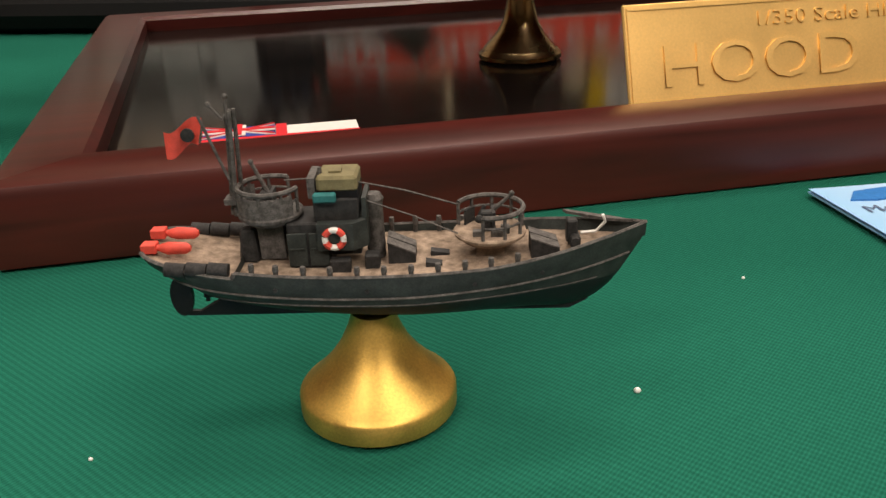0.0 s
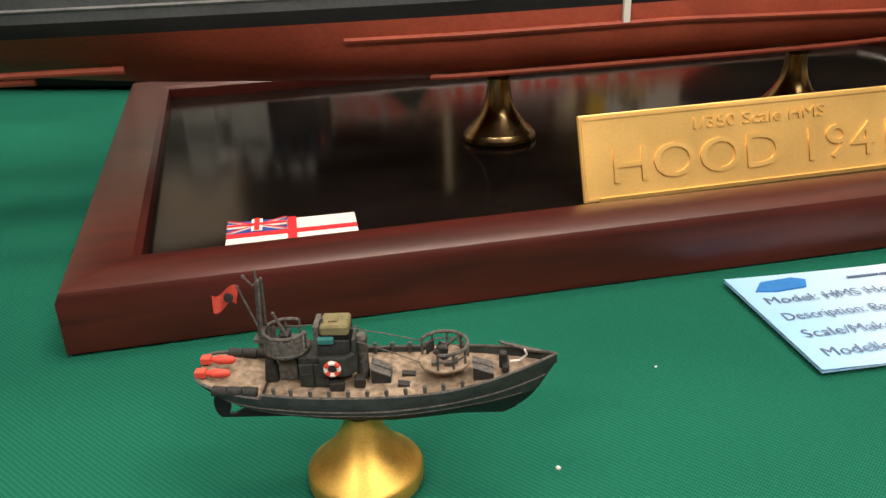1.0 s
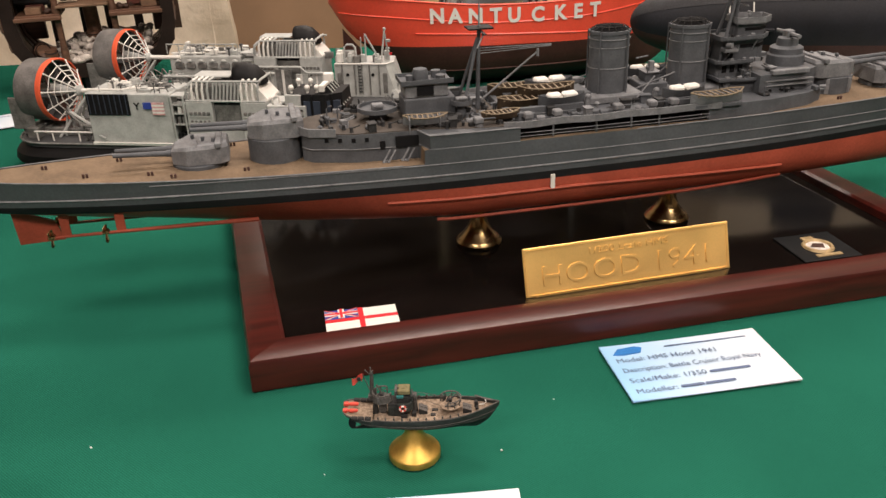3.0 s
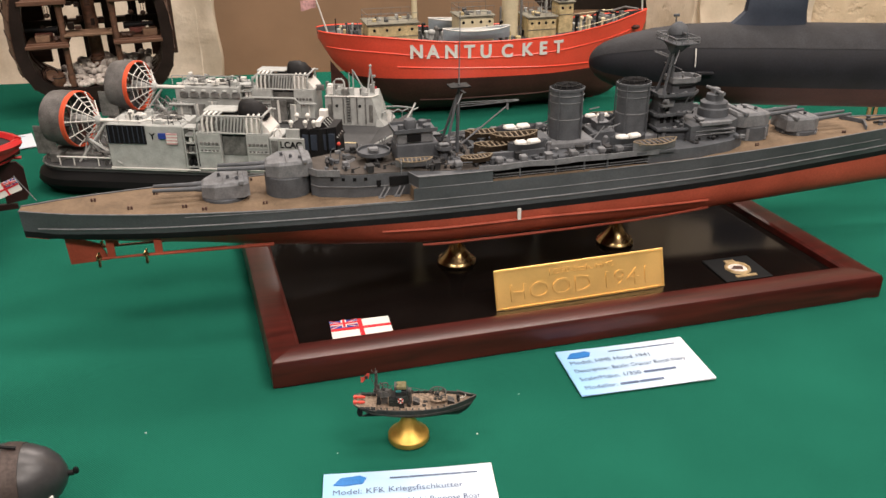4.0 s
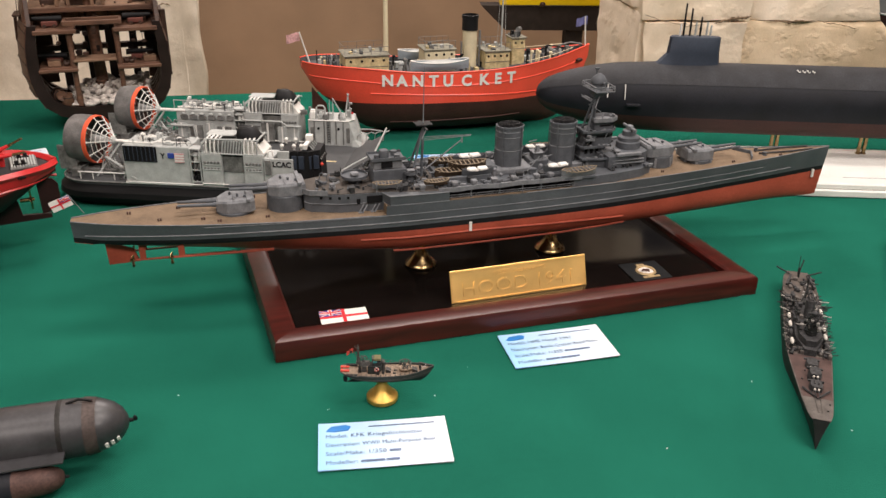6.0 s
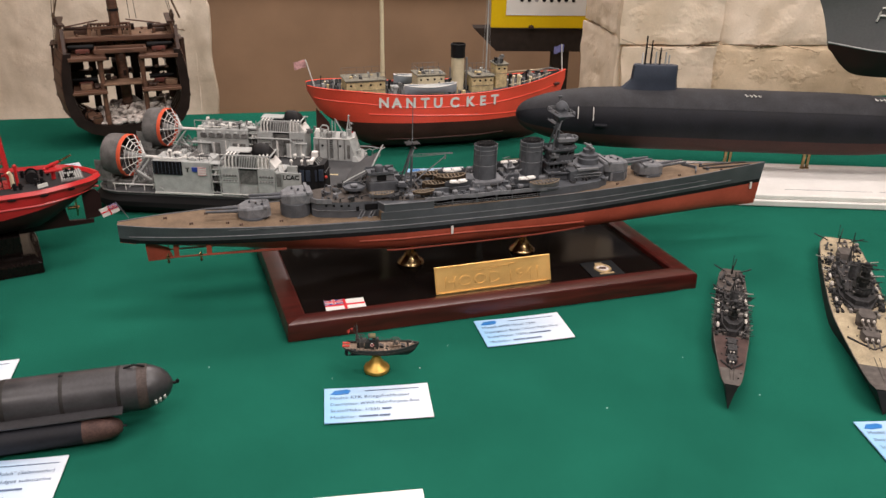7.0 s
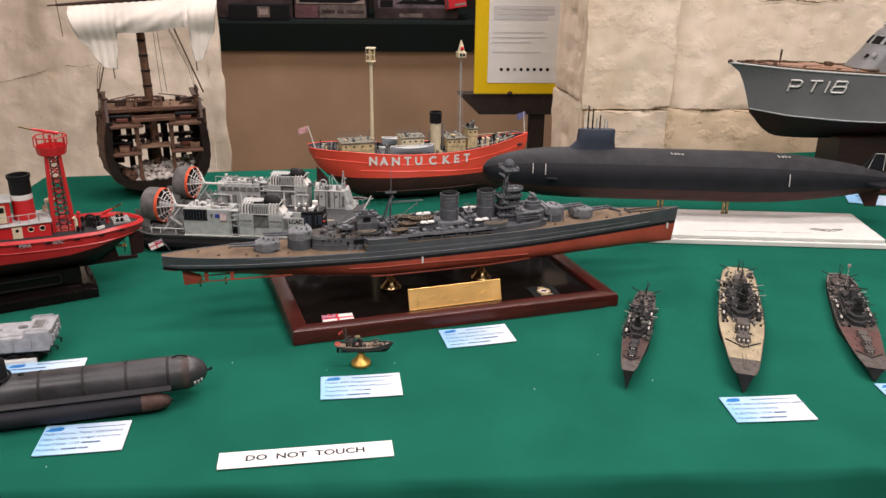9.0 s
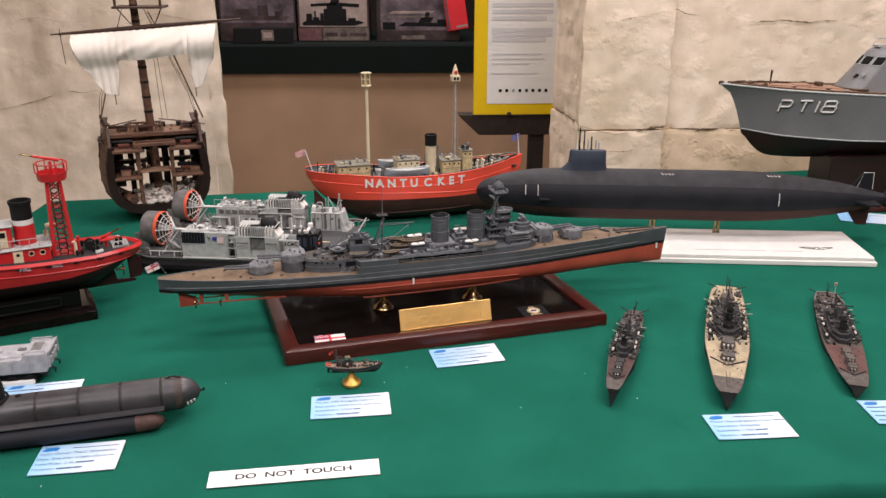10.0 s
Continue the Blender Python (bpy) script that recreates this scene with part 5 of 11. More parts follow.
# secondary guns along both sides
for gx in (-0.088, -0.058, -0.040, -0.002, 0.020, 0.034):
    for s in (-1, 1):
        g = part("deck_gun", MB().cyl((gx, s * 0.034, 0.0320), (gx, s * 0.034, 0.0345), 0.0026, 0.0020, 10).box(gx - 0.0032, gx + 0.0022, s * 0.034 - 0.0028, s * 0.034 + 0.0028, 0.0343, 0.0380, 0.0007), M_HGREY_L, HOOD, "small shielded deck gun")
        part("barrel", MB().cyl((gx, s * 0.0345, 0.0368), (gx + 0.0085, s * 0.0385, 0.0378), 0.0005, n=6), M_HGREY, g)

# bridge tower: stepped houses, railed platforms and a heavy tripod with a railed spotting top
def hexa(x0, x1, w, cut=0.006):
    return [(x0, -w * 0.8), (x0 + 0.003, -w), (x1 - cut, -w), (x1, -w * 0.45), (x1, w * 0.45), (x1 - cut, w), (x0 + 0.003, w), (x0, w * 0.8)]


def breast(parent, pts, z, h=0.0028, t=0.0006, floor=0.0007, material=None):
    """A thin platform with a waist-high bulwark round its edge."""
    cx, cy = sum(p[0] for p in pts) / len(pts), sum(p[1] for p in pts) / len(pts)
    k = [(cx + (x - cx) * (1 - t / 0.010), cy + (y - cy) * (1 - t / 0.010)) for x, y in pts]
    mb = MB().prism(pts, z, z + floor)
    mb.rings([[(x, y, z) for x, y in pts], [(x, y, z + h) for x, y in pts], [(x, y, z + h) for x, y in k], [(x, y, z + floor) for x, y in k]], caps=False)
    return part("platform", mb, material or M_HGREY, parent)


br = part("bridge", MB().prism([(0.078, -0.016), (0.108, -0.020), (0.134, -0.016), (0.140, 0.0), (0.134, 0.016), (0.108, 0.020), (0.078, 0.016)], 0.0320, 0.0400), M_HGREY, HOOD, "grey bridge tower with tripod foremast")
breast(br, [(0.072, -0.0185), (0.104, -0.0225), (0.122, -0.0185), (0.122, 0.0185), (0.104, 0.0225), (0.072, 0.0185)], 0.0400, 0.0020)
low = part("signal_house", MB().prism(hexa(0.0745, 0.1010, 0.0105), 0.0405, 0.0500), M_HGREY, br, "grey lower bridge house")
for wx in (0.0775, 0.0830, 0.0885):
    part("opening", MB().box(wx, wx + 0.0032, -0.0108, -0.0100, 0.0440, 0.0485), M_VOID, low)
breast(br, hexa(0.0715, 0.1040, 0.0150, 0.008), 0.0500, 0.0024)
midh = part("chart_house", MB().prism(hexa(0.0790, 0.1085, 0.0088), 0.0507, 0.0640), M_HGREY, br, "grey upper bridge house")
part("window_band", MB().prism(hexa(0.0870, 0.1089, 0.0091), 0.0585, 0.0606), M_VOID, midh)
part("opening", MB().box(0.0812, 0.0850, -0.0091, -0.0084, 0.0525, 0.0575), M_VOID, midh)
for sy in (-1, 1):
    breast(br, [(0.0760, sy * 0.0088), (0.0760, sy * 0.0150), (0.0850, sy * 0.0150), (0.0880, sy * 0.0088)][::sy], 0.0575, 0.0022, material=M_HGREY_L)
    part("searchlight", MB().cyl((0.0800, sy * 0.0120, 0.0580), (0.0800, sy * 0.0120, 0.0600), 0.0008, n=6).cyl((0.0790, sy * 0.0112, 0.0612), (0.0808, sy * 0.0142, 0.0616), 0.0018, n=10), M_HGREY_L, br)
    part("wing_strut", MB().cyl((0.0800, sy * 0.0085, 0.0515), (0.0800, sy * 0.0145, 0.0575), 0.0005, n=5).cyl((0.0980, sy * 0.0088, 0.0570), (0.0990, sy * 0.0125, 0.0640), 0.0005, n=5), M_HGREY_L, br)
breast(br, hexa(0.0745, 0.1105, 0.0130, 0.008), 0.0640, 0.0026)
comp = part("compass_house", MB().prism(hexa(0.0885, 0.1090, 0.0075), 0.0647, 0.0730), M_HGREY, br, "grey compass platform house")
part("window_band", MB().prism(hexa(0.0900, 0.1094, 0.0078), 0.0688, 0.0706), M_VOID, comp)
breast(br, hexa(0.0865, 0.1120, 0.0098, 0.007), 0.0730, 0.0040, material=M_HGREY_L)
for gx, gy in ((0.0960, -0.0050), (0.1010, 0.0040), (0.1050, -0.0030), (0.0930, 0.0055)):
    part("sight", MB().cyl((gx, gy, 0.0737), (gx, gy, 0.0775), 0.0005, n=5).box(gx - 0.0010, gx + 0.0010, gy - 0.0007, gy + 0.0007, 0.0775, 0.0788, 0.0002), M_HGREY_L, br)
rnd = random.Random(31)
for k in range(18):
    gz, w = rnd.choice(((0.0507, 0.0138), (0.0647, 0.0118), (0.0407, 0.0180)))
    gx, gy, q = rnd.uniform(0.076, 0.103), rnd.choice((-1, 1)) * w, rnd.uniform(0.0006, 0.0012)
    part("bridge_locker", MB().box(gx - q * 1.5, gx + q * 1.5, gy - q, gy + q, gz, gz + rnd.uniform(0.0018, 0.0034), 0.0002), M_HGREY_L if k % 3 else M_BLACK, br)
fm = part("foremast", MB().cyl((0.0880, 0, 0.040), (0.0905, 0, 0.1045), 0.0017, 0.0013, 10).cyl((0.0750, -0.0085, 0.041), (0.0890, -0.0012, 0.0975), 0.0012, 0.0010, 8).cyl((0.0750, 0.0085, 0.041), (0.0890, 0.0012, 0.0975), 0.0012, 0.0010, 8), M_HGREY, HOOD, "tripod foremast with a spotting top")
part("spotting_floor", MB().box(0.0815, 0.1005, -0.0150, 0.0150, 0.1030, 0.1040, 0.0002).box(0.0850, 0.0970, -0.0085, 0.0085, 0.1000, 0.1030, 0.0004).rings([[(0.0865, y, 0.0955), (0.0935, y, 0.0955), (0.0960, y * 2.2, 0.1000), (0.0855, y * 2.2, 0.1000)] for y in (-0.0030, 0.0030)]), M_HGREY, fm)
for (ax, ay), (bx, by) in (((0.0815, -0.0150), (0.1005, -0.0150)), ((0.1005, -0.0150), (0.1005, 0.0150)), ((0.1005, 0.0150), (0.0815, 0.0150)), ((0.0815, 0.0150), (0.0815, -0.0150))):
    rail = MB().cyl((ax, ay, 0.1082), (bx, by, 0.1082), 0.0004, n=5).cyl((ax, ay, 0.1062), (bx, by, 0.1062), 0.0003, n=5)
    m_ = 5 if abs(ax - bx) < 0.001 else 4
    for k in range(m_):
        x, y = ax + (bx - ax) * k / m_, ay + (by - ay) * k / m_
        rail.cyl((x, y, 0.1038), (x, y, 0.1082), 0.0003, n=4)
    part("top_rail", rail, M_HGREY_L, fm)
part("director", MB().lathe([(0.0066, 0.1040), (0.0066, 0.1080), (0.0074, 0.1086), (0.0074, 0.1112), (0.0050, 0.1150), (0.0018, 0.1172)], 14, m=pose(0.0920, 0.002, 0), sx=1.05, sy=0.9).cyl((0.0925, -0.0100, 0.1100), (0.0925, 0.0130, 0.1100), 0.0010, n=7), M_HGREY, fm, "round fire-control director")
part("top_pole", MB().cyl((0.0905, 0.004, 0.1120), (0.0900, 0.004, 0.1225), 0.0006, 0.0004, 6).box(0.0880, 0.0925, 0.0030, 0.0050, 0.1205, 0.1225, 0.0004), M_HGREY, fm)
part("lower_yard", MB().cyl((0.0885, -0.0035, 0.0915), (0.0870, 0.0260, 0.0915), 0.0007, 0.0004, 6).box(0.0850, 0.0905, 0.0020, 0.0220, 0.0908, 0.0914), M_HGREY, fm)
ct = part("conning_tower", MB().lathe([(0.0110, 0.0242), (0.0110, 0.0500), (0.0098, 0.0510), (0.0098, 0.0545), (0.0082, 0.0555), (0.0065, 0.0560), (0.0060, 0.0605), (0.0030, 0.0615)], 22, m=pose(0.1290, 0, 0), sx=1.1), M_HGREY, HOOD, "round armoured conning tower")
part("rangefinder", MB().cyl((0.129, -0.0120, 0.0632), (0.129, 0.0120, 0.0632), 0.0014, n=8).box(0.1262, 0.1318, -0.003, 0.003, 0.061, 0.0655, 0.0006), M_HGREY_L, ct)
fwd_ho = part("forward_house", MB().prism([(0.096, -0.0255), (0.130, -0.0225), (0.142, -0.0150), (0.142, 0.015), (0.130, 0.0225), (0.096, 0.0255)], 0.0240, 0.0440), M_HGREY, HOOD, "stepped grey forward superstructure")
for s in (-1, 1):
    part("ledge", MB().box(0.100, 0.134, min(s * 0.0225, s * 0.0255), max(s * 0.0225, s * 0.0255), 0.0395, 0.0400), M_HGREY_L, fwd_ho)
    part("ledge", MB().box(0.100, 0.134, min(s * 0.0225, s * 0.0256), max(s * 0.0225, s * 0.0256), 0.0365, 0.0370), M_HGREY_L, fwd_ho)
    part("splinter_shield", MB().box(0.104, 0.130, min(s * 0.0222, s * 0.0262), max(s * 0.0222, s * 0.0262), 0.0436, 0.0465, 0.0004), M_HGREY_L, fwd_ho)
for lx, lz in ((0.104, 0.034), (0.112, 0.034), (0.120, 0.034), (0.108, 0.029), (0.124, 0.029)):
    part("port", MB().cyl((lx, -0.0262, lz), (lx, -0.0235, lz), 0.0008, n=8), M_VOID, fwd_ho)

# forecastle gear
part("breakwater", MB().prism([(0.262, -0.016), (0.272, 0), (0.262, 0.016), (0.2635, 0.016), (0.2738, 0), (0.2635, -0.016)], 0.0245, 0.0278), M_HGREY, HOOD)
for s in (-1, 1):
    part("anchor_chain", MB().tube([(0.280, s * 0.004, 0.0258), (0.31, s * 0.006, 0.0258), (0.345, s * 0.0045, 0.0258)], 0.0009, 6), M_SHIPG, HOOD)
    part("capstan", MB().lathe([(0.0022, 0.0245), (0.0016, 0.0262), (0.0024, 0.0280)], 10, m=pose(0.284, s * 0.0075, 0)), M_HGREY, HOOD)
for bx, by in ((-0.335, 0.006), (-0.31, -0.013), (-0.295, 0.012), (-0.275, -0.017), (-0.222, -0.022), (-0.19, 0.025), (0.205, 0.020), (0.24, -0.018), (0.30, -0.012), (0.33, 0.006), (-0.262, -0.024), (-0.23, 0.026), (0.155, -0.026)):
    d = hood_deck(bx)
    part("bollard", MB().cyl((bx - 0.001, by, d - 0.001), (bx - 0.001, by, d + 0.0016), 0.0007, n=7).cyl((bx + 0.001, by, d - 0.001), (bx + 0.001, by, d + 0.0016), 0.0007, n=7), M_RUST, HOOD)

# small fittings crowding the upper decks
fit_meshes = {
    "deck_locker": MB().box(-0.0022, 0.0022, -0.0013, 0.0013, 0, 0.0026, 0.0003).mesh("deck_locker"),
    "mushroom_vent": MB().lathe([(0.0009, 0), (0.0009, 0.0024), (0.0018, 0.0027), (0.0010, 0.0036)], 9).mesh("mushroom_vent"),
    "winch": MB().box(-0.0016, 0.0016, -0.0016, 0.0016, 0, 0.0010, 0.0002).cyl((0, -0.0020, 0.0019), (0, 0.0020, 0.0019), 0.0011, n=9).mesh("winch"),
    "skylight": MB().rings([[(-0.0026, -0.0016, 0), (0.0026, -0.0016, 0), (0.0026, 0.0016, 0), (-0.0026, 0.0016, 0)], [(-0.0024, -0.0014, 0.0012), (0.0024, -0.0014, 0.0012), (0.0024, 0.0014, 0.0012), (-0.0024, 0.0014, 0.0012)], [(-0.0024, -0.0002, 0.0022), (0.0024, -0.0002, 0.0022), (0.0024, 0.0002, 0.0022), (-0.0024, 0.0002, 0.0022)]]).mesh("skylight"),
    "rangefinder": MB().cyl((0, 0, 0), (0, 0, 0.0034), 0.0011, n=9).cyl((0, -0.0030, 0.0042), (0, 0.0030, 0.0042), 0.0008, n=7).box(-0.0013, 0.0013, -0.0012, 0.0012, 0.0032, 0.0050, 0.0002).mesh("rangefinder"),
    "life_float": MB().ring((0, 0, 0.0011), 0.0040, 0.0024, 0.0010, 14, 6).box(-0.003, 0.003, -0.0015, 0.0015, 0.0006, 0.0010).mesh("life_float"),
    "pom_pom": MB().cyl((0, 0, 0), (0, 0, 0.0022), 0.0030, n=12).box(-0.0020, 0.0016, -0.0022, 0.0022, 0.0022, 0.0050, 0.0003).cyl((0, -0.0012, 0.0040), (0.0066, -0.0012, 0.0056), 0.0004, n=5).cyl((0, 0.0012, 0.0040), (0.0066, 0.0012, 0.0056), 0.0004, n=5).cyl((0, -0.0004, 0.0046), (0.0066, -0.0004, 0.0064), 0.0004, n=5).mesh("pom_pom"),
    "davit": MB().tube([(0, 0, 0), (0, 0, 0.0060), (0.0012, 0, 0.0076), (0.0032, 0, 0.0080)], 0.0005, 5).mesh("davit"),
    "companion_hatch": MB().prism([(-0.0028, -0.0020), (0.0028, -0.0020), (0.0028, 0.0020), (-0.0028, 0.0020)], 0, 0.0050).box(-0.0034, 0.0034, -0.0026, 0.0026, 0.0050, 0.0055).box(0.0027, 0.0030, -0.0012, 0.0012, 0.0006, 0.0042).mesh("companion_hatch"),
    "light_gun": MB().cyl((0, 0, 0), (0, 0, 0.0022), 0.0013, 0.0008, 8).box(-0.0010, 0.0008, -0.0008, 0.0008, 0.0020, 0.0034, 0.0002).cyl((0.0006, 0, 0.0028), (0.0052, 0, 0.0044), 0.0004, n=6).mesh("light_gun"),
}
fit_sets = {}
for key, me in fit_meshes.items():
    fit_sets[key] = []
    for mt in (M_HGREY_L, M_HGREY, M_HDARK, M_HGREY if key in ("winch", "davit", "life_float") else M_HDARK):
        c = me.copy()
        c.materials.append(mt)
        fit_sets[key].append(c)
rnd = random.Random(21)
names = list(fit_meshes)
spots = []
while len(spots) < 240:
    x, y = rnd.uniform(-0.178, 0.142), rnd.uniform(-0.036, 0.036)
    if abs(y) > (0.015 if x < -0.165 else 0.0235 if x < -0.110 else 0.027 if x > 0.1 else 0.034):
        continue
    if -0.156 < x < -0.094 and abs(y) < 0.0125 or -0.016 < x < 0.084 and abs(y) < 0.0175 or 0.075 < x < 0.142 and abs(y) < 0.026:
        continue
    if any((x - a) ** 2 + (y - b) ** 2 < 0.0036 ** 2 for a, b in spots):
        continue
    spots.append((x, y))
    nm = names[rnd.randrange(10)]
    part(nm, fit_sets[nm][rnd.randrange(4)], None, HOOD, m=pose(x, y, 0.0321, 0, 0, rnd.choice((0, 90, 180, 270)) + rnd.uniform(-15, 15)))
for k in range(22):
    x, s = rnd.uniform(0.084, 0.132), rnd.choice((-1, 1))
    nm = names[rnd.randrange(10)]
    part(nm, fit_sets[nm][rnd.randrange(4)], None, HOOD, m=pose(x, s * rnd.uniform(0.012, 0.0175), 0.0411, 0, 0, rnd.uniform(0, 360)))
# signal yards, aerial spreaders and ladders
for z, w in ((0.0850, 0.013),):
    part("signal_yard", MB().cyl((0.0895, -w, z), (0.0895, w, z), 0.0004, n=5), M_HGREY_L, HOOD)
for x, y0, z0, x1, y1, z1 in ((0.0885, -0.009, 0.0985, 0.0815, -0.016, 0.0900), (-0.078, -0.010, 0.0805, -0.084, -0.016, 0.0730), (0.03, -0.014, 0.047, 0.016, -0.020, 0.036), (0.030, 0.014, 0.052, 0.040, 0.018, 0.052), (0.018, -0.0135, 0.0400, 0.040, -0.020, 0.0500)):
    part("spar", MB().cyl((x, y0, z0), (x1, y1, z1), 0.0005, n=5), M_HGREY_L, HOOD)
part("paravane_rack", MB().box(0.108, 0.122, -0.0285, -0.0262, 0.0250, 0.0262, 0.0003).cyl((0.106, -0.0276, 0.0275), (0.124, -0.0276, 0.0275), 0.0011, n=7), M_HGREY_L, HOOD)

# the whole upperworks sit a little forward on the hull
for o in HOOD.children:
    if o.name.split(".")[0] not in ("lower_hull", "boot_line", "upper_hull", "deck", "deck_edge", "armour_strake", "bulge_ledge", "rudder", "propeller", "shaft", "strut"):
        o.location.x += 0.005

# brass pedestals under the keel
for px, top in ((-0.0753, -0.0283), (0.0592, -0.0283)):
    p = (HOOD.matrix_basis @ Vector((px, 0, top)))
    h = p.z - 0.0122
    ped = thing("brass_pedestal", pose(p.x, p.y, 0.0122), "turned brass pedestal carrying a ship model", "pedestal", "pedestals of the battlecruiser")
    part("foot", MB().lathe([(0.0142, 0), (0.0150, 0.0008), (0.0150, 0.0022), (0.0141, 0.0032), (0.0136, 0.0040)], 36), M_BRASS, ped, "stepped brass foot")
    part("flared_body", MB().lathe([(0.0135, 0.0038), (0.0108, 0.0066), (0.0080, 0.0102), (0.0062, 0.0140), (0.0052, 0.0180), (0.0047, 0.0220), (0.0046, h * 0.86)], 36), M_BRASS, ped)
    part("collar", MB().lathe([(0.0046, h * 0.85), (0.0054, h * 0.88), (0.0070, h + 0.001)], 30), M_BRASS, ped)


# ---- tiny fishing cutter on its gold stand ----
KFK = thing("fishing_cutter_model", pose(-0.0028, 0.1095, 0.0013, 0, 0, 0.8), "tiny armed fishing cutter model, weathered dark grey, tan deck", "ship model")
KX = span(-0.0345, -0.030, 6) + span(-0.0285, 0.022, 24) + span(0.0235, 0.0338, 10)
k_half = smooth_knots([-0.0345, -0.033, -0.029, -0.02, -0.005, 0.008, 0.018, 0.027, 0.0338], [0.0040, 0.0056, 0.0070, 0.0083, 0.0091, 0.0088, 0.0072, 0.0039, 0.0001])
k_keel = smooth_knots([-0.0345, -0.0300, -0.026, -0.015, 0.0, 0.018, 0.024, 0.029, 0.0338], [0.0240, 0.0214, 0.0188, 0.0163, 0.0150, 0.0150, 0.0151, 0.0182, 0.0258])
k_deck = smooth_knots([-0.0345, -0.025, -0.01, 0.01, 0.022, 0.0338], [0.0262, 0.0243, 0.0233, 0.0235, 0.0243, 0.0256])
k_rail = lambda x: k_deck(x) + (0.0011 + 0.0006 * max(0.0, min(1.0, (x - 0.012) / 0.015)) if x > -0.0215 else 0.0003)


def kfk_half(x, z):
    t = min(1.0, max(0.0, (z - k_keel(x)) / (k_deck(x) + 0.001 - k_keel(x))))
    v = max(0.0, min(1.0, (x - 0.002) / 0.028))
    return k_half(x) * ((1 - v) * (1 - (1 - t) ** 2.4) ** 0.62 + v * t ** 0.75) + 0.0001


kshift = lambda x, z: 0.0
kmid = lambda x: max(k_keel(x) + 0.0001, 0.0193 + 0.0006 * (x / 0.03) ** 2)
KXS = KX[:11] + [-0.0216, -0.0212] + KX[11:]
KXS = sorted(KXS)
part("lower_hull", hull_band(KXS, k_keel, kmid, kfk_half, kshift, 5), M_KBLACK, KFK, "black underwater hull")
part("upper_hull", hull_band(KXS, kmid, k_rail, kfk_half, kshift, 4), M_KHULL, KFK, "dark green-grey upper hull")
part("bulwark_lining", hull_band([x for x in KXS if x > -0.0214], lambda x: k_deck(x) - 0.0004, k_rail, lambda x, z: kfk_half(x, z) - 0.00045, kshift, 1), M_KHULL, KFK)
part("deck", deck_sheet(KXS, k_deck, lambda x, z: kfk_half(x, z) - 0.0002, kshift, 0, 0.0), M_KDECK, KFK, "dry-brushed tan deck")
part("rail", strake([x for x in KXS if x > -0.0214], k_rail, kfk_half, kshift, 0.00028, -0.0002), M_KGREY, KFK)
part("rail", strake([x for x in KXS if x < -0.021], k_rail, kfk_half, kshift, 0.00030, -0.0001), M_KGREY, KFK)
part("rubbing_strake", strake([x for x in KXS if -0.033 < x < 0.032], lambda x: k_deck(x) - 0.0022, kfk_half, kshift, 0.00022), M_KGREY, KFK)
part("rubbing_strake", strake([x for x in KXS if -0.030 < x < 0.027], lambda x: 0.0197 + 0.0006 * (x / 0.03) ** 2, kfk_half, kshift, 0.00012), M_KGREY, KFK)
part("keel", MB().prism([(-0.0305, 0.0150), (0.0235, 0.0146), (0.0262, 0.0160), (0.0220, 0.0163), (-0.018, 0.0172), (-0.0250, 0.0196), (-0.0262, 0.0172), (-0.0290, 0.0156)], -0.0005, 0.0005, m=pose(0, 0, 0, 90)), M_KBLACK, KFK)
part("rudder", MB().prism([(-0.0314 + 0.0016 * math.cos(a), 0.0180 + 0.0031 * math.sin(a)) for a in span(0, 6.28318 * 21 / 22, 22)], -0.0004, 0.0004, m=pose(0, 0, 0, 90)).box(-0.0310, -0.0280, -0.0004, 0.0004, 0.0150, 0.0156), M_KBLACK, KFK)
part("propeller", MB().cyl((-0.0282, 0, 0.0181), (-0.0268, 0, 0.0181), 0.0005, n=8).prism([(-0.0002, 0), (0.0002, 0), (0.0003, 0.0011), (-0.0003, 0.0011)], -0.0001, 0.0001, m=pose(-0.0278, 0, 0.0181, 90)).prism([(-0.0002, 0), (0.0002, 0), (0.0003, 0.0011), (-0.0003, 0.0011)], -0.0001, 0.0001, m=pose(-0.0278, 0, 0.0181, -90)), M_KBLACK, KFK)
post = MB().lathe([(0.00036, 0), (0.00034, 0.0017), (0.00044, 0.0019), (0.00036, 0.0026)], 7)
for px in (-0.0190, -0.0158, -0.0122, -0.0087, -0.0052, -0.0017, 0.0018, 0.0053, 0.0088, 0.0122, 0.0157):
    for s in (-1, 1):
        part("rail_post", post, M_KGREY, KFK, m=pose(px, s * (kfk_half(px, k_deck(px)) - 0.0007), k_deck(px) - 0.0002))
for px in (-0.016, -0.004, 0.010, 0.019):
    part("scupper", MB().cyl((px, -kfk_half(px, k_deck(px) - 0.001) - 0.0002, k_deck(px) - 0.0009), (px, -kfk_half(px, k_deck(px)) + 0.0005, k_deck(px) - 0.0009), 0.0003, n=8), M_KDARK, KFK)

# wheelhouse
wh = part("wheelhouse", MB().box(-0.0148, -0.0090, -0.0034, 0.0034, 0.0230, 0.0298, 0.0002).box(-0.0110, -0.0050, -0.0030, 0.0030, 0.0250, 0.0330, 0.0002), M_KDARK, KFK, "dark wheelhouse with a canvas roof")
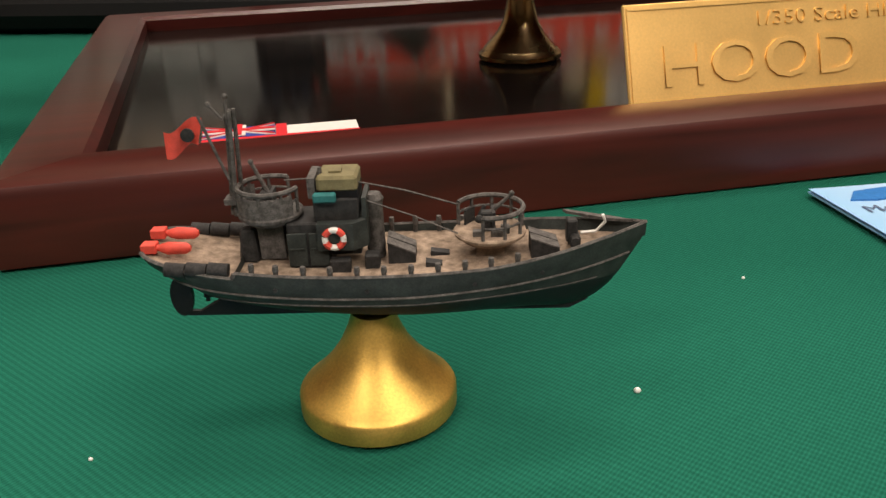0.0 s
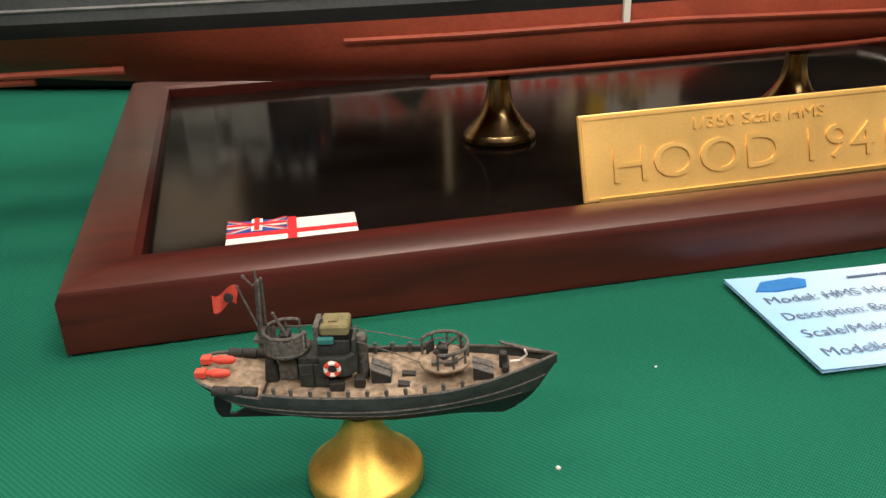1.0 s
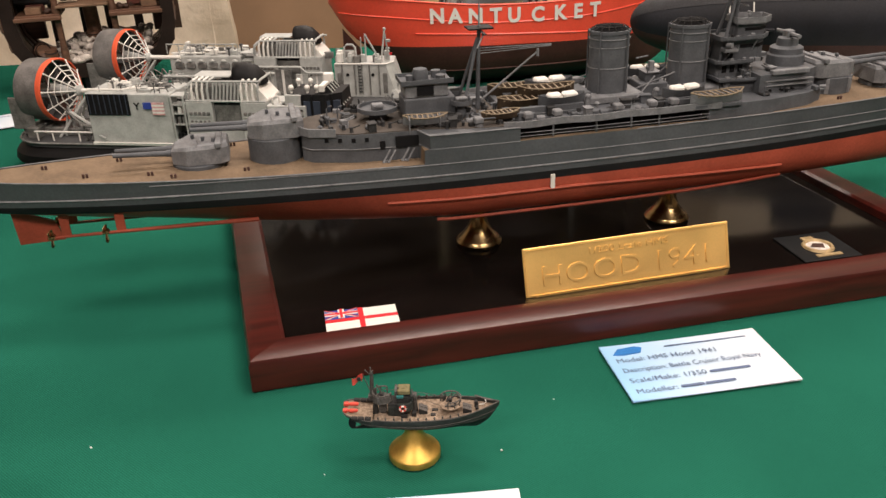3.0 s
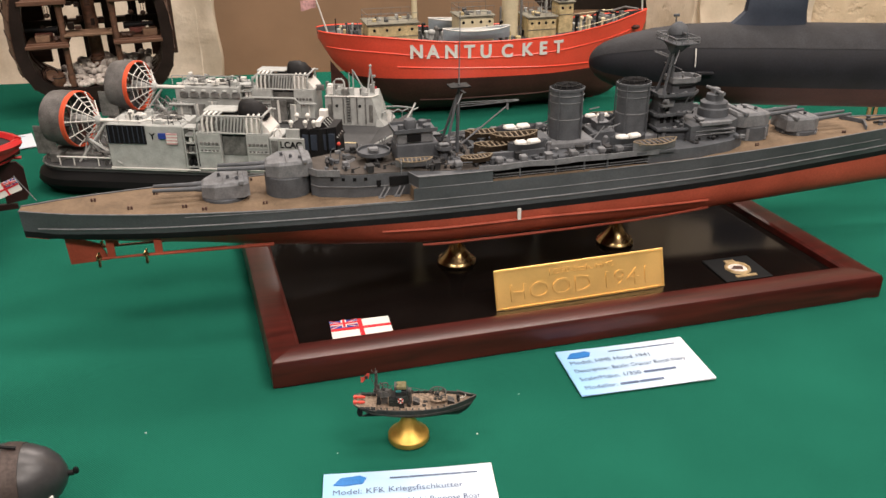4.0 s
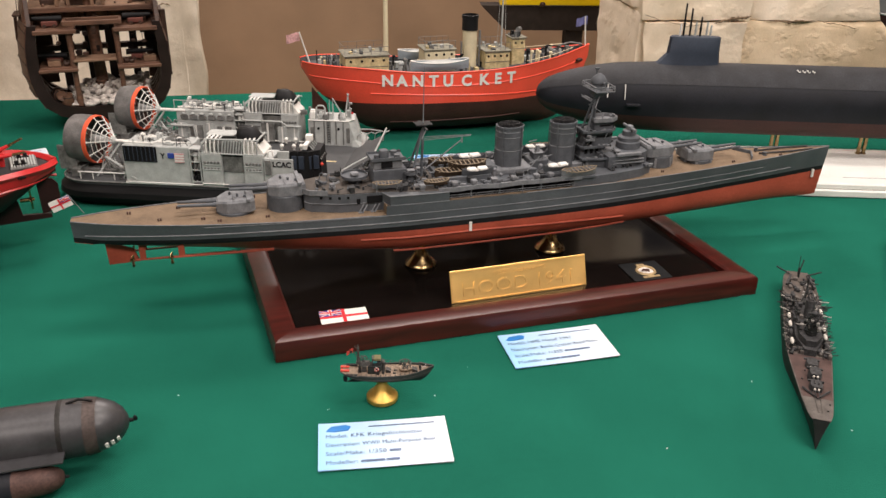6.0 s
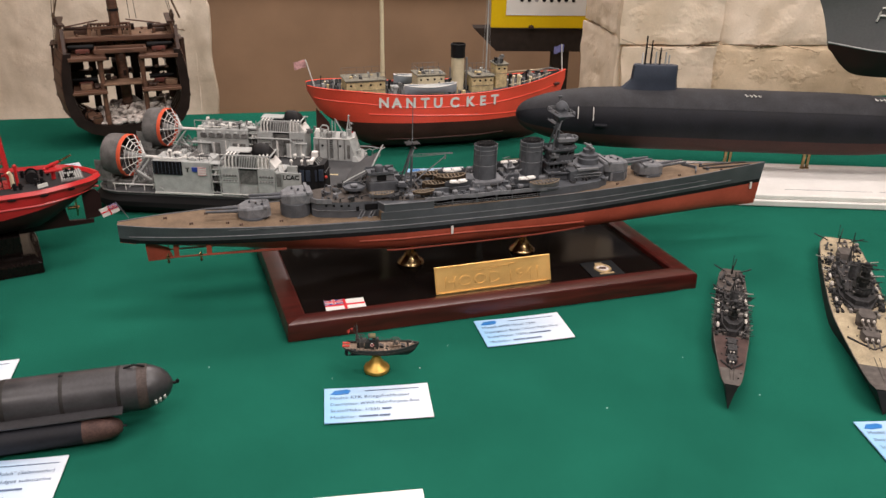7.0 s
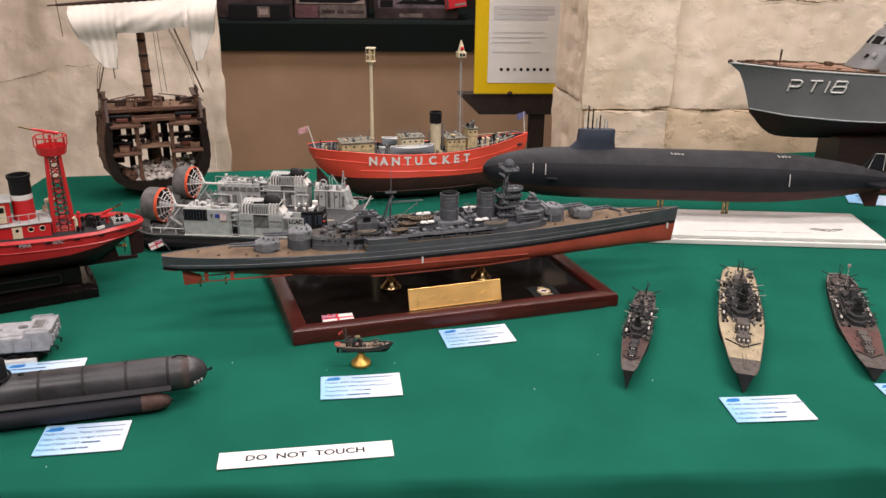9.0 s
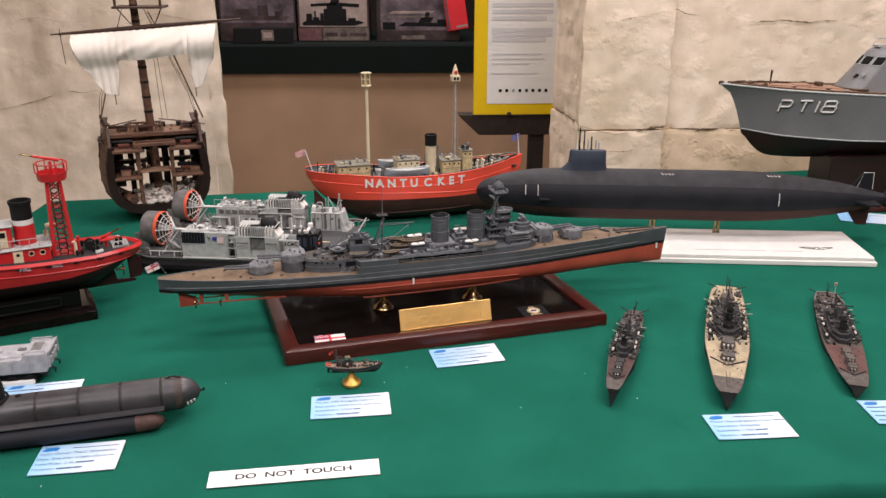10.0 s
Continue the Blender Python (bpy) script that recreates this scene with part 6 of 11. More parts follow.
part("bridge_wing", MB().rings([[(-0.0106, -0.0044, z0), (-0.0058, -0.0044, z0), (-0.0040, -0.0028, z0), (-0.0040, 0.0028, z0), (-0.0058, 0.0044, z0), (-0.0106, 0.0044, z0)] for z0 in (0.0262, 0.0300)] + [[(-0.0106, -0.0042, 0.0300), (-0.0060, -0.0042, 0.0300), (-0.0043, -0.0027, 0.0303), (-0.0043, 0.0027, 0.0303), (-0.0060, 0.0042, 0.0300), (-0.0106, 0.0042, 0.0300)]]).box(-0.0046, -0.0040, -0.0029, 0.0029, 0.030, 0.0330), M_KHULL, wh)
part("roof", MB().box(-0.0104, -0.0050, -0.0028, 0.0028, 0.0338, 0.0360, 0.0004).box(-0.0088, -0.0072, -0.0012, 0.0006, 0.0359, 0.0363), M_OLIVE, wh, "olive canvas roof")
part("roof_fitting", MB().cyl((-0.0100, -0.001, 0.0356), (-0.0100, -0.001, 0.0368), 0.0003, n=6).box(-0.0116, -0.0106, -0.0026, 0.0026, 0.0330, 0.0358), M_KGREY, wh)
part("window_band", MB().box(-0.0104, -0.0050, -0.0026, 0.0026, 0.0328, 0.0340), M_VOID, wh)
part("lamp_box", MB().box(-0.0108, -0.0078, -0.0040, -0.0028, 0.0328, 0.0340, 0.0002), M_TEAL, wh, "teal painted locker")
for x0 in (-0.0148, -0.0119):
    part("door", MB().box(x0, x0 + 0.0026, -0.0037, -0.0034, 0.0237, 0.0285, 0.0001).box(x0 + 0.0003, x0 + 0.0023, -0.0039, -0.0036, 0.0262, 0.0264), M_KHULL, wh)
part("locker", MB().box(-0.0092, -0.0064, -0.0050, -0.0034, 0.0228, 0.0250, 0.0002).box(-0.0046, -0.0026, -0.0040, -0.0020, 0.0230, 0.0252, 0.0002), M_KDARK, wh)
stack = part("funnel", MB().lathe([(0.0013, 0.0232), (0.0012, 0.0310), (0.0014, 0.0318), (0.0010, 0.0325)], 12, m=pose(-0.0033, 0.0004, 0)), M_KGREY, KFK)
bpts = [(-0.0083 + 0.00125 * math.cos(a), -0.0048, 0.0281 + 0.00125 * math.sin(a)) for a in span(0, 6.28318, 25)]
lb = part("lifebuoy", MB().tube(bpts, 0.00042, 7), M_WHITE, wh, "red and white lifebuoy")
for k in range(4):
    a0 = 0.4 + k * 1.5708
    part("red_segment", MB().tube([(-0.0083 + 0.00125 * math.cos(a), -0.0048, 0.0281 + 0.00125 * math.sin(a)) for a in span(a0, a0 + 0.78, 6)], 0.00046, 7), M_KRED, lb)


def gun_platform(x, z, r, base_z, top, reach, rail, plate):
    """A round gun platform; its rail runs between two bearings, with plating behind part of it."""
    p = part("gun_platform", MB().lathe([(r * 0.35, -0.0016), (r * 0.80, -0.0010), (r * 1.02, -0.0002), (r * 1.04, 0.0002), (r, 0.0004), (0.0002, 0.0004)], 28).box(-r * 0.4, r * 0.4, -r * 0.35, r * 0.35, base_z - z, -0.0004), M_KDECK if reach > 0 else M_KGREY, KFK, "round gun platform with a railing", m=pose(x, 0, z, 0, 0, 0))
    rim = lambda a, zz, k=0.95: (r * k * math.cos(radians(a)), r * k * math.sin(radians(a)), zz)
    part("top_rail", MB().tube([rim(a, top) for a in span(*rail, 26)], 0.00034, 6), M_KGREY, p)
    part("mid_rail", MB().tube([rim(a, top * 0.58) for a in span(*rail, 26)], 0.00018, 5), M_KGREY, p)
    for a in span(*rail, 8):
        part("rail_post", MB().cyl(rim(a, 0.0003), rim(a, top), 0.00026, n=5), M_KGREY, p)
    if plate:
        part("shield_plate", MB().rings([[rim(a, 0.0004, 0.93), rim(a, 0.0004, 1.0), rim(a, top * 0.82 + 0.0002 * math.sin(a), 1.0), rim(a, top * 0.82, 0.93)] for a in span(*plate, 22)]), M_KGREY, p, "rough dark shield plating")
    part("gun_shield", MB().rings([[rim(a, 0.0004, 0.72), rim(a, 0.0004, 0.78), rim(a, top * 0.7, 0.78), rim(a, top * 0.7, 0.72)] for a in span(rail[1] - 34, rail[1], 6)]), M_KDARK, p)
    g = part("gun", MB().cyl((0, 0, 0.0003), (0, 0, 0.0022), 0.0009, 0.0005, 8).box(-0.0012, 0.0008, -0.0007, 0.0007, 0.0016, 0.0030, 0.0002).box(0.0003, 0.0007, -0.0016, 0.0016, 0.0014, 0.0032).ball((-0.0014, -0.0006, 0.0020), 0.0007, 0.0005, 0.0006, 6).cyl((-0.0016, 0.0006, 0.0016), (-0.0006, 0.0010, 0.0034), 0.0003, n=5), M_KDARK, p)
    tip = (reach, 0, 0.0072 if reach < 0 else 0.0054)
    part("barrel", MB().cyl((-0.12 * reach, 0, 0.0022), tip, 0.00034, 0.00025, 7).ball(tip, 0.0004, 0.0004, 0.0004, 6), M_KGREY, g)
    for ax, bx, ay, by, az, bz in ((-0.0024, -0.0010, -0.0030, -0.0020, 0.0003, 0.0012), (0.0000, 0.0016, -0.0032, -0.0024, 0.0003, 0.0014), (0.0014, 0.0026, -0.0022, -0.0014, 0.0004, 0.0016)):
        part("ammo_box", MB().box(ax, bx, ay, by, az, bz, 0.0001), M_KGREY, p)
    return p


gun_platform(-0.0173, 0.0303, 0.0043, 0.0240, 0.0038, -0.0019, (60, 345), (130, 325))
gun_platform(0.0124, 0.0266, 0.0048, 0.0235, 0.0036, 0.0030, (-104, 158), None)
part("housing", MB().box(-0.0218, -0.0192, -0.0024, 0.0004, 0.0238, 0.0285, 0.0003, top=0.75), M_KDARK, KFK)
for x0, x1, y0, y1, h in ((-0.0015, 0.0022, -0.0026, 0.0016, 0.0030), (0.0042, 0.0068, -0.0006, 0.0008, 0.0007), (0.0036, 0.0058, -0.0042, -0.0026, 0.0007), (0.0178, 0.0216, -0.0036, 0.0006, 0.0026)):
    zb = k_deck((x0 + x1) / 2)
    hb = part("hatch", MB().rings([[(x0, y, zb - 0.0002), (x1, y, zb - 0.0002), (x1, y, zb + h * 0.45), (x0, y, zb + h)] for y in (y0, y1)]), M_KDARK, KFK, "sloping dark skylight")
    if h > 0.001:
        part("lid", MB().rings([[(x0 - 0.0001, y, zb + h), (x1, y, zb + h * 0.45), (x1, y, zb + h * 0.45 + 0.0002), (x0 - 0.0001, y, zb + h + 0.0002)] for y in (y0 - 0.0001, (y0 + y1) / 2 - 0.0002)]).rings([[(x0 - 0.0001, y, zb + h), (x1, y, zb + h * 0.45), (x1, y, zb + h * 0.45 + 0.0002), (x0 - 0.0001, y, zb + h + 0.0002)] for y in ((y0 + y1) / 2 + 0.0002, y1 + 0.0001)]), M_KGREY, hb)
part("windlass", MB().box(0.0232, 0.0246, -0.0022, 0.0022, 0.0246, 0.0262, 0.0002).cyl((0.0238, -0.0030, 0.0258), (0.0238, 0.0030, 0.0258), 0.0006, n=8).box(0.0228, 0.0243, -0.0012, 0.0004, 0.0250, 0.0282, 0.0002), M_KDARK, KFK)
part("anchor_chain", MB().tube([(0.0248, -0.0005, 0.0262), (0.0268, -0.0006, 0.0264), (0.0280, -0.0009, 0.0278), (0.0276, -0.0012, 0.0290)], 0.00022, 5), M_WHITE, KFK, "pale chain")
part("foredeck", MB().prism([(0.0230, 0.0050), (0.0285, 0.0022), (0.0320, 0.0002), (0.0285, 0.0010), (0.0235, 0.0040)], 0.0272, 0.0276), M_KGREY, KFK)
# mast with flag
km = part("mast", MB().cyl((-0.0225, 0.0006, 0.0300), (-0.0216, 0.0006, 0.0445), 0.00042, 0.00032, 7).cyl((-0.0219, -0.0002, 0.0300), (-0.0211, -0.0002, 0.0445), 0.00038, 0.0003, 7).cyl((-0.0212, 0.0010, 0.0300), (-0.0208, 0.0010, 0.0445), 0.00032, 0.0003, 7), M_KGREY, KFK, "lattice mast with an ensign")
part("yard", MB().tube([(-0.0210, 0, 0.0446), (-0.0222, 0, 0.0434), (-0.0236, -0.0002, 0.0452)], 0.00022, 5).ball((-0.0237, -0.0002, 0.0454), 0.0004, 0.0004, 0.0004, 6), M_KGREY, km)
part("mast_lamp", MB().cyl((-0.0216, 0, 0.0430), (-0.0215, 0.0004, 0.0462), 0.00025, n=5).ball((-0.0215, 0.0004, 0.0463), 0.0004, 0.0004, 0.00035, 6), M_KGREY, km)
part("mast_step", MB().box(-0.0232, -0.0206, -0.001, 0.0012, 0.0318, 0.0326), M_KGREY, km)
part("gaff", MB().cyl((-0.0222, -0.0004, 0.0352), (-0.0250, -0.0008, 0.0440), 0.00022, n=5), M_KGREY, km)
fl = [[(-0.0247 - 0.0050 * u - 0.0008 * (1 - v) * (1 - u), -0.0008 + 0.0006 * math.sin(u * 5 + v), 0.0402 + 0.0035 * v - 0.0014 * u + 0.0005 * math.sin(u * 6)) for v in span(0, 1, 4)] for u in span(0, 1, 12)]
flag = part("ensign", MB().sheet(fl), M_KRED, km, "small red ensign with a dark mark")
part("mark", MB().cyl((-0.0266, -0.0014, 0.0417), (-0.0266, -0.0010, 0.0417), 0.0009, n=14), M_KDARK, flag)
# smoke floats and depth-charge racks on the stern
for y, z in ((-0.0030, 0.0262), (0.0012, 0.0266)):
    r = part("smoke_float", MB().lathe([(0.0004, 0), (0.0008, 0.0006), (0.0009, 0.0030), (0.0006, 0.0040), (0.00045, 0.0042), (0.00045, 0.0056)], 10, m=pose(-0.0280, y, z + 0.0004, 0, -88, 0)), M_KRED, KFK, "bright red float with fins")
    part("fin", MB().box(-0.0345, -0.0325, y - 0.0009, y + 0.0009, z, z + 0.0013, 0.0001), M_KRED, r)
for row_y, z in ((-0.0066, 0.0252), (0.0064, 0.0256)):
    for k in range(3):
        part("depth_charge", MB().cyl((-0.0306 + 0.0029 * k, row_y - 0.0002 * k, z), (-0.0280 + 0.0029 * k, row_y - 0.0002 * k, z - 0.0003), 0.0010, n=12), M_KDARK, KFK)
# rigging
part("rigging", MB().tube([(-0.0050, -0.001, 0.0346), (0.0010, -0.0008, 0.0332), (0.0080, 0.0012, 0.0302)], 0.00013, 4).tube([(-0.0045, -0.002, 0.0325), (0.002, -0.002, 0.0300), (0.0080, -0.002, 0.0272)], 0.00011, 4).tube([(-0.0105, 0, 0.0350), (-0.0150, 0, 0.0348)], 0.00012, 4), M_KGREY, KFK, "pale rigging lines")

stand = thing("gold_stand", pose(-0.0073, 0.1098, 0.0003), "turned gold cone stand under a tiny cutter", "stand")
part("cone", MB().lathe([(0.0113, 0), (0.0117, 0.0003), (0.0117, 0.0030), (0.0114, 0.0035), (0.0108, 0.0040), (0.0090, 0.0057), (0.0069, 0.0080), (0.0051, 0.0106), (0.0038, 0.0134), (0.0031, 0.0156)], 48), M_GOLD, stand, "metallic gold cone")
part("peg", MB().cyl((0, 0, 0.0150), (0, 0, 0.0166), 0.0018, n=16), M_KBLACK, stand)


# ---- hovercraft landing craft model ----
LC = thing("hovercraft_model", pose(-0.2100, 0.5800, 0.0, 0, 0, -8.1) @ Matrix.Scale(1.052, 4), "grey landing hovercraft model with two ducted fans on a black skirt", "hovercraft model")


def rounded(x0, x1, y0, y1, r, n=5):
    pts = []
    for cx, cy, a0 in ((x1 - r, y1 - r, 0), (x0 + r, y1 - r, 90), (x0 + r, y0 + r, 180), (x1 - r, y0 + r, 270)):
        pts += [(cx + r * math.cos(radians(a0 + 90 * k / n)), cy + r * math.sin(radians(a0 + 90 * k / n))) for k in range(n + 1)]
    return pts


sk = []
for z, o in ((0.0, -0.010), (0.003, -0.003), (0.010, 0.001), (0.016, 0.0), (0.021, -0.005), (0.024, -0.012)):
    sk.append([(x, y, z) for x, y in rounded(-0.162 - o, 0.178 + o, -0.1 - o, 0.1 + o, 0.045)])
part("skirt", MB().rings(sk), M_RUBBER, LC, "inflated black rubber skirt")
part("hull_deck", MB().rings([[(x, y, z) for x, y in rounded(-0.154, 0.172, -0.093, 0.093, 0.035)] for z in (0.0225, 0.0265)]), M_LCDECK, LC, "dark grey vehicle deck")
part("deck_rim", MB().tube([(x, y, 0.0262) for x, y in rounded(-0.155, 0.173, -0.094, 0.094, 0.035)] + [(0.173, 0.059, 0.0262)], 0.0010, 5), M_LCDARK, LC)


def lc_side(s):
    """One side structure: machinery house, engine cage, cabin; s = -1 or +1."""
    y0, y1 = min(s * 0.094, s * 0.058), max(s * 0.094, s * 0.058)
    yo = s * 0.0945
    zh = 0.0690 if s < 0 else 0.0645
    house = part("side_house", MB().box(-0.0720, 0.0005, y0, y1, 0.0265, zh, 0.0010), M_LCGREY, LC, "grey machinery house along the deck edge")
    part("intake_panel", MB().box(-0.0705, -0.0345, yo - 0.0006, yo + 0.0006, 0.0515, zh - 0.0006), M_VOID, house, "black louvred intake")
    for k in range(8):
        part("louvre", MB().box(-0.0690 + 0.0046 * k, -0.0683 + 0.0046 * k, yo - 0.0011, yo + 0.0011, 0.0520, zh - 0.001), M_SUB_SAIL, house)
    part("sill", MB().box(-0.0720, 0.0005, yo - 0.0008, yo + 0.0008, 0.0265, 0.0285), M_WHITE, house)
    if s < 0:
        letters("Y", 0.0085, house, M_VOID, pose(-0.0275, yo - 0.0012, 0.0588, 90), "lettering", bold=0.0002)
        part("flag_canton", MB().box(-0.0220, -0.0150, yo - 0.0014, yo, 0.0570, 0.0622), M_FLAG_BLUE, house, "flag decal")
        for k in range(7):
            part("flag_stripe", MB().box(-0.0148, -0.0048, yo - 0.0012, yo, 0.0522 + 0.00142 * k, 0.0522 + 0.00142 * (k + 1)), M_PINKFLAG if k % 2 == 0 else M_WHITE, house)
    # gear on the house roof
    rnd = random.Random(7 + s)
    for k in range(18):
        gx, gy = rnd.uniform(-0.070, -0.008), rnd.uniform(y0 + 0.003, y1 - 0.010)
        lx, ly, lz = rnd.uniform(0.004, 0.012), rnd.uniform(0.003, 0.008), rnd.uniform(0.0015, 0.0052)
        part("roof_gear", MB().box(gx, gx + lx, gy, gy + ly, zh - 0.0004, zh + lz, 0.0004).box(gx + lx * 0.2, gx + lx * 0.7, gy + ly * 0.2, gy + ly * 0.7, zh + lz, zh + lz + 0.0010), (M_LCGREY, M_LCDARK, M_WHITE)[k % 3], house)
    for k in range(26):
        gx, gy = rnd.uniform(-0.071, -0.003), rnd.uniform(y0 + 0.002, y1 - 0.004)
        q, lz = rnd.uniform(0.0006, 0.0016), rnd.uniform(0.002, 0.0075)
        part("roof_fitting", MB().cyl((gx, gy, zh - 0.0003), (gx, gy, zh + lz), q * 0.6, n=6).box(gx - q, gx + q, gy - q, gy + q, zh + lz, zh + lz + q, 0.0002) if k % 2 else MB().tube([(gx, gy, zh), (gx, gy, zh + lz * 0.6), (gx + 0.006, gy, zh + lz * 0.6), (gx + 0.006, gy + 0.003, zh)], 0.0005, 5), (M_LCDARK, M_LCGREY, M_LCDECK)[k % 3], house)
    part("roof_pipe", MB().tube([(-0.070, y0 + 0.003, zh + 0.0024), (-0.040, y0 + 0.003, zh + 0.0024), (-0.036, y0 + 0.008, zh + 0.0024), (-0.006, y0 + 0.008, zh + 0.0024)], 0.0009, 6), M_WHITE, house)
    # open bay with a rack between the house and the engine module
    part("bay_back", MB().box(0.0005, 0.0125, y0 + 0.012, y1 - 0.004, 0.0265, 0.0620), M_LCDARK, house)
    for xx in (0.0012, 0.0115):
        part("bay_post", MB().box(xx, xx + 0.0010, yo - 0.0006, yo + 0.0006, 0.0265, 0.0675), M_LCGREY, house)
    for zz in (0.030, 0.0435, 0.0525, 0.0595, 0.0668):
        part("rack_shelf", MB().box(0.001, 0.0125, y0 + 0.0003, y0 + 0.012, zz, zz + 0.0009), M_LCGREY, house)
    for k in range(7):
        xx, zz = 0.002 + 0.0014 * k, (0.0309, 0.0444, 0.0534)[k % 3]
        part("rack_gear", MB().box(xx, xx + 0.0030, y0 + 0.002, y0 + 0.009, zz, zz + 0.0055, 0.0005), (M_BLACK, M_LCDARK, M_WHITE)[k % 3], house)
    # engine module with three bays
    ye = y0 + 0.0006
    eng = part("engine_module", MB().box(0.0130, 0.0350, y0, y1, 0.0265, 0.0628, 0.0006).box(0.0585, 0.0795, y0, y1, 0.0265, 0.0628, 0.0006).box(0.0345, 0.0590, y0 + 0.005, y1 - 0.002, 0.0265, 0.0628), M_LCGREY, LC, "grey engine module with ribbed cage and black cowl")
    part("screen", MB().box(0.0352, 0.0583, y0 + 0.0040, y0 + 0.0052, 0.0420, 0.0600, 0.0004), M_LCDARK, eng, "dark mesh screen")
    for k in range(2):
        part("hatch", MB().box(0.0358 + 0.0116 * k, 0.0462 + 0.0116 * k, y0 + 0.0030, y0 + 0.0045, 0.0604, 0.0622), M_VOID, eng)
    for xa, xb in ((0.0150, 0.0335), (0.0602, 0.0785)):
        for zz in (0.0455, 0.0505):
            part("ledge", MB().box(xa, xb, ye - 0.0014, ye, zz, zz + 0.0007), M_LCGREY, eng)
        for k in range(5):
            xx = xa + 0.0006 + (xb - xa - 0.004) * k / 4
            part("bracket", MB().box(xx, xx + 0.0026, ye - 0.0016, ye, 0.0522, 0.0548, 0.0004), M_LCDARK, eng)
            part("bracket", MB().box(xx, xx + 0.0022, ye - 0.0013, ye, 0.0462, 0.0480, 0.0004), M_LCDARK, eng)
    part("step_rail", MB().tube([(0.013, y0 - 0.0012, 0.0300), (0.086, y0 - 0.0012, 0.0300)], 0.0007, 5).tube([(-0.068, y0 - 0.0012, 0.0283), (0.013, y0 - 0.0012, 0.0283)], 0.0008, 5), M_WHITE, eng)
    # cage
    zt = 0.0790
    part("engine_block", MB().box(0.0345, 0.0585, y0 + 0.004, y1 - 0.004, 0.0625, 0.0755, 0.0010).box(0.018, 0.070, y0 + 0.008, y1 - 0.006, 0.0625, 0.0740, 0.001), M_LCDARK, eng)
    for k in range(8):
        xx = 0.0352 + 0.0030 * k
        part("cooling_slat", MB().box(-0.0007, 0.0007, -0.0006, 0.0006, 0.0, 0.0145, m=pose(xx, y0 + 0.0032, 0.0635, 0, 10, 0)), M_LCGREY, eng)
    ribs = [0.0150 + 0.0044 * k for k in range(5)] + [0.0600 + 0.0046 * k for k in range(4)]
    for k, xx in enumerate(ribs):
        b = 0.004 if k == 0 else 0.0
        part("cage_rib", MB().tube([(xx, y0 + 0.0012, 0.0625), (xx, y0 + 0.0012, 0.0728), (xx + 0.0006 + b, y0 + 0.0032, zt - 0.0015), (xx + 0.001 + b, y0 + 0.007, zt), (xx + 0.001 + b, y1 - 0.006, zt), (xx, y1 - 0.0012, 0.0728), (xx, y1 - 0.0012, 0.0625)], 0.0010, 6), M_WHITE if k % 4 else M_LCGREY, eng)
    part("cage_rail", MB().tube([(0.0135, y0 + 0.0010, 0.0634), (0.0795, y0 + 0.0010, 0.0634)], 0.0010, 5).tube([(0.0138, y0 + 0.0012, 0.066), (0.0150, y0 + 0.0018, 0.0745), (0.0195, y0 + 0.0035, zt - 0.0008), (0.0760, y0 + 0.0035, zt - 0.0004)], 0.0011, 5).tube([(0.018, y1 - 0.004, zt - 0.001), (0.078, y1 - 0.004, zt - 0.001)], 0.0010, 5), M_LCGREY, eng)
    part("top_plate", MB().box(0.0160, 0.0470, y0 + 0.014, y1 - 0.004, zt - 0.0004, zt + 0.0010, 0.0004), M_LCGREY, eng)
    yc = (y0 + y1) / 2
    part("exhaust_trunk", MB().rings([[(x, yc + w, z) for w, z in ((-0.0130, z0), (-0.0130, z1), (0.0130, z1), (0.0130, z0))] for x, z0, z1 in ((0.0560, 0.0625, 0.0765), (0.0700, 0.0625, 0.0760), (0.0800, 0.0625, 0.0640))]), M_WHITE, eng, "pale sloping exhaust trunk")
    cw = []
    for x, w, h, zb in ((0.0508, 0.0088, 0.0095, 0.0790), (0.0516, 0.0102, 0.0118, 0.0775), (0.0560, 0.0108, 0.0138, 0.0760), (0.0620, 0.0112, 0.0152, 0.0748), (0.0680, 0.0108, 0.0138, 0.0742), (0.0730, 0.0090, 0.0090, 0.0740), (0.0755, 0.0050, 0.0035, 0.0738)):
        cw.append([(x, yc + w * math.cos(radians(t)), zb + h * max(0.0, math.sin(radians(t))) ** 0.8) for t in span(0, 180, 13)])
    cowl = part("cowl", MB().rings(cw), M_BLACK, eng, "black helmet-shaped exhaust cowl", smooth=60)
    part("cowl_mouth", MB().rings([[(0.0504, yc + 0.0078 * math.cos(radians(t)), 0.0795 + 0.0082 * math.sin(radians(t))) for t in span(0, 180, 11)], [(0.0507, yc + 0.0078 * math.cos(radians(t)), 0.0795 + 0.0082 * math.sin(radians(t))) for t in span(0, 180, 11)]]), M_VOID, cowl)
    # forward cabin
    if s < 0:
        part("end_locker", MB().box(0.0800, 0.0900, y0, y1 - 0.006, 0.0265, 0.0605, 0.0006).box(0.0815, 0.0880, y0 - 0.0006, y0 + 0.001, 0.0420, 0.0590), M_LCGREY, LC, "grey locker with a recessed panel")
        part("locker_panel", MB().box(0.0818, 0.0877, y0 - 0.0010, y0, 0.0425, 0.0585), M_LCDARK, LC)
        part("mooring_bitt", MB().tube([(0.084, y0 + 0.004, 0.0605), (0.084, y0 + 0.004, 0.0660), (0.0855, y0 + 0.006, 0.0672), (0.088, y0 + 0.008, 0.0655), (0.0885, y0 + 0.008, 0.0605)], 0.0010, 6), M_WHITE, LC)
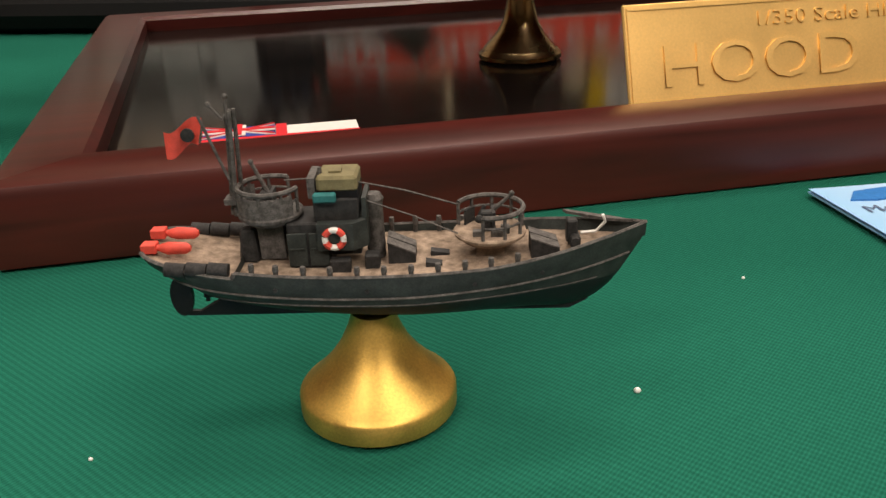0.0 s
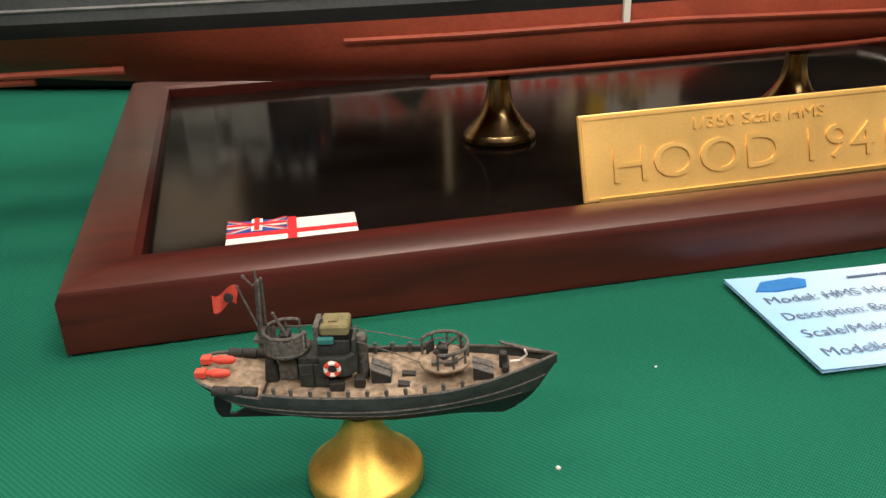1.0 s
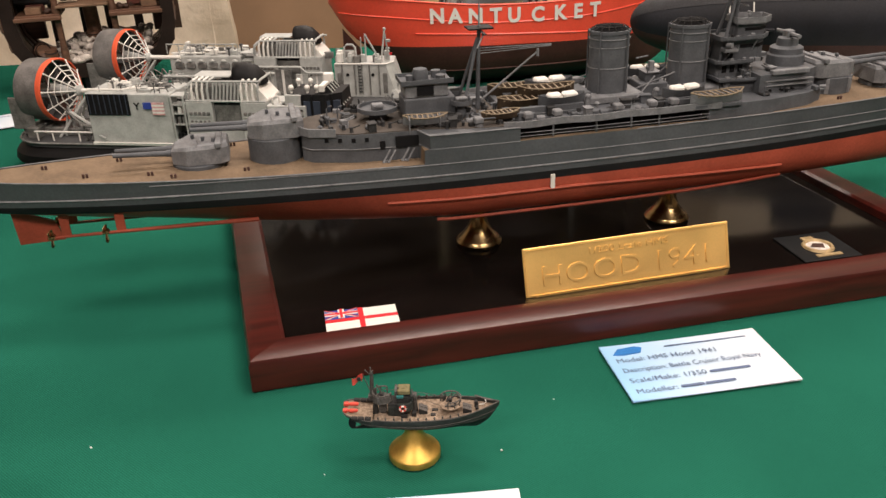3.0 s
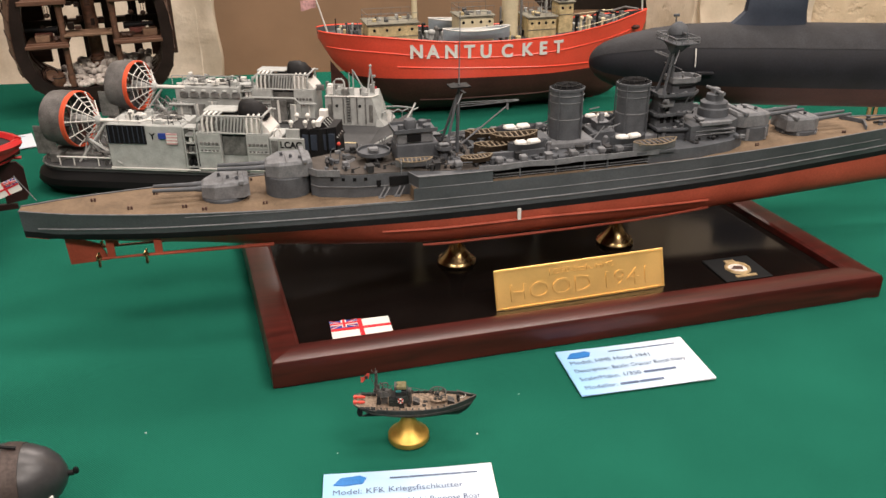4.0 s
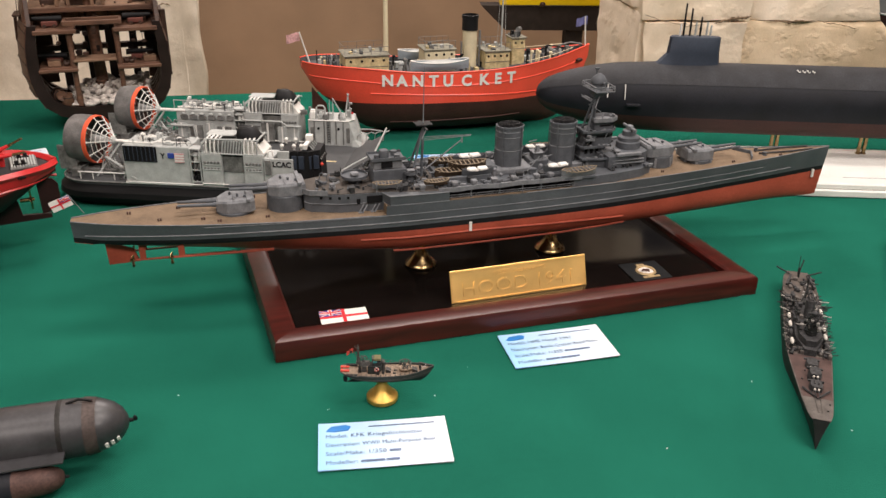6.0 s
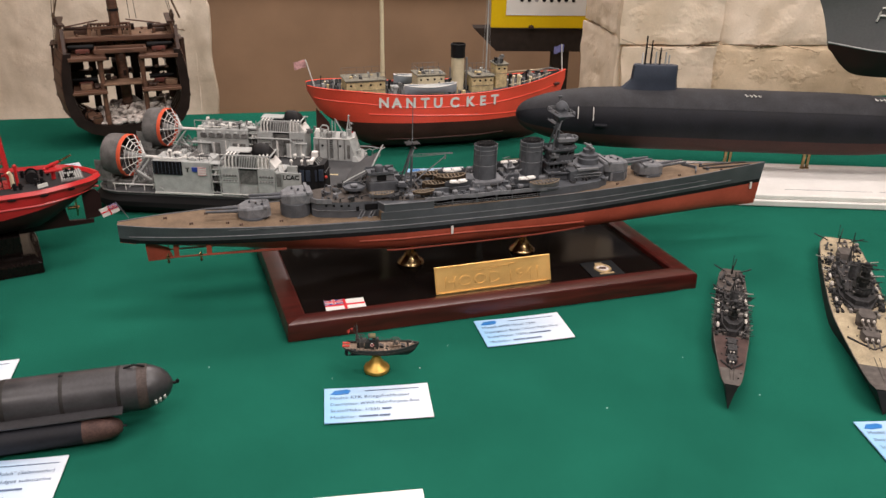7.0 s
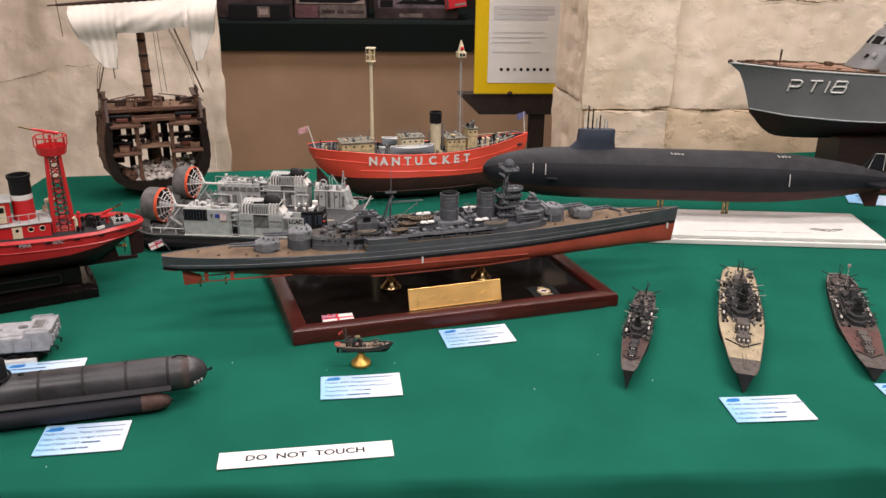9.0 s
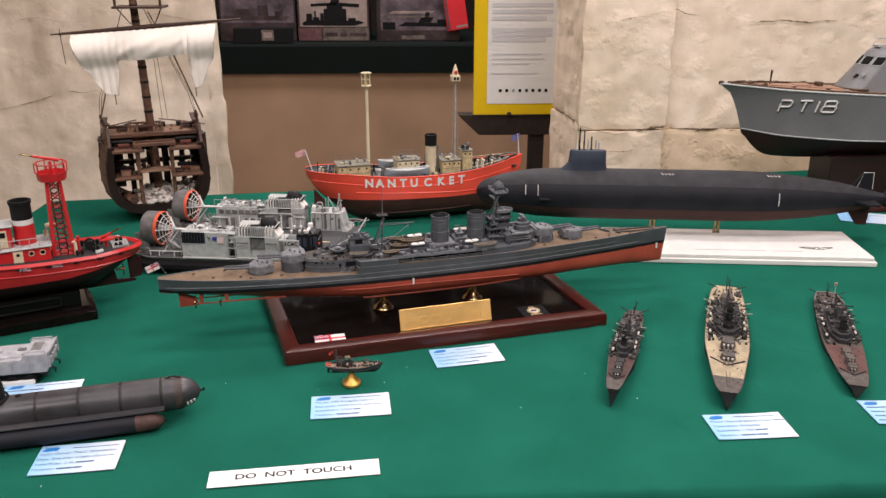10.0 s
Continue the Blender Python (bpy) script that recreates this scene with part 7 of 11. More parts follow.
        cab = part("control_cabin", MB().prism([(0.096, y0 + 0.001), (0.128, y0 + 0.001), (0.140, y0 + 0.010), (0.140, y1), (0.096, y1)], 0.0265, 0.0690, top=0.92), M_BLACK, LC, "black control cabin with white lamps")
        part("cabin_wall", MB().box(0.0955, 0.1080, y0 + 0.0002, y0 + 0.004, 0.0600, 0.0690, 0.0004), M_LCGREY, cab)
        part("name_panel", MB().box(0.0895, 0.1120, y0 - 0.0016, y0 + 0.0015, 0.0265, 0.0608, 0.0003), M_LCGREY, cab)
        letters("LCAC", 0.0082, cab, M_VOID, pose(0.1000, y0 - 0.0019, 0.0548, 90), "lettering", width=0.0195, bold=0.0003)
        for k in range(4):
            part("window", MB().box(0.110 + 0.0075 * k, 0.1155 + 0.0075 * k, y0 + 0.0006 + 0.002 * max(0, k - 1), y0 + 0.003 + 0.002 * max(0, k - 1), 0.050, 0.0640), M_SUB_SAIL, cab)
            part("mullion", MB().box(0.1085 + 0.0075 * k, 0.1095 + 0.0075 * k, y0 + 0.0002 + 0.002 * max(0, k - 1), y0 + 0.003 + 0.002 * max(0, k - 1), 0.030, 0.0685), M_VOID, cab)
        for lx, ly in ((0.0995, y0 + 0.006), (0.1120, y0 + 0.007), (0.1195, y0 + 0.008), (0.0985, y1 - 0.008), (0.1085, y1 - 0.008)):
            part("lamp", MB().cyl((lx, ly, 0.0680), (lx, ly, 0.0712), 0.0010, n=8).lathe([(0.0010, 0.0708), (0.0020, 0.0720), (0.0022, 0.0738), (0.0013, 0.0752), (0.0003, 0.0756)], 12, m=pose(lx, ly, 0)), M_WHITE, cab, "round white lamp")
        part("windscreen", MB().rings([[(0.124, y0 + 0.006, 0.0690), (0.138, y0 + 0.010, 0.0560), (0.141, y0 + 0.012, 0.0570), (0.127, y0 + 0.008, 0.0740)], [(0.124, y1 - 0.004, 0.0690), (0.138, y1 - 0.002, 0.0560), (0.141, y1 - 0.002, 0.0570), (0.127, y1 - 0.004, 0.0740)]]), M_BLACK, cab, "black raked windscreen")
        part("visor", MB().box(0.1215, 0.1260, y0 + 0.005, y0 + 0.020, 0.0700, 0.0755, 0.0006, m=Matrix.Identity(4)), M_WHITE, cab)
        part("visor", MB().box(0.1200, 0.1275, y1 - 0.012, y1 - 0.006, 0.0690, 0.0800, 0.0006), M_WHITE, cab)
        for k in range(4):
            yy = y0 + 0.010 + 0.006 * k
            part("wiper", MB().cyl((0.1275, yy, 0.0738), (0.1395, yy + 0.001, 0.0588), 0.0005, n=5), M_LCGREY, cab)
        part("side_lamp", MB().ball((0.1405, y0 + 0.009, 0.0540), 0.0018, 0.0018, 0.0018, 8), M_KRED, cab, "small red side lamp")
    else:
        cab = part("far_cabin", MB().rings([[(0.092, y0, z), (xf, y0, z), (xf + 0.006, y0 + 0.010, z), (xf + 0.002, y1, z), (0.092, y1, z)] for xf, z in ((0.1500, 0.0265), (0.1490, 0.0330), (0.1445, 0.0480), (0.1415, 0.0575))]), M_LCGREY, LC, "light grey deck cabin with a raked front and a lattice mast")
        part("front_skirt", MB().rings([[(0.146, y0 - 0.003, 0.0265), (0.156, y0 - 0.003, 0.0265), (0.150, y0 - 0.001, 0.0335), (0.146, y0 - 0.001, 0.0335)], [(0.146, y1, 0.0265), (0.160, y1, 0.0265), (0.154, y1, 0.0335), (0.146, y1, 0.0335)]]), M_LCGREY, cab)
        for xx in (0.0990, 0.1110, 0.1255, 0.1345):
            part("cabin_rib", MB().box(xx, xx + 0.0010, y0 - 0.0012, y0 + 0.0004, 0.0285, 0.0570), M_LCDARK, cab)
        part("roof_edge", MB().tube([(0.0925, y0 - 0.0004, 0.0577), (0.1415, y0 - 0.0004, 0.0577), (0.1475, y0 + 0.010, 0.0577)], 0.0008, 5), M_WHITE, cab)
        for xx in (0.1045, 0.1290):
            part("round_port", MB().cyl((xx, y0 - 0.0009, 0.0475), (xx, y0 + 0.001, 0.0475), 0.0015, n=10), M_VOID, cab)
        for xx in (0.0945, 0.1385):
            part("side_door", MB().box(xx, xx + 0.0042, y0 - 0.0007, y0 + 0.001, 0.0300, 0.0490, 0.0004), M_LCDARK, cab)
        part("ladder", MB().box(0.1150, 0.1155, y0 - 0.0016, y0, 0.029, 0.0575).box(0.1184, 0.1189, y0 - 0.0016, y0, 0.029, 0.0575), M_LCDARK, cab)
        for k in range(9):
            part("rung", MB().box(0.1155, 0.1184, y0 - 0.0014, y0 - 0.0004, 0.031 + 0.003 * k, 0.0318 + 0.003 * k), M_LCDECK, cab)
        m = MB()
        m.cyl((0.1360, y0 + 0.006, 0.0560), (0.1400, y0 + 0.010, 0.0870), 0.0012, 0.0009, 6).cyl((0.1225, y0 + 0.006, 0.0830), (0.1360, y0 + 0.008, 0.0570), 0.0009, n=5).cyl((0.1425, y0 + 0.014, 0.0560), (0.1400, y0 + 0.010, 0.0850), 0.0009, n=5)
        m.ball((0.1400, y0 + 0.010, 0.0880), 0.0015, 0.0015, 0.0015, 8).cyl((0.1215, y0 + 0.008, 0.0570), (0.1215, y0 + 0.008, 0.0840), 0.0008, n=5).cyl((0.1160, y0 + 0.012, 0.0570), (0.1165, y0 + 0.012, 0.0800), 0.0006, n=5)
        m.box(0.1415, 0.1450, y0 + 0.009, y0 + 0.011, 0.0760, 0.0785, 0.0003).box(0.1395, 0.1435, y0 + 0.012, y0 + 0.014, 0.0690, 0.0705, 0.0003)
        part("mast", m, M_LCGREY, cab)
        part("mast_flag", MB().box(0.1436, 0.1458, y0 + 0.0100, y0 + 0.0106, 0.0640, 0.0662), M_FLAG_RED, cab)
        part("roof_arch", MB().tube([(0.1010, y0 + 0.005, 0.0570), (0.1018, y0 + 0.005, 0.0720), (0.1040, y0 + 0.005, 0.0745), (0.1100, y0 + 0.005, 0.0745), (0.1122, y0 + 0.005, 0.0720), (0.1128, y0 + 0.005, 0.0570)], 0.0011, 6).tube([(0.1016, y0 + 0.005, 0.0690), (0.1124, y0 + 0.005, 0.0690)], 0.0007, 5), M_LCGREY, cab)
        for xx, w_, h_ in ((0.0935, 0.0065, 0.0100), (0.1040, 0.0055, 0.0075), (0.1300, 0.0042, 0.0060)):
            part("locker", MB().box(xx, xx + w_, y0 + 0.003, y0 + 0.012, 0.0575, 0.0575 + h_, 0.0012).box(xx + 0.001, xx + w_ - 0.001, y0 + 0.004, y0 + 0.010, 0.0575 + h_, 0.0587 + h_), M_LCGREY if xx > 0.1 else M_WHITE, cab)
        for k in range(4):
            part("bow_hoop", MB().tube([(0.151 + 0.010 * k, y0 + 0.004 + 0.004 * k, 0.0300), (0.152 + 0.010 * k, y0 + 0.004 + 0.004 * k, 0.0400), (0.158 + 0.010 * k, y0 + 0.006 + 0.004 * k, 0.0425), (0.164 + 0.007 * k, y0 + 0.008 + 0.004 * k, 0.0400)], 0.0007, 5), M_LCGREY, LC)


def lc_inner():
    """Fittings on the far house's face towards the deck."""
    y = 0.0574
    for k in range(6):
        x = -0.066 + 0.0115 * k
        part("vent_cover", MB().box(x, x + 0.0085, y - 0.002, y + 0.001, 0.053, 0.0585, 0.0005), M_LCDARK, LC)
        part("vent_cap", MB().ball((x + 0.004, y - 0.002, 0.0605), 0.0030, 0.0016, 0.0016, 7), M_LCGREY, LC)
    for x, w, h in ((-0.072, 0.012, 0.020), (-0.056, 0.016, 0.018), (-0.036, 0.010, 0.021), (-0.022, 0.018, 0.017), (0.016, 0.014, 0.020), (0.034, 0.016, 0.024), (0.054, 0.012, 0.020), (0.070, 0.010, 0.022)):
        part("hatch_door", MB().box(x, x + w, y - 0.0012, y + 0.001, 0.028, 0.028 + h, 0.0004), M_LCDARK if w > 0.013 else M_LCGREY, LC)
        part("door_bar", MB().box(x + w * 0.4, x + w * 0.55, y - 0.0020, y, 0.028, 0.028 + h), M_WHITE, LC)
    for k in range(7):
        x = -0.074 + 0.012 * k
        part("stanchion", MB().cyl((x, 0.060, 0.066), (x, 0.060, 0.0755), 0.0005, n=5), M_LCGREY, LC)
    part("hand_rail", MB().tube([(-0.074, 0.060, 0.0755), (-0.002, 0.060, 0.0755)], 0.0006, 5), M_LCGREY, LC)
    part("duct", MB().tube([(-0.078, y - 0.004, 0.046), (-0.05, y - 0.004, 0.046), (-0.048, y - 0.004, 0.030)], 0.0015, 7), M_LCGREY, LC)
    part("duct", MB().tube([(0.012, y - 0.004, 0.0555), (0.060, y - 0.004, 0.0555), (0.066, y - 0.004, 0.0500), (0.084, y - 0.004, 0.0500)], 0.0011, 7), M_LCGREY, LC)
    rnd = random.Random(17)
    for k in range(26):
        x, yy = rnd.uniform(-0.076, 0.088), rnd.uniform(0.060, 0.090)
        z = 0.0655 if x < 0 else 0.0595
        part("roof_gear", MB().box(x, x + rnd.uniform(0.003, 0.009), yy, yy + rnd.uniform(0.002, 0.006), z, z + rnd.uniform(0.002, 0.007), 0.0004), M_LCDARK if k % 3 == 0 else M_WHITE if k % 3 == 1 else M_LCGREY, LC)
    for k in range(16):
        x, yy = rnd.uniform(0.090, 0.140), rnd.uniform(0.060, 0.088)
        part("roof_gear", MB().box(x, x + rnd.uniform(0.002, 0.007), yy, yy + rnd.uniform(0.002, 0.006), 0.0572, 0.0592 + rnd.uniform(0.0, 0.007), 0.0004), M_LCDARK if k % 2 else M_LCGREY, LC)


lc_inner()
lc_side(-1)
lc_side(1)
for s in (-1, 1):
    yc, zc, R = s * 0.062, 0.0630, 0.0258
    rot = pose(-0.1105, yc, zc, 0, 0, -7) @ pose(0, 0, 0, 0, 90, 0)
    fan = part("fan_duct", MB().lathe([(R * 0.93, -0.029), (R * 0.985, -0.028), (R * 1.01, -0.022), (R * 1.01, -0.0062), (R * 0.95, -0.0062), (R * 0.92, -0.026)], 44, m=rot, loop=True), M_FANGREY, LC, "grey ducted propeller shroud")
    part("orange_band", MB().lathe([(R + 0.0006, -0.0058), (R + 0.0006, -0.0018), (R * 0.992, -0.0010), (R * 0.965, -0.0014), (R * 0.965, -0.0064)], 44, m=rot, loop=True), M_ORANGE, fan, "orange-red lip of the shroud")
    part("duct_lining", MB().lathe([(R * 0.925, -0.0265), (R * 0.945, -0.0060), (R * 0.940, -0.0060), (R * 0.915, -0.0265)], 44, m=rot, loop=True), M_LCDECK, fan, "dark duct lining")
    part("hub", MB().lathe([(0.0055, -0.026), (0.0060, -0.012), (0.0035, 0.004), (0.0008, 0.012)], 14, m=rot), M_LCGREY, fan)
    part("stator", MB().box(-R * 0.9, R * 0.9, -0.0010, 0.0010, -0.022, -0.018, m=rot).box(-0.0010, 0.0010, -R * 0.9, R * 0.9, -0.022, -0.018, m=rot), M_LCDARK, fan)
    for k in range(6):
        part("blade", MB().box(0.005, R * 0.88, -0.0032, 0.0032, -0.010, -0.0090, m=rot @ pose(0, 0, 0, 0, 0, 60 * k + 14) @ pose(0, 0, 0, 25)), M_RUST if k % 3 == 0 else M_LCDECK, fan)
    for k in range(10):
        a = 6.28318 * (k + 0.25) / 10
        c_, s_ = math.cos(a), math.sin(a)
        part("guard_spoke", MB().tube([rot @ Vector((R * 0.99 * c_, R * 0.99 * s_, -0.0010)), rot @ Vector((0.003 * c_, 0.003 * s_, 0.0165))], 0.00055, 5).ball(rot @ Vector((R * 0.97 * c_, R * 0.97 * s_, -0.0004)), 0.0010, 0.0010, 0.0010, 6), M_WHITE, fan)
    for rr in (0.82, 0.66, 0.50, 0.33):
        part("guard_hoop", MB().tube([rot @ Vector((R * rr * math.cos(6.28318 * (k + 0.25) / 10), R * rr * math.sin(6.28318 * (k + 0.25) / 10), 0.0165 - 0.0175 * rr)) for k in range(11)], 0.00045, 5), M_WHITE, fan)
    part("guard_hub", MB().lathe([(0.0042, 0.0135), (0.0046, 0.0170), (0.0024, 0.0190)], 12, m=rot), M_LCGREY, fan)
    part("drive_shaft", MB().cyl(rot @ Vector((0, 0, 0.0160)), (-0.060, yc - 0.004, 0.0635), 0.0019, n=10), M_WHITE, fan)
    for dy in (-0.017, 0.015):
        part("strut", MB().cyl((-0.112, yc + dy, 0.0265), (-0.088, yc - 0.002, 0.0600), 0.0011, n=6), M_LCGREY, fan)
    part("pylon", MB().box(-0.148, -0.085, yc - 0.012, yc + 0.012, 0.0265, 0.0335, 0.0008).box(-0.138, -0.128, yc - 0.022, yc + 0.022, 0.0265, 0.036, 0.0006), M_LCDARK, fan)
    for k in range(2):
        part("rudder_fin", MB().box(-0.153, -0.133, yc - 0.016 + 0.028 * k, yc - 0.0145 + 0.028 * k, 0.033, 0.0600, 0.0004), M_LCDARK, fan, "grey rudder fin")
for y in (-0.088, 0.088):
    part("deck_rail", MB().tube([(-0.128, y, 0.0345), (-0.074, y, 0.0345)], 0.0008, 5).cyl((-0.126, y, 0.026), (-0.126, y, 0.0345), 0.0006, n=5).cyl((-0.112, y, 0.026), (-0.112, y, 0.0345), 0.0006, n=5).cyl((-0.088, y, 0.026), (-0.088, y, 0.0345), 0.0006, n=5), M_WHITE, LC)
rnd = random.Random(3)
for k in range(40):
    px, py = rnd.uniform(-0.110, -0.072), rnd.choice((-1, 1)) * rnd.uniform(0.045, 0.088)
    part("pipe", MB().tube([(px, py, 0.027), (px + rnd.uniform(-0.01, 0.01), py, 0.027 + rnd.uniform(0.008, 0.026)), (px + rnd.uniform(0.005, 0.02), py + rnd.uniform(-0.01, 0.01), 0.03 + rnd.uniform(0.0, 0.012))], rnd.uniform(0.0006, 0.0014), 5), M_LCGREY if k % 2 else M_LCDARK, LC)
part("bow_ramp", MB().rings([[(0.150, y, 0.0265), (0.186, y * 0.9, 0.0480), (0.188, y * 0.9, 0.0480), (0.158, y, 0.0245)] for y in (-0.046, 0.046)]), M_LCDECK, LC, "raised dark bow ramp")
rr = MB()
for y in (-0.085, 0.085):
    rr.tube([(0.148, y, 0.0265), (0.150, y, 0.040), (0.168, y * 0.75, 0.047), (0.186, y * 0.5, 0.052)], 0.0009, 5)
for k in range(5):
    rr.tube([(0.186, -0.042 + 0.021 * k, 0.046), (0.190, -0.042 + 0.021 * k, 0.056)], 0.0008, 4)
rr.tube([(0.190, -0.044, 0.056), (0.190, 0.044, 0.056)], 0.0008, 5)
part("bow_rail", rr, M_LCGREY, LC)
for k in range(6):
    part("deck_stripe", MB().box(-0.06 + 0.035 * k, -0.038 + 0.035 * k, -0.0012, 0.0012, 0.0266, 0.0270), M_BUFF, LC, "yellow deck line")

# ensign on its staff at the big ship's stern
fm_ = pose(-0.3800, 0.0, 0.0362, 90, 0, 0) @ pose(0, 0, 0, 0, 0, 20) @ Matrix.Diagonal((-1, 1, 1, 1))
stf = part("ensign_staff", MB().cyl((-0.0087, 0.0056, 0), (-0.0120, -0.0150, 0.0), 0.00035, n=6), M_HGREY_L, HOOD, "white naval ensign on a thin staff", m=fm_)
naval_ensign(stf, 0.0170, 0.0092, 0.0)

# ---- red lightship ----
LV = thing("lightship_model", pose(0.0885, 0.798, -0.0085, 0, 0, 13.2), "bright red lightship model with white lettering and two lantern masts", "ship model")
VX = span(-0.218, -0.20, 5) + span(-0.19, 0.16, 24) + span(0.17, 0.218, 8)
v_half = smooth_knots([-0.218, -0.21, -0.18, -0.12, 0.0, 0.08, 0.15, 0.19, 0.218], [0.012, 0.022, 0.037, 0.048, 0.053, 0.049, 0.031, 0.014, 0.0006])
v_keel = smooth_knots([-0.218, -0.20, -0.17, -0.14, -0.1, 0.14, 0.17, 0.195, 0.218], [0.108, 0.078, 0.050, 0.024, 0.010, 0.008, 0.014, 0.040, 0.105])
v_rail = smooth_knots([-0.218, -0.15, -0.05, 0.05, 0.14, 0.218], [0.1190, 0.1135, 0.1035, 0.1030, 0.1095, 0.1210])


def lv_half(x, z):
    t = min(1.0, max(0.0, (z - v_keel(x)) / (v_rail(x) - v_keel(x))))
    v = max(0.0, min(1.0, (abs(x) - 0.06) / 0.14))
    return v_half(x) * ((1 - v) * (1 - (1 - t) ** 3) ** 0.6 + v * t ** 0.7) + 0.0002


nosh = lambda x, z: 0.0
v_wl = lambda x: max(v_keel(x) + 0.0003, 0.0580 - 0.020 * x)
part("lower_hull", hull_band(VX, v_keel, v_wl, lv_half, nosh, 5), M_LVBROWN, LV, "dark brown underwater hull")
part("upper_hull", hull_band(VX, v_wl, v_rail, lv_half, nosh, 5), M_LVRED, LV, "glossy bright red topsides")
part("deck", deck_sheet(VX, lambda x: v_rail(x) - 0.006, lambda x, z: lv_half(x, z) - 0.0008, nosh), M_LCDECK, LV, "grey deck")
part("bulwark_lining", hull_band(VX, lambda x: v_rail(x) - 0.006, v_rail, lambda x, z: lv_half(x, z) - 0.0012, nosh, 1), M_LCDECK, LV)
part("rail", strake(VX, v_rail, lv_half, nosh, 0.0011), M_LVRED, LV)
part("rubbing_strake", strake([x for x in VX if -0.21 < x < 0.20], lambda x: v_rail(x) - 0.0190, lv_half, nosh, 0.0010), M_LVRED, LV)
part("rubbing_strake", strake([x for x in VX if -0.135 < x < 0.15], lambda x: 0.0695 - 0.050 * x, lv_half, nosh, 0.0011), M_LVRED, LV)
part("bilge_keel", strake([x for x in VX if -0.10 < x < 0.11], lambda x: 0.0300, lv_half, nosh, 0.0012), M_LVBROWN, LV)
for ch, x in zip("NANTUCKET", (-0.1066, -0.0868, -0.0645, -0.0419, -0.0210, 0.0061, 0.0320, 0.0535, 0.0748)):
    z = 0.0895 + 0.042 * max(0.0, -x)
    y0, y1 = lv_half(x - 0.006, z), lv_half(x + 0.006, z)
    letters(ch, 0.0215, LV, M_WHITE, pose(x, -lv_half(x, z) - 0.0012, z, 90, 0, math.degrees(math.atan2(-(y1 - y0), 0.012))), "lettering", depth=0.0002, bold=0.0008)
part("keel", MB().box(-0.14, 0.15, -0.003, 0.003, 0.0085, 0.0125, 0.0008), M_LVBROWN, LV)
part("propeller", MB().cyl((-0.178, 0, 0.030), (-0.168, 0, 0.030), 0.003, n=8).box(-0.174, -0.1725, -0.012, 0.012, 0.026, 0.034), M_BRASS, LV)
part("rudder", MB().prism([(-0.205, 0.080), (-0.185, 0.055), (-0.180, 0.012), (-0.206, 0.014)], -0.0016, 0.0016, m=pose(0, 0, 0, 90)), M_LVBROWN, LV)


def deckhouse(x0, x1, w, z0, z1, mat_, n, rail=True):
    h = part("deckhouse", MB().box(x0, x1, -w, w, z0, z1, 0.001), mat_, LV, "buff deckhouse with small windows")
    part("roof", MB().box(x0 - 0.002, x1 + 0.002, -w - 0.002, w + 0.002, z1, z1 + 0.0016, 0.0005), M_ROOF, h, "olive-grey weathered roof")
    for k in range(n):
        xx = x0 + (x1 - x0) * (k + 0.5) / n
        part("window", MB().cyl((xx, -w - 0.0005, z1 - 0.0065), (xx, -w + 0.001, z1 - 0.0065), 0.0018, n=10), M_VOID, h)
    if rail:
        r = MB()
        for z in (z1 + 0.006, z1 + 0.0125):
            r.tube([(x0, -w, z), (x1, -w, z)], 0.0003, 4).tube([(x0, w, z), (x1, w, z)], 0.0003, 4).tube([(x0, -w, z), (x0, w, z)], 0.0003, 4)
        for k in range(n + 2):
            xx = x0 + (x1 - x0) * k / (n + 1)
            r.cyl((xx, -w, z1), (xx, -w, z1 + 0.0125), 0.0003, n=4).cyl((xx, w, z1), (xx, w, z1 + 0.0125), 0.0003, n=4)
        part("roof_rail", r, M_LCDARK, h)
        rg = random.Random(int(1000 * (x0 + 1)))
        for k in range(9):
            q = rg.uniform(0.0012, 0.0028)
            gx, gy = rg.uniform(x0 + 0.004, x1 - 0.004), rg.uniform(-w + 0.004, w - 0.004)
            part("roof_gear", MB().box(gx - q, gx + q, gy - q, gy + q, z1 + 0.0014, z1 + 0.0030 + rg.uniform(0.0, 0.0050), 0.0004), (M_LCDARK, M_LCGREY, M_BUFF, M_LCDECK)[k % 4], h)
    part("skirting", MB().box(x0 - 0.0006, x1 + 0.0006, -w - 0.0006, -w + 0.001, z1 - 0.0018, z1 - 0.0008).box(x0 - 0.0006, x1 + 0.0006, -w - 0.0006, -w + 0.001, z1 - 0.0150, z1 - 0.0142), M_ROOF, h)
    return h


deckhouse(-0.160, -0.098, 0.022, 0.098, 0.1235, M_BUFF, 4)
deckhouse(-0.045, 0.000, 0.018, 0.095, 0.1265, M_CREAM, 4)
deckhouse(0.0445, 0.082, 0.022, 0.094, 0.1215, M_BUFF, 4)
wheelhouse = deckhouse(0.0885, 0.1085, 0.013, 0.097, 0.1370, M_BUFF, 2, False)
rnd = random.Random(44)
for k in range(12):
    gx, gy, q = rnd.uniform(0.0895, 0.1075), rnd.uniform(-0.011, 0.011), rnd.uniform(0.0010, 0.0024)
    part("roof_gear", MB().box(gx - q, gx + q, gy - q, gy + q, 0.1384, 0.1405 + rnd.uniform(0.0, 0.0085), 0.0004), (M_LCDARK, M_LCDECK, M_BLACK, M_LCGREY)[k % 4], wheelhouse)
part("searchlight", MB().cyl((0.100, -0.006, 0.1380), (0.100, -0.006, 0.1470), 0.0008, n=6).cyl((0.0975, -0.0095, 0.1490), (0.1020, -0.0045, 0.1490), 0.0036, n=12), M_LCDARK, wheelhouse)
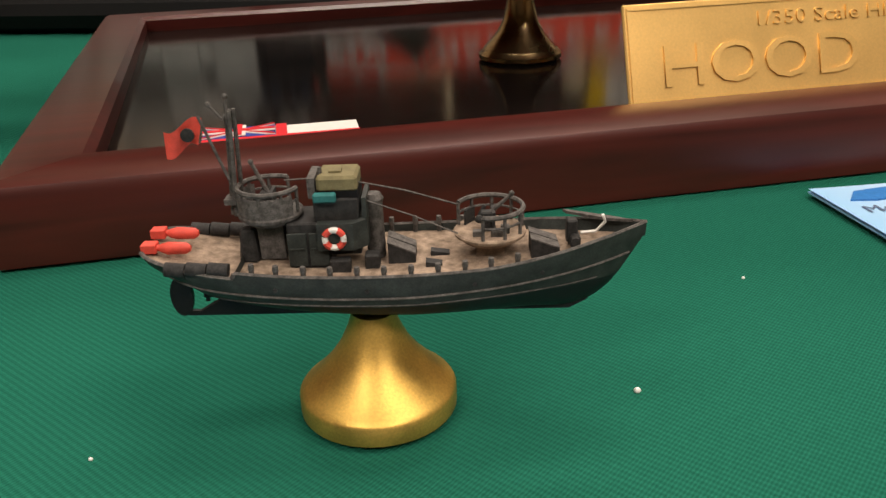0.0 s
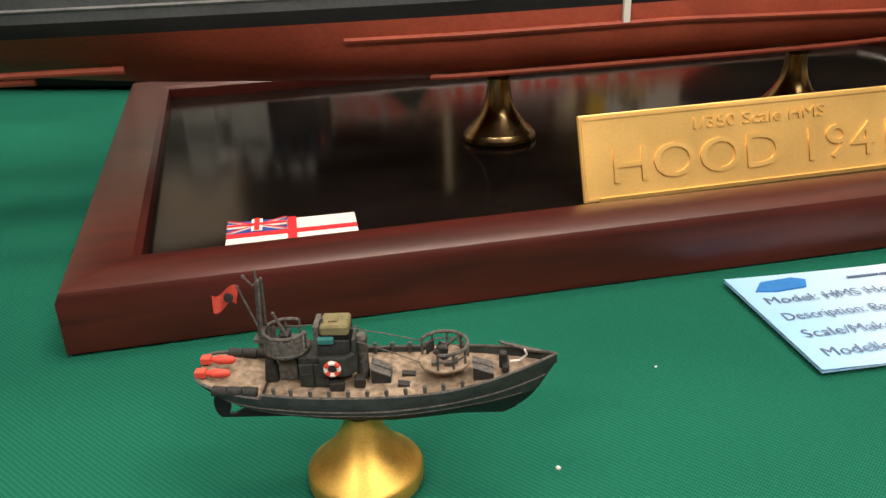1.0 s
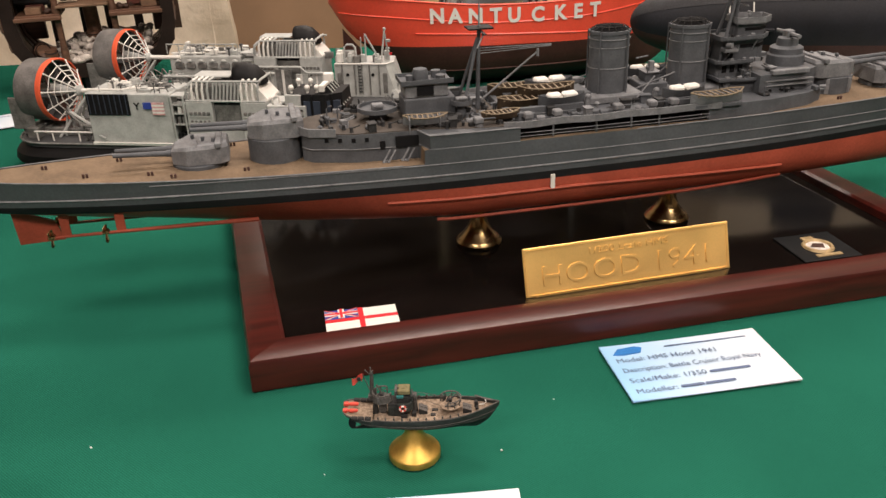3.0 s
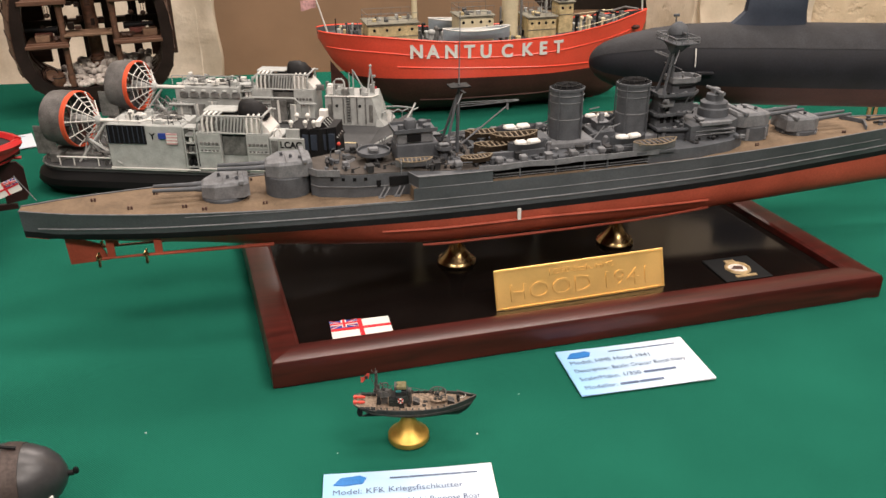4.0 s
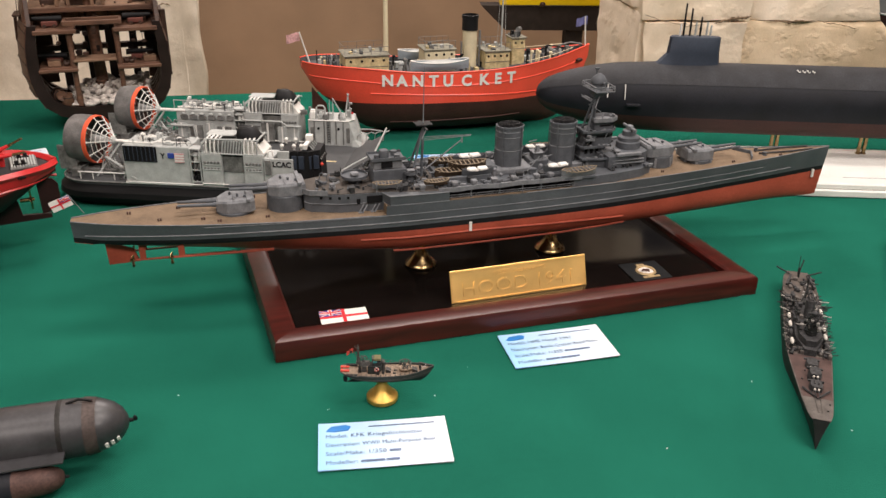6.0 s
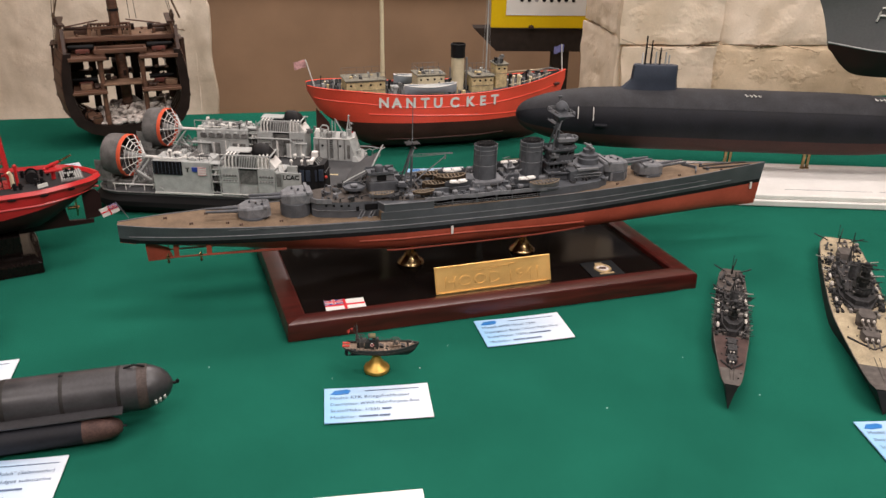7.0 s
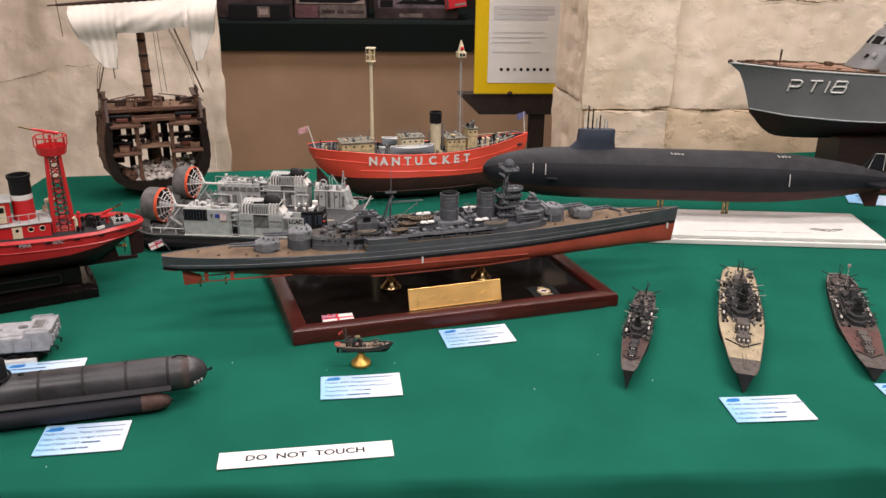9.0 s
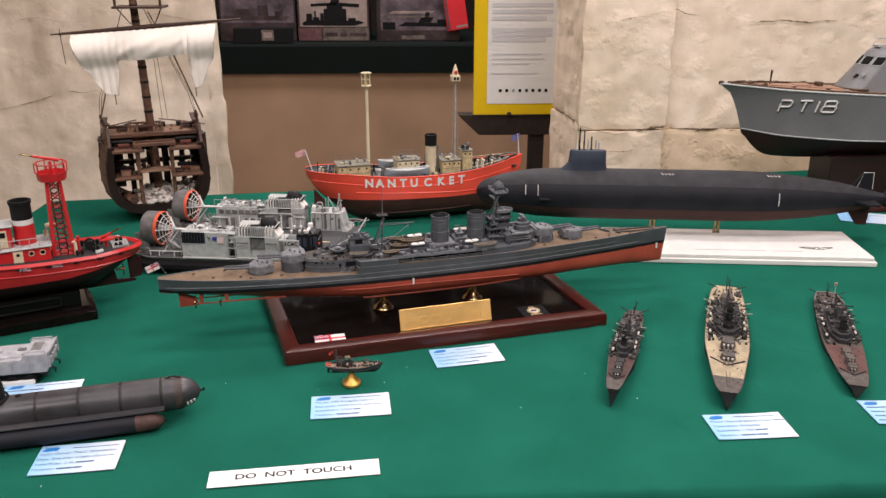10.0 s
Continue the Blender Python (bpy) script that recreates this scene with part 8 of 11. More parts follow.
# low lockers, winches and pipes crowding the open deck
for k in range(46):
    gx = rnd.choice((rnd.uniform(-0.196, -0.164), rnd.uniform(-0.096, -0.050), rnd.uniform(0.004, 0.044), rnd.uniform(0.110, 0.185)))
    gy = rnd.uniform(-0.75, 0.4) * (v_half(gx) - 0.006)
    q, h = rnd.uniform(0.0012, 0.0032), rnd.uniform(0.006, 0.015)
    zb = v_rail(gx) - 0.0065
    part("deck_gear", MB().box(gx - q, gx + q, gy - q, gy + q, zb, zb + h, 0.0005) if k % 3 else MB().cyl((gx, gy, zb), (gx, gy, zb + h * 1.3), q * 0.5, n=7).ball((gx, gy, zb + h * 1.3), q * 0.8, q * 0.8, q * 0.6, 7), (M_LCDARK, M_BLACK, M_LCGREY, M_BUFF, M_LCDECK)[k % 5], LV)
for x, y, h, r, mm in ((-0.090, -0.012, 0.020, 0.0016, M_BLACK), (-0.082, -0.020, 0.012, 0.0030, M_LCGREY), (-0.072, -0.016, 0.016, 0.0012, M_LCDARK), (0.008, -0.020, 0.024, 0.0016, M_BLACK), (0.112, -0.016, 0.020, 0.0022, M_BLACK), (0.106, 0.012, 0.026, 0.0014, M_LCDARK), (0.128, -0.012, 0.017, 0.0016, M_CREAM), (0.146, -0.004, 0.018, 0.0018, M_BLACK), (0.158, 0.006, 0.016, 0.0016, M_CREAM), (-0.175, -0.010, 0.009, 0.0014, M_LCDARK), (-0.190, 0.004, 0.010, 0.0012, M_CREAM), (0.044, 0.016, 0.020, 0.0016, M_LCDARK)):
    z = v_rail(x) - 0.007
    part("ventilator", MB().cyl((x, y, z), (x, y, z + h), r, r * 0.9, 8).ball((x + 0.001, y, z + h), r * 1.7, r * 1.5, r * 1.3, 8), mm, LV)
for x, y, s in ((-0.078, 0.004, 0.006), (0.118, 0.002, 0.005), (0.135, 0.0, 0.0045), (0.170, 0.0, 0.0035), (-0.182, 0.0, 0.004), (0.020, -0.022, 0.004)):
    z = v_rail(x) - 0.007
    part("deck_locker", MB().box(x - s, x + s, y - s * 0.8, y + s * 0.8, z, z + s * 1.6, 0.0006), M_LCDARK if s < 0.0046 else M_LCGREY, LV)
part("boom_crane", MB().tube([(0.132, 0.006, v_rail(0.132)), (0.150, 0.0, v_rail(0.15) + 0.012), (0.176, -0.004, v_rail(0.176) + 0.004)], 0.0012, 6), M_BLACK, LV)
for sgn in (-1, 1):
    part("deck_rail", MB().tube([(x, sgn * (lv_half(x, v_rail(x)) - 0.002), v_rail(x) + 0.005) for x in span(0.10, 0.185, 12)], 0.0005, 4), M_CREAM, LV)
fn = part("funnel", MB().lathe([(0.0108, 0.098), (0.0104, 0.150)], 20, m=pose(0.027, 0, 0)), M_CREAM, LV, "buff funnel with a black top")
part("black_top", MB().lathe([(0.0116, 0.150), (0.0116, 0.1665), (0.0122, 0.1670), (0.0122, 0.1712), (0.0108, 0.1715), (0.0106, 0.160)], 20, m=pose(0.027, 0, 0)), M_BLACK, fn)
part("whistle_pipe", MB().cyl((0.0125, -0.006, 0.098), (0.0125, -0.006, 0.135), 0.0014, n=8).cyl((0.0400, -0.006, 0.098), (0.0400, -0.006, 0.150), 0.0018, n=8), M_LCDARK, fn)
for mx, top, lat in ((-0.0975, 0.269, True), (0.0760, 0.276, False)):
    m = part("lantern_mast", MB().cyl((mx, 0, 0.098), (mx, 0, top), 0.0036 if lat else 0.0015, 0.0028 if lat else 0.0010, 12), M_CREAM if lat else M_LCGREY, LV, "tall mast with a light at its head")
    if lat:
        part("lantern_gallery", MB().ring((mx, 0, top + 0.001), 0.0085, 0.0085, 0.0012, 18).ring((mx, 0, top + 0.0125), 0.0072, 0.0072, 0.0007, 18), M_CREAM, m)
        part("gallery_roof", MB().lathe([(0.0080, top + 0.0228), (0.0100, top + 0.0236), (0.0102, top + 0.0250), (0.0085, top + 0.0256), (0.0062, top + 0.0250), (0.0062, top + 0.0232)], 18, m=pose(mx, 0, 0), loop=True), M_CREAM, m)
        for k in range(5):
            a = 6.28318 * k / 5 + 0.5
            part("gallery_post", MB().cyl((mx + 0.0080 * math.cos(a), 0.0080 * math.sin(a), top), (mx + 0.0084 * math.cos(a), 0.0084 * math.sin(a), top + 0.0235), 0.0009, n=5), M_CREAM, m)
        part("lamp", MB().cyl((mx, 0, top), (mx, 0, top + 0.010), 0.0022, n=10).cyl((mx, 0, top + 0.013), (mx, 0, top + 0.019), 0.0026, n=10).cyl((mx, 0, top + 0.009), (mx, 0, top + 0.023), 0.0009, n=6), M_BUFF, m)
        part("bracket", MB().cyl((mx, 0, top - 0.006), (mx, 0, top + 0.001), 0.003, 0.0075, 10), M_CREAM, m)
    else:
        part("lantern_box", MB().box(mx - 0.008, mx + 0.008, -0.008, 0.008, top - 0.004, top + 0.007, 0.001).lathe([(0.007, top + 0.007), (0.0045, top + 0.018), (0.0008, top + 0.028)], 10, m=pose(mx, 0, 0)), M_CREAM, m)
        part("lamp", MB().ball((mx, -0.006, top + 0.013), 0.0035, 0.003, 0.004, 8), M_FLAG_RED, m)
        part("window", MB().box(mx - 0.005, mx - 0.001, -0.0086, -0.0078, top - 0.001, top + 0.004).box(mx + 0.001, mx + 0.005, -0.0086, -0.0078, top - 0.001, top + 0.004), M_VOID, m)
        part("stay", MB().cyl((mx + 0.006, 0, 0.13), (mx + 0.0015, 0, top), 0.0003, n=5).cyl((mx - 0.005, 0.004, 0.13), (mx - 0.001, 0.001, top), 0.0003, n=5), M_LCGREY, m)
bb = hull_band(span(-0.034, 0.034, 11), lambda a: 0.0, lambda a: 0.013 + 0.004 * (a / 0.034) ** 2, lambda a, z: 0.011 * max(0, 1 - abs(a / 0.0345) ** 2.4) ** 0.6 * (0.5 + 0.5 * min(1, z / 0.01)) + 0.0002, nosh, 3)
for s in (-1, 1):
    b = part("lifeboat", bb, M_BOATGREY, LV, "pale blue-grey lifeboat", m=pose(-0.0285, s * 0.038, 0.1040) @ Matrix.Diagonal((1.24, 0.95, 0.82, 1)))
    part("gunwale", MB().tube([(a, sy * (0.011 * max(0, 1 - abs(a / 0.0345) ** 2.4) ** 0.6 + 0.0004), 0.0132 + 0.004 * (a / 0.034) ** 2) for sy in (-1, 1) for a in span(-0.034 * sy, 0.034 * sy, 11)], 0.0008, 5), M_WHITE, b)
    part("cover", MB().ball((0, 0, 0.0118), 0.031, 0.0098, 0.0028, 12), M_LCGREY, b)
for x, h in ((0.118, 0.016), (0.130, 0.014), (-0.075, 0.016), (-0.010, 0.018), (0.048, 0.022), (0.148, 0.010)):
    z = v_rail(x) - 0.006
    part("ventilator", MB().cyl((x, -0.016, z), (x, -0.016, z + h), 0.0017, n=8).ball((x + 0.001, -0.016, z + h), 0.0030, 0.0026, 0.0026, 8), M_CREAM if x > 0.1 else M_LCDARK, LV)
part("windlass", MB().box(0.150, 0.166, -0.010, 0.010, 0.104, 0.114, 0.001).cyl((0.158, -0.014, 0.114), (0.158, 0.014, 0.114), 0.004, n=10).tube([(0.165, -0.004, 0.122), (0.185, -0.003, 0.126), (0.205, -0.001, 0.122)], 0.0016, 5), M_LCDARK, LV)
part("anchor", MB().ball((0.198, -0.0125, 0.1010), 0.006, 0.003, 0.003, 8), M_LVBROWN, LV)
for x, lean, zt, mt in ((-0.206, -0.012, 0.1560, M_PINKFLAG), (0.212, -0.004, 0.1630, M_FADEDBLUE)):
    z = v_rail(x)
    st = part("flagstaff", MB().cyl((x, 0, z - 0.004), (x + lean, 0, zt), 0.0011, 0.0009, 6), M_WHITE, LV)
    part("flag", MB().sheet([[(x + lean - 0.018 * u + (0.0 if x < 0 else 0.004), 0.003 * math.sin(6 * u), zt - 0.012 + 0.012 * v - 0.003 * u) for v in (0, 0.5, 1)] for u in span(0, 1, 7)]), mt, st)

# ---- black submarine on a white base ----
SB = thing("submarine_model", pose(0.370, 0.648, 0.0850, 0, 0, -7.0), "long matt black submarine model on two brass posts", "submarine model")
SR = 0.0452
sub_prof = [(-0.1785, 0.0), (-0.1775, 0.13), (-0.1745, 0.25), (-0.170, 0.36), (-0.163, 0.465), (-0.152, 0.57), (-0.1335, 0.70), (-0.109, 0.83), (-0.072, 0.94), (-0.023, 0.99), (0.03, 1.0), (0.28, 1.0), (0.33, 0.965), (0.37, 0.895), (0.412, 0.79), (0.45, 0.665), (0.4857, 0.52), (0.52, 0.34), (0.548, 0.16), (0.552, 0.05)]


def sub_slice(a0, a1, lift=0.0):
    n = 24
    return MB().sheet([[(x, (SR * r + lift) * math.cos(radians(a0 + (a1 - a0) * k / n)), (SR * r + lift) * math.sin(radians(a0 + (a1 - a0) * k / n))) for k in range(n + 1)] for x, r in sub_prof])


part("upper_hull", sub_slice(-21, 201), M_SUB, SB, "matt black upper hull")
part("lower_hull", sub_slice(201, 339), M_SUB_LOW, SB, "dark red-brown underside")
part("grey_top", sub_slice(34, 146, 0.0004), M_SUB_TOP, SB, "paler grey strip along the top of the hull")
sail = part("sail", MB().rings([[(x0, 0, z)] + [(x0 + (x1 - x0) * (1 - math.cos(math.pi * k / 8)) / 2, -w * math.sin(math.pi * k / 8) ** 0.6, z) for k in range(1, 8)] + [(x1, 0, z)] + [(x0 + (x1 - x0) * (1 - math.cos(math.pi * k / 8)) / 2, w * math.sin(math.pi * k / 8) ** 0.6, z) for k in range(7, 0, -1)] for x0, x1, w, z in ((-0.034, 0.056, 0.012, 0.040), (-0.024, 0.054, 0.0105, 0.048), (-0.0145, 0.0525, 0.0095, 0.058), (-0.0125, 0.0520, 0.0090, 0.078), (-0.0110, 0.0510, 0.0080, 0.0795))]), M_SUB_SAIL, SB, "blue-grey sail with a filleted front")
for mx, h, c in ((0.004, 0.040, M_BLACK), (0.012, 0.034, M_BLACK), (0.019, 0.018, M_LCGREY), (0.025, 0.024, M_BLACK), (0.033, 0.018, M_LCGREY), (0.0, 0.016, M_WHITE), (0.038, 0.014, M_LCGREY)):
    part("periscope", MB().cyl((mx, 0.001, 0.078), (mx, 0.001, 0.0795 + h), 0.0014, 0.0011, 8).cyl((mx, 0.001, 0.0795 + h * 0.35), (mx, 0.001, 0.0795 + h * 0.4), 0.0019, n=8), c, sail)
for a in (0, 90, 180, 270):
    part("stern_plane", MB().prism([(0.478, 0.014), (0.522, 0.010), (0.5185, 0.0475), (0.501, 0.0475)], -0.0018, 0.0018, m=pose(0, 0, 0, a)), M_SUB if a != 270 else M_SUB_LOW, SB)
part("fin_outline", MB().tube([(0.493, -0.0025, 0.022), (0.501, -0.0025, 0.0480), (0.5180, -0.0025, 0.0480), (0.5190, -0.0025, 0.018)], 0.0006, 4), M_WHITE, SB, "white marking lines")
for x, z0, z1 in ((-0.090, 0.008, 0.024), (-0.068, 0.006, 0.024), (0.348, -0.004, 0.018)):
    part("draught_mark", MB().tube([(x, -math.sqrt(SR * SR - z * z) - 0.0004, z) for z in span(z0, z1, 5)], 0.0007, 4), M_WHITE, SB)
for x in (0.148, 0.330):
    mk = MB()
    for k in range(4):
        mk.tube([(x + 0.006 * k, -0.018 - 0.002 * (k % 2), 0.0442), (x + 0.006 * k + 0.003, -0.0215, 0.0415), (x + 0.006 * k + 0.004, -0.020, 0.0428)], 0.0006, 4)
    part("hatch_mark", mk, M_WHITE, SB, "white painted hatch markings")
part("bow_plane", MB().box(-0.066, -0.048, -0.050, -0.040, -0.002, 0.001, 0.0006), M_SUB, SB)
part("propulsor", MB().lathe([(0.010, 0.540), (0.014, 0.545), (0.014, 0.562), (0.011, 0.563)], 18, m=pose(0, 0, 0, 0, 90, 0)), M_BLACK, SB)
sub_base = thing("white_plinth", pose(0.6125, 0.5675, 0.0, 0, 0, -6.2), "white painted plinth with a stepped edge under a submarine", "plinth")
part("lower_step", MB().box(-0.245, 0.245, -0.0735, 0.0735, 0, 0.0085, 0.001), M_WHITE, sub_base)
part("upper_step", MB().box(-0.241, 0.241, -0.0695, 0.0695, 0.0085, 0.0160, 0.0015), M_WHITE, sub_base)
bad = MB()
for s in (-1, 1):
    bad.tube([(0.160 + s * 0.004, -0.030, 0.0163), (0.160 + s * 0.014, -0.024, 0.0163), (0.160 + s * 0.028, -0.026, 0.0163), (0.160 + s * 0.016, -0.031, 0.0163), (0.160 + s * 0.006, -0.035, 0.0163)], 0.0009, 4)
bad.ring((0.160, -0.030, 0.0163), 0.005, 0.006, 0.0009, 14, 4)
part("emblem", bad, M_LCDARK, sub_base, "dark printed winged emblem")
for k, w in enumerate((0.12, 0.05)):
    part("print_bar", MB().box(-0.05 + 0.13 * k, -0.05 + 0.13 * k + w, -0.047, -0.0455, 0.0160, 0.01625), M_TANK, sub_base)
for s_ in (0.143, 0.2585):
    q = SB.matrix_basis @ Vector((s_, 0, 0))
    for d in (-0.0035, 0.0035):
        po = solid("brass_post", MB().lathe([(0.0036, 0.0158), (0.0036, 0.0175), (0.0026, 0.0180), (0.0026, 0.0425)], 14, m=pose(q.x + d, q.y, 0)), M_BRASS, "polished brass post under a submarine", "post", group="posts of the submarine")

# ---- patrol boat on its wooden stand ----
PTB = thing("patrol_boat_model", pose(0.694, 0.849, 0.0, 0, 0, 2.0), "grey motor patrol boat model with a wooden deck", "boat model")
PX = span(0.0, 0.03, 6) + span(0.045, 0.50, 22)
p_deck = smooth_knots([0.0, 0.03, 0.08, 0.15, 0.25, 0.35, 0.5], [0.001, 0.016, 0.036, 0.054, 0.066, 0.070, 0.068])
p_top = smooth_knots([0.0, 0.1, 0.25, 0.5], [0.2505, 0.2440, 0.2360, 0.2240])
p_chine = smooth_knots([0.0, 0.1, 0.25, 0.5], [0.160, 0.153, 0.144, 0.138])
p_keel = smooth_knots([0.0, 0.05, 0.1, 0.2, 0.5], [0.150, 0.122, 0.106, 0.098, 0.100])


def pt_half(x, z):
    k, c, d = p_keel(x), p_chine(x), p_top(x)
    ch = p_deck(x) * (0.55 + 0.38 * min(1, x / 0.25))
    if z <= c:
        return ch * max(0.0, (z - k) / (c - k)) ** 0.8 + 0.0003
    t = (z - c) / (d - c)
    return ch + (p_deck(x) - ch) * t ** 1.6


pt_shift = lambda x, z: max(0.0, 1 - x / 0.12) * 0.052 * max(0.0, min(1.3, (0.2505 - z) / 0.085)) ** 0.5
part("bottom", hull_band(PX, p_keel, p_chine, pt_half, pt_shift, 4), M_PTRED, PTB, "dark red-black bottom")
part("upper_side", hull_band(PX, p_chine, p_top, pt_half, pt_shift, 5), M_PTGREY, PTB, "satin grey topsides")
part("chine_strip", strake(PX, p_chine, pt_half, pt_shift, 0.0016), M_LCGREY, PTB, "pale chine line")
part("gunwale", strake(PX, p_top, pt_half, pt_shift, 0.0022), M_LCGREY, PTB)
part("deck", MB().sheet([[(x, pt_half(x, p_top(x)) * v, p_top(x) + 0.006 * (1 - v * v) * min(1, x / 0.1)) for v in span(-1, 1, 9)] for x in PX]), M_PTDECK, PTB, "varnished brown plywood deck")
PT_GLYPHS = {
    "P": (0.0225, [[(0, 0), (0, 1), (0.82, 1), (1, 0.88), (1, 0.56), (0.82, 0.44), (0, 0.44)]]),
    "T": (0.0215, [[(0, 1), (1, 1)], [(0.5, 1), (0.5, 0)]]),
    "1": (0.001, [[(0, 0), (0, 1)]]),
    "8": (0.0255, [[(0.12, 0), (0.88, 0), (1, 0.12), (1, 0.42), (0.88, 0.53), (0.12, 0.53), (0, 0.42), (0, 0.12), (0.12, 0)], [(0.12, 0.53), (0.08, 0.64), (0.08, 0.90), (0.2, 1), (0.82, 1), (0.94, 0.90), (0.94, 0.64), (0.88, 0.53)]]),
}
for ch, x in zip("PT18", (0.1050, 0.1420, 0.1775, 0.1875)):
    gw, strokes = PT_GLYPHS[ch]
    for material, dx, dz, out in ((M_BLACK, 0.0016, -0.0018, 0.0004), (M_WHITE, 0.0, 0.0, 0.0014)):
        glyph = MB()
        for line in strokes:
            fine = [(line[i][0] + (line[i + 1][0] - line[i][0]) * k / 3, line[i][1] + (line[i + 1][1] - line[i][1]) * k / 3) for i in range(len(line) - 1) for k in range(3)] + [line[-1]]
            path = []
            for u, v in fine:
                px, pz = x + gw * u + 0.0050 * v + dx, 0.2005 + 0.0222 * v + dz
                path.append((px + pt_shift(px, pz), -pt_half(px, pz) - out, pz))
            glyph.tube(path, 0.0020, 6)
        part("lettering", glyph, material, PTB)
wh_front = smooth_knots([0.236, 0.250, 0.270, 0.287, 0.304, 0.316, 0.322], [0.236, 0.247, 0.264, 0.277, 0.290, 0.302, 0.322])
wh_side = smooth_knots([0.236, 0.270, 0.304, 0.316, 0.322], [0.0440, 0.0390, 0.0345, 0.0310, 0.0200])


def wheelhouse_at(a, z, out=0.0):
    """A point of the rounded wheelhouse front, a degrees round from its stem."""
    c, s_ = math.cos(radians(a)), math.sin(radians(a))
    return (wh_front(z) + 0.007 + 0.032 * (1 - c) - out * c, -wh_side(z) * s_ - out * s_, z)


cab = part("cabin", MB().rings([[wheelhouse_at(a, z) for a in span(-90, 90, 25)] + [(0.50, -wh_side(z) - 0.008, z), (0.50, wh_side(z) + 0.008, z)] for z in (0.236, 0.244, 0.256, 0.270, 0.287, 0.304, 0.311, 0.316, 0.3195, 0.322)]), M_PTGREY, PTB, "grey rounded wheelhouse with dark raked windows")
for a0, a1 in ((-78, -46), (-40, -4), (4, 38), (45, 78)):
    w_ = part("window", MB().sheet([[wheelhouse_at(a, z, 0.0005) for z in span(0.2875, 0.3030, 4)] for a in span(a0, a1, 7)]), M_VOID, cab)
    part("frame", MB().tube([wheelhouse_at(a, 0.2872, 0.0006) for a in span(a0, a1, 7)] + [wheelhouse_at(a, 0.3033, 0.0006) for a in span(a1, a0, 7)] + [wheelhouse_at(a0, 0.2872, 0.0006)], 0.0007, 5), M_LCGREY, w_)
for k in range(3):
    part("window", MB().box(0.330 + 0.030 * k, 0.352 + 0.030 * k, -wh_side(0.295) - 0.0030 - 0.0015 * k, -wh_side(0.295) + 0.004, 0.2875, 0.3030, 0.0006), M_VOID, cab)
sl_ = wheelhouse_at(50, 0.270, 0.004)
part("searchlight", MB().cyl(sl_, (sl_[0] - 0.005, sl_[1] - 0.004, sl_[2] + 0.001), 0.0038, 0.0045, 12).cyl((sl_[0], sl_[1], 0.262), (sl_[0], sl_[1], 0.268), 0.0012, n=6), M_LCGREY, cab)
hn_ = wheelhouse_at(30, 0.267, 0.002)
part("horn", MB().ball(hn_, 0.0042, 0.003, 0.0034, 8).cyl(hn_, (hn_[0] - 0.006, hn_[1] - 0.002, hn_[2] - 0.003), 0.0014, 0.0022, 8), M_BLACK, cab)
part("cabin_rail", MB().tube([(0.322, -0.024, 0.320), (0.328, -0.024, 0.334), (0.42, -0.026, 0.336)], 0.0010, 5).tube([(0.322, 0.024, 0.320), (0.328, 0.024, 0.334), (0.42, 0.026, 0.336)], 0.0010, 5).cyl((0.345, -0.0245, 0.321), (0.345, -0.0245, 0.3345), 0.0009, n=5), M_LCGREY, cab)
part("roof_lamp", MB().box(0.312, 0.320, -0.010, 0.010, 0.3195, 0.3250, 0.001), M_LCGREY, cab)
part("coaming", MB().tube([wheelhouse_at(a, 0.2415, 0.003) for a in span(-100, 100, 21)], 0.0022, 6), M_ROPE, PTB, "brown wooden coaming")
part("jackstaff", MB().cyl((0.104, 0, 0.246), (0.105, 0, 0.276), 0.0016, 0.0022, 8), M_RUST, PTB)
part("rope_coil", MB().tube([(0.03 + 0.012 * k, 0.012 * math.sin(k * 1.7), 0.2535) for k in range(7)], 0.0016, 5).ball((0.085, -0.02, 0.2505), 0.005, 0.004, 0.004, 8).box(0.20, 0.212, -0.008, 0.008, 0.244, 0.252, 0.001).tube([(0.07, 0.02, 0.252), (0.15, 0.03, 0.248), (0.2, 0.03, 0.246)], 0.0014, 5), M_ROPE, PTB)
for s in (-1, 1):
    part("toe_rail", MB().tube([(x, s * (p_deck(x) - 0.004 - 0.01 * min(0.3, x)), p_top(x) + 0.0035) for x in span(0.02, 0.49, 24)], 0.0016, 5), M_ROPE, PTB, "brown toe rail")
    part("deck_seam", MB().tube([(x, s * 0.45 * p_deck(x), p_top(x) + 0.0048) for x in span(0.06, 0.26, 12)], 0.0006, 4), M_RUST, PTB)
    for x in (0.055, 0.135, 0.20, 0.235):
        part("cleat", MB().cyl((x - 0.005, s * (p_deck(x) - 0.011), p_top(x) + 0.0065), (x + 0.005, s * (p_deck(x) - 0.011), p_top(x) + 0.0065), 0.0012, n=6).cyl((x, s * (p_deck(x) - 0.011), p_top(x)), (x, s * (p_deck(x) - 0.011), p_top(x) + 0.0065), 0.0012, n=6), M_LCGREY if x > 0.2 else M_RUST, PTB)
part("hatch", MB().box(0.150, 0.185, -0.016, 0.016, 0.2420, 0.2485, 0.0012), M_PTDECK, PTB, "low wooden deck hatch")
part("stem_cap", MB().ball((0.003, 0, 0.253), 0.006, 0.004, 0.004, 8), M_RUST, PTB)
pt_stand = thing("wooden_stand", pose(0.694, 0.849, 0.0, 0, 0, 2.0), "dark red-brown wooden stand under a patrol boat", "stand")
part("block", MB().box(0.236, 0.50, -0.040, 0.045, 0.0, 0.106, 0.002), M_PTSTAND, pt_stand)
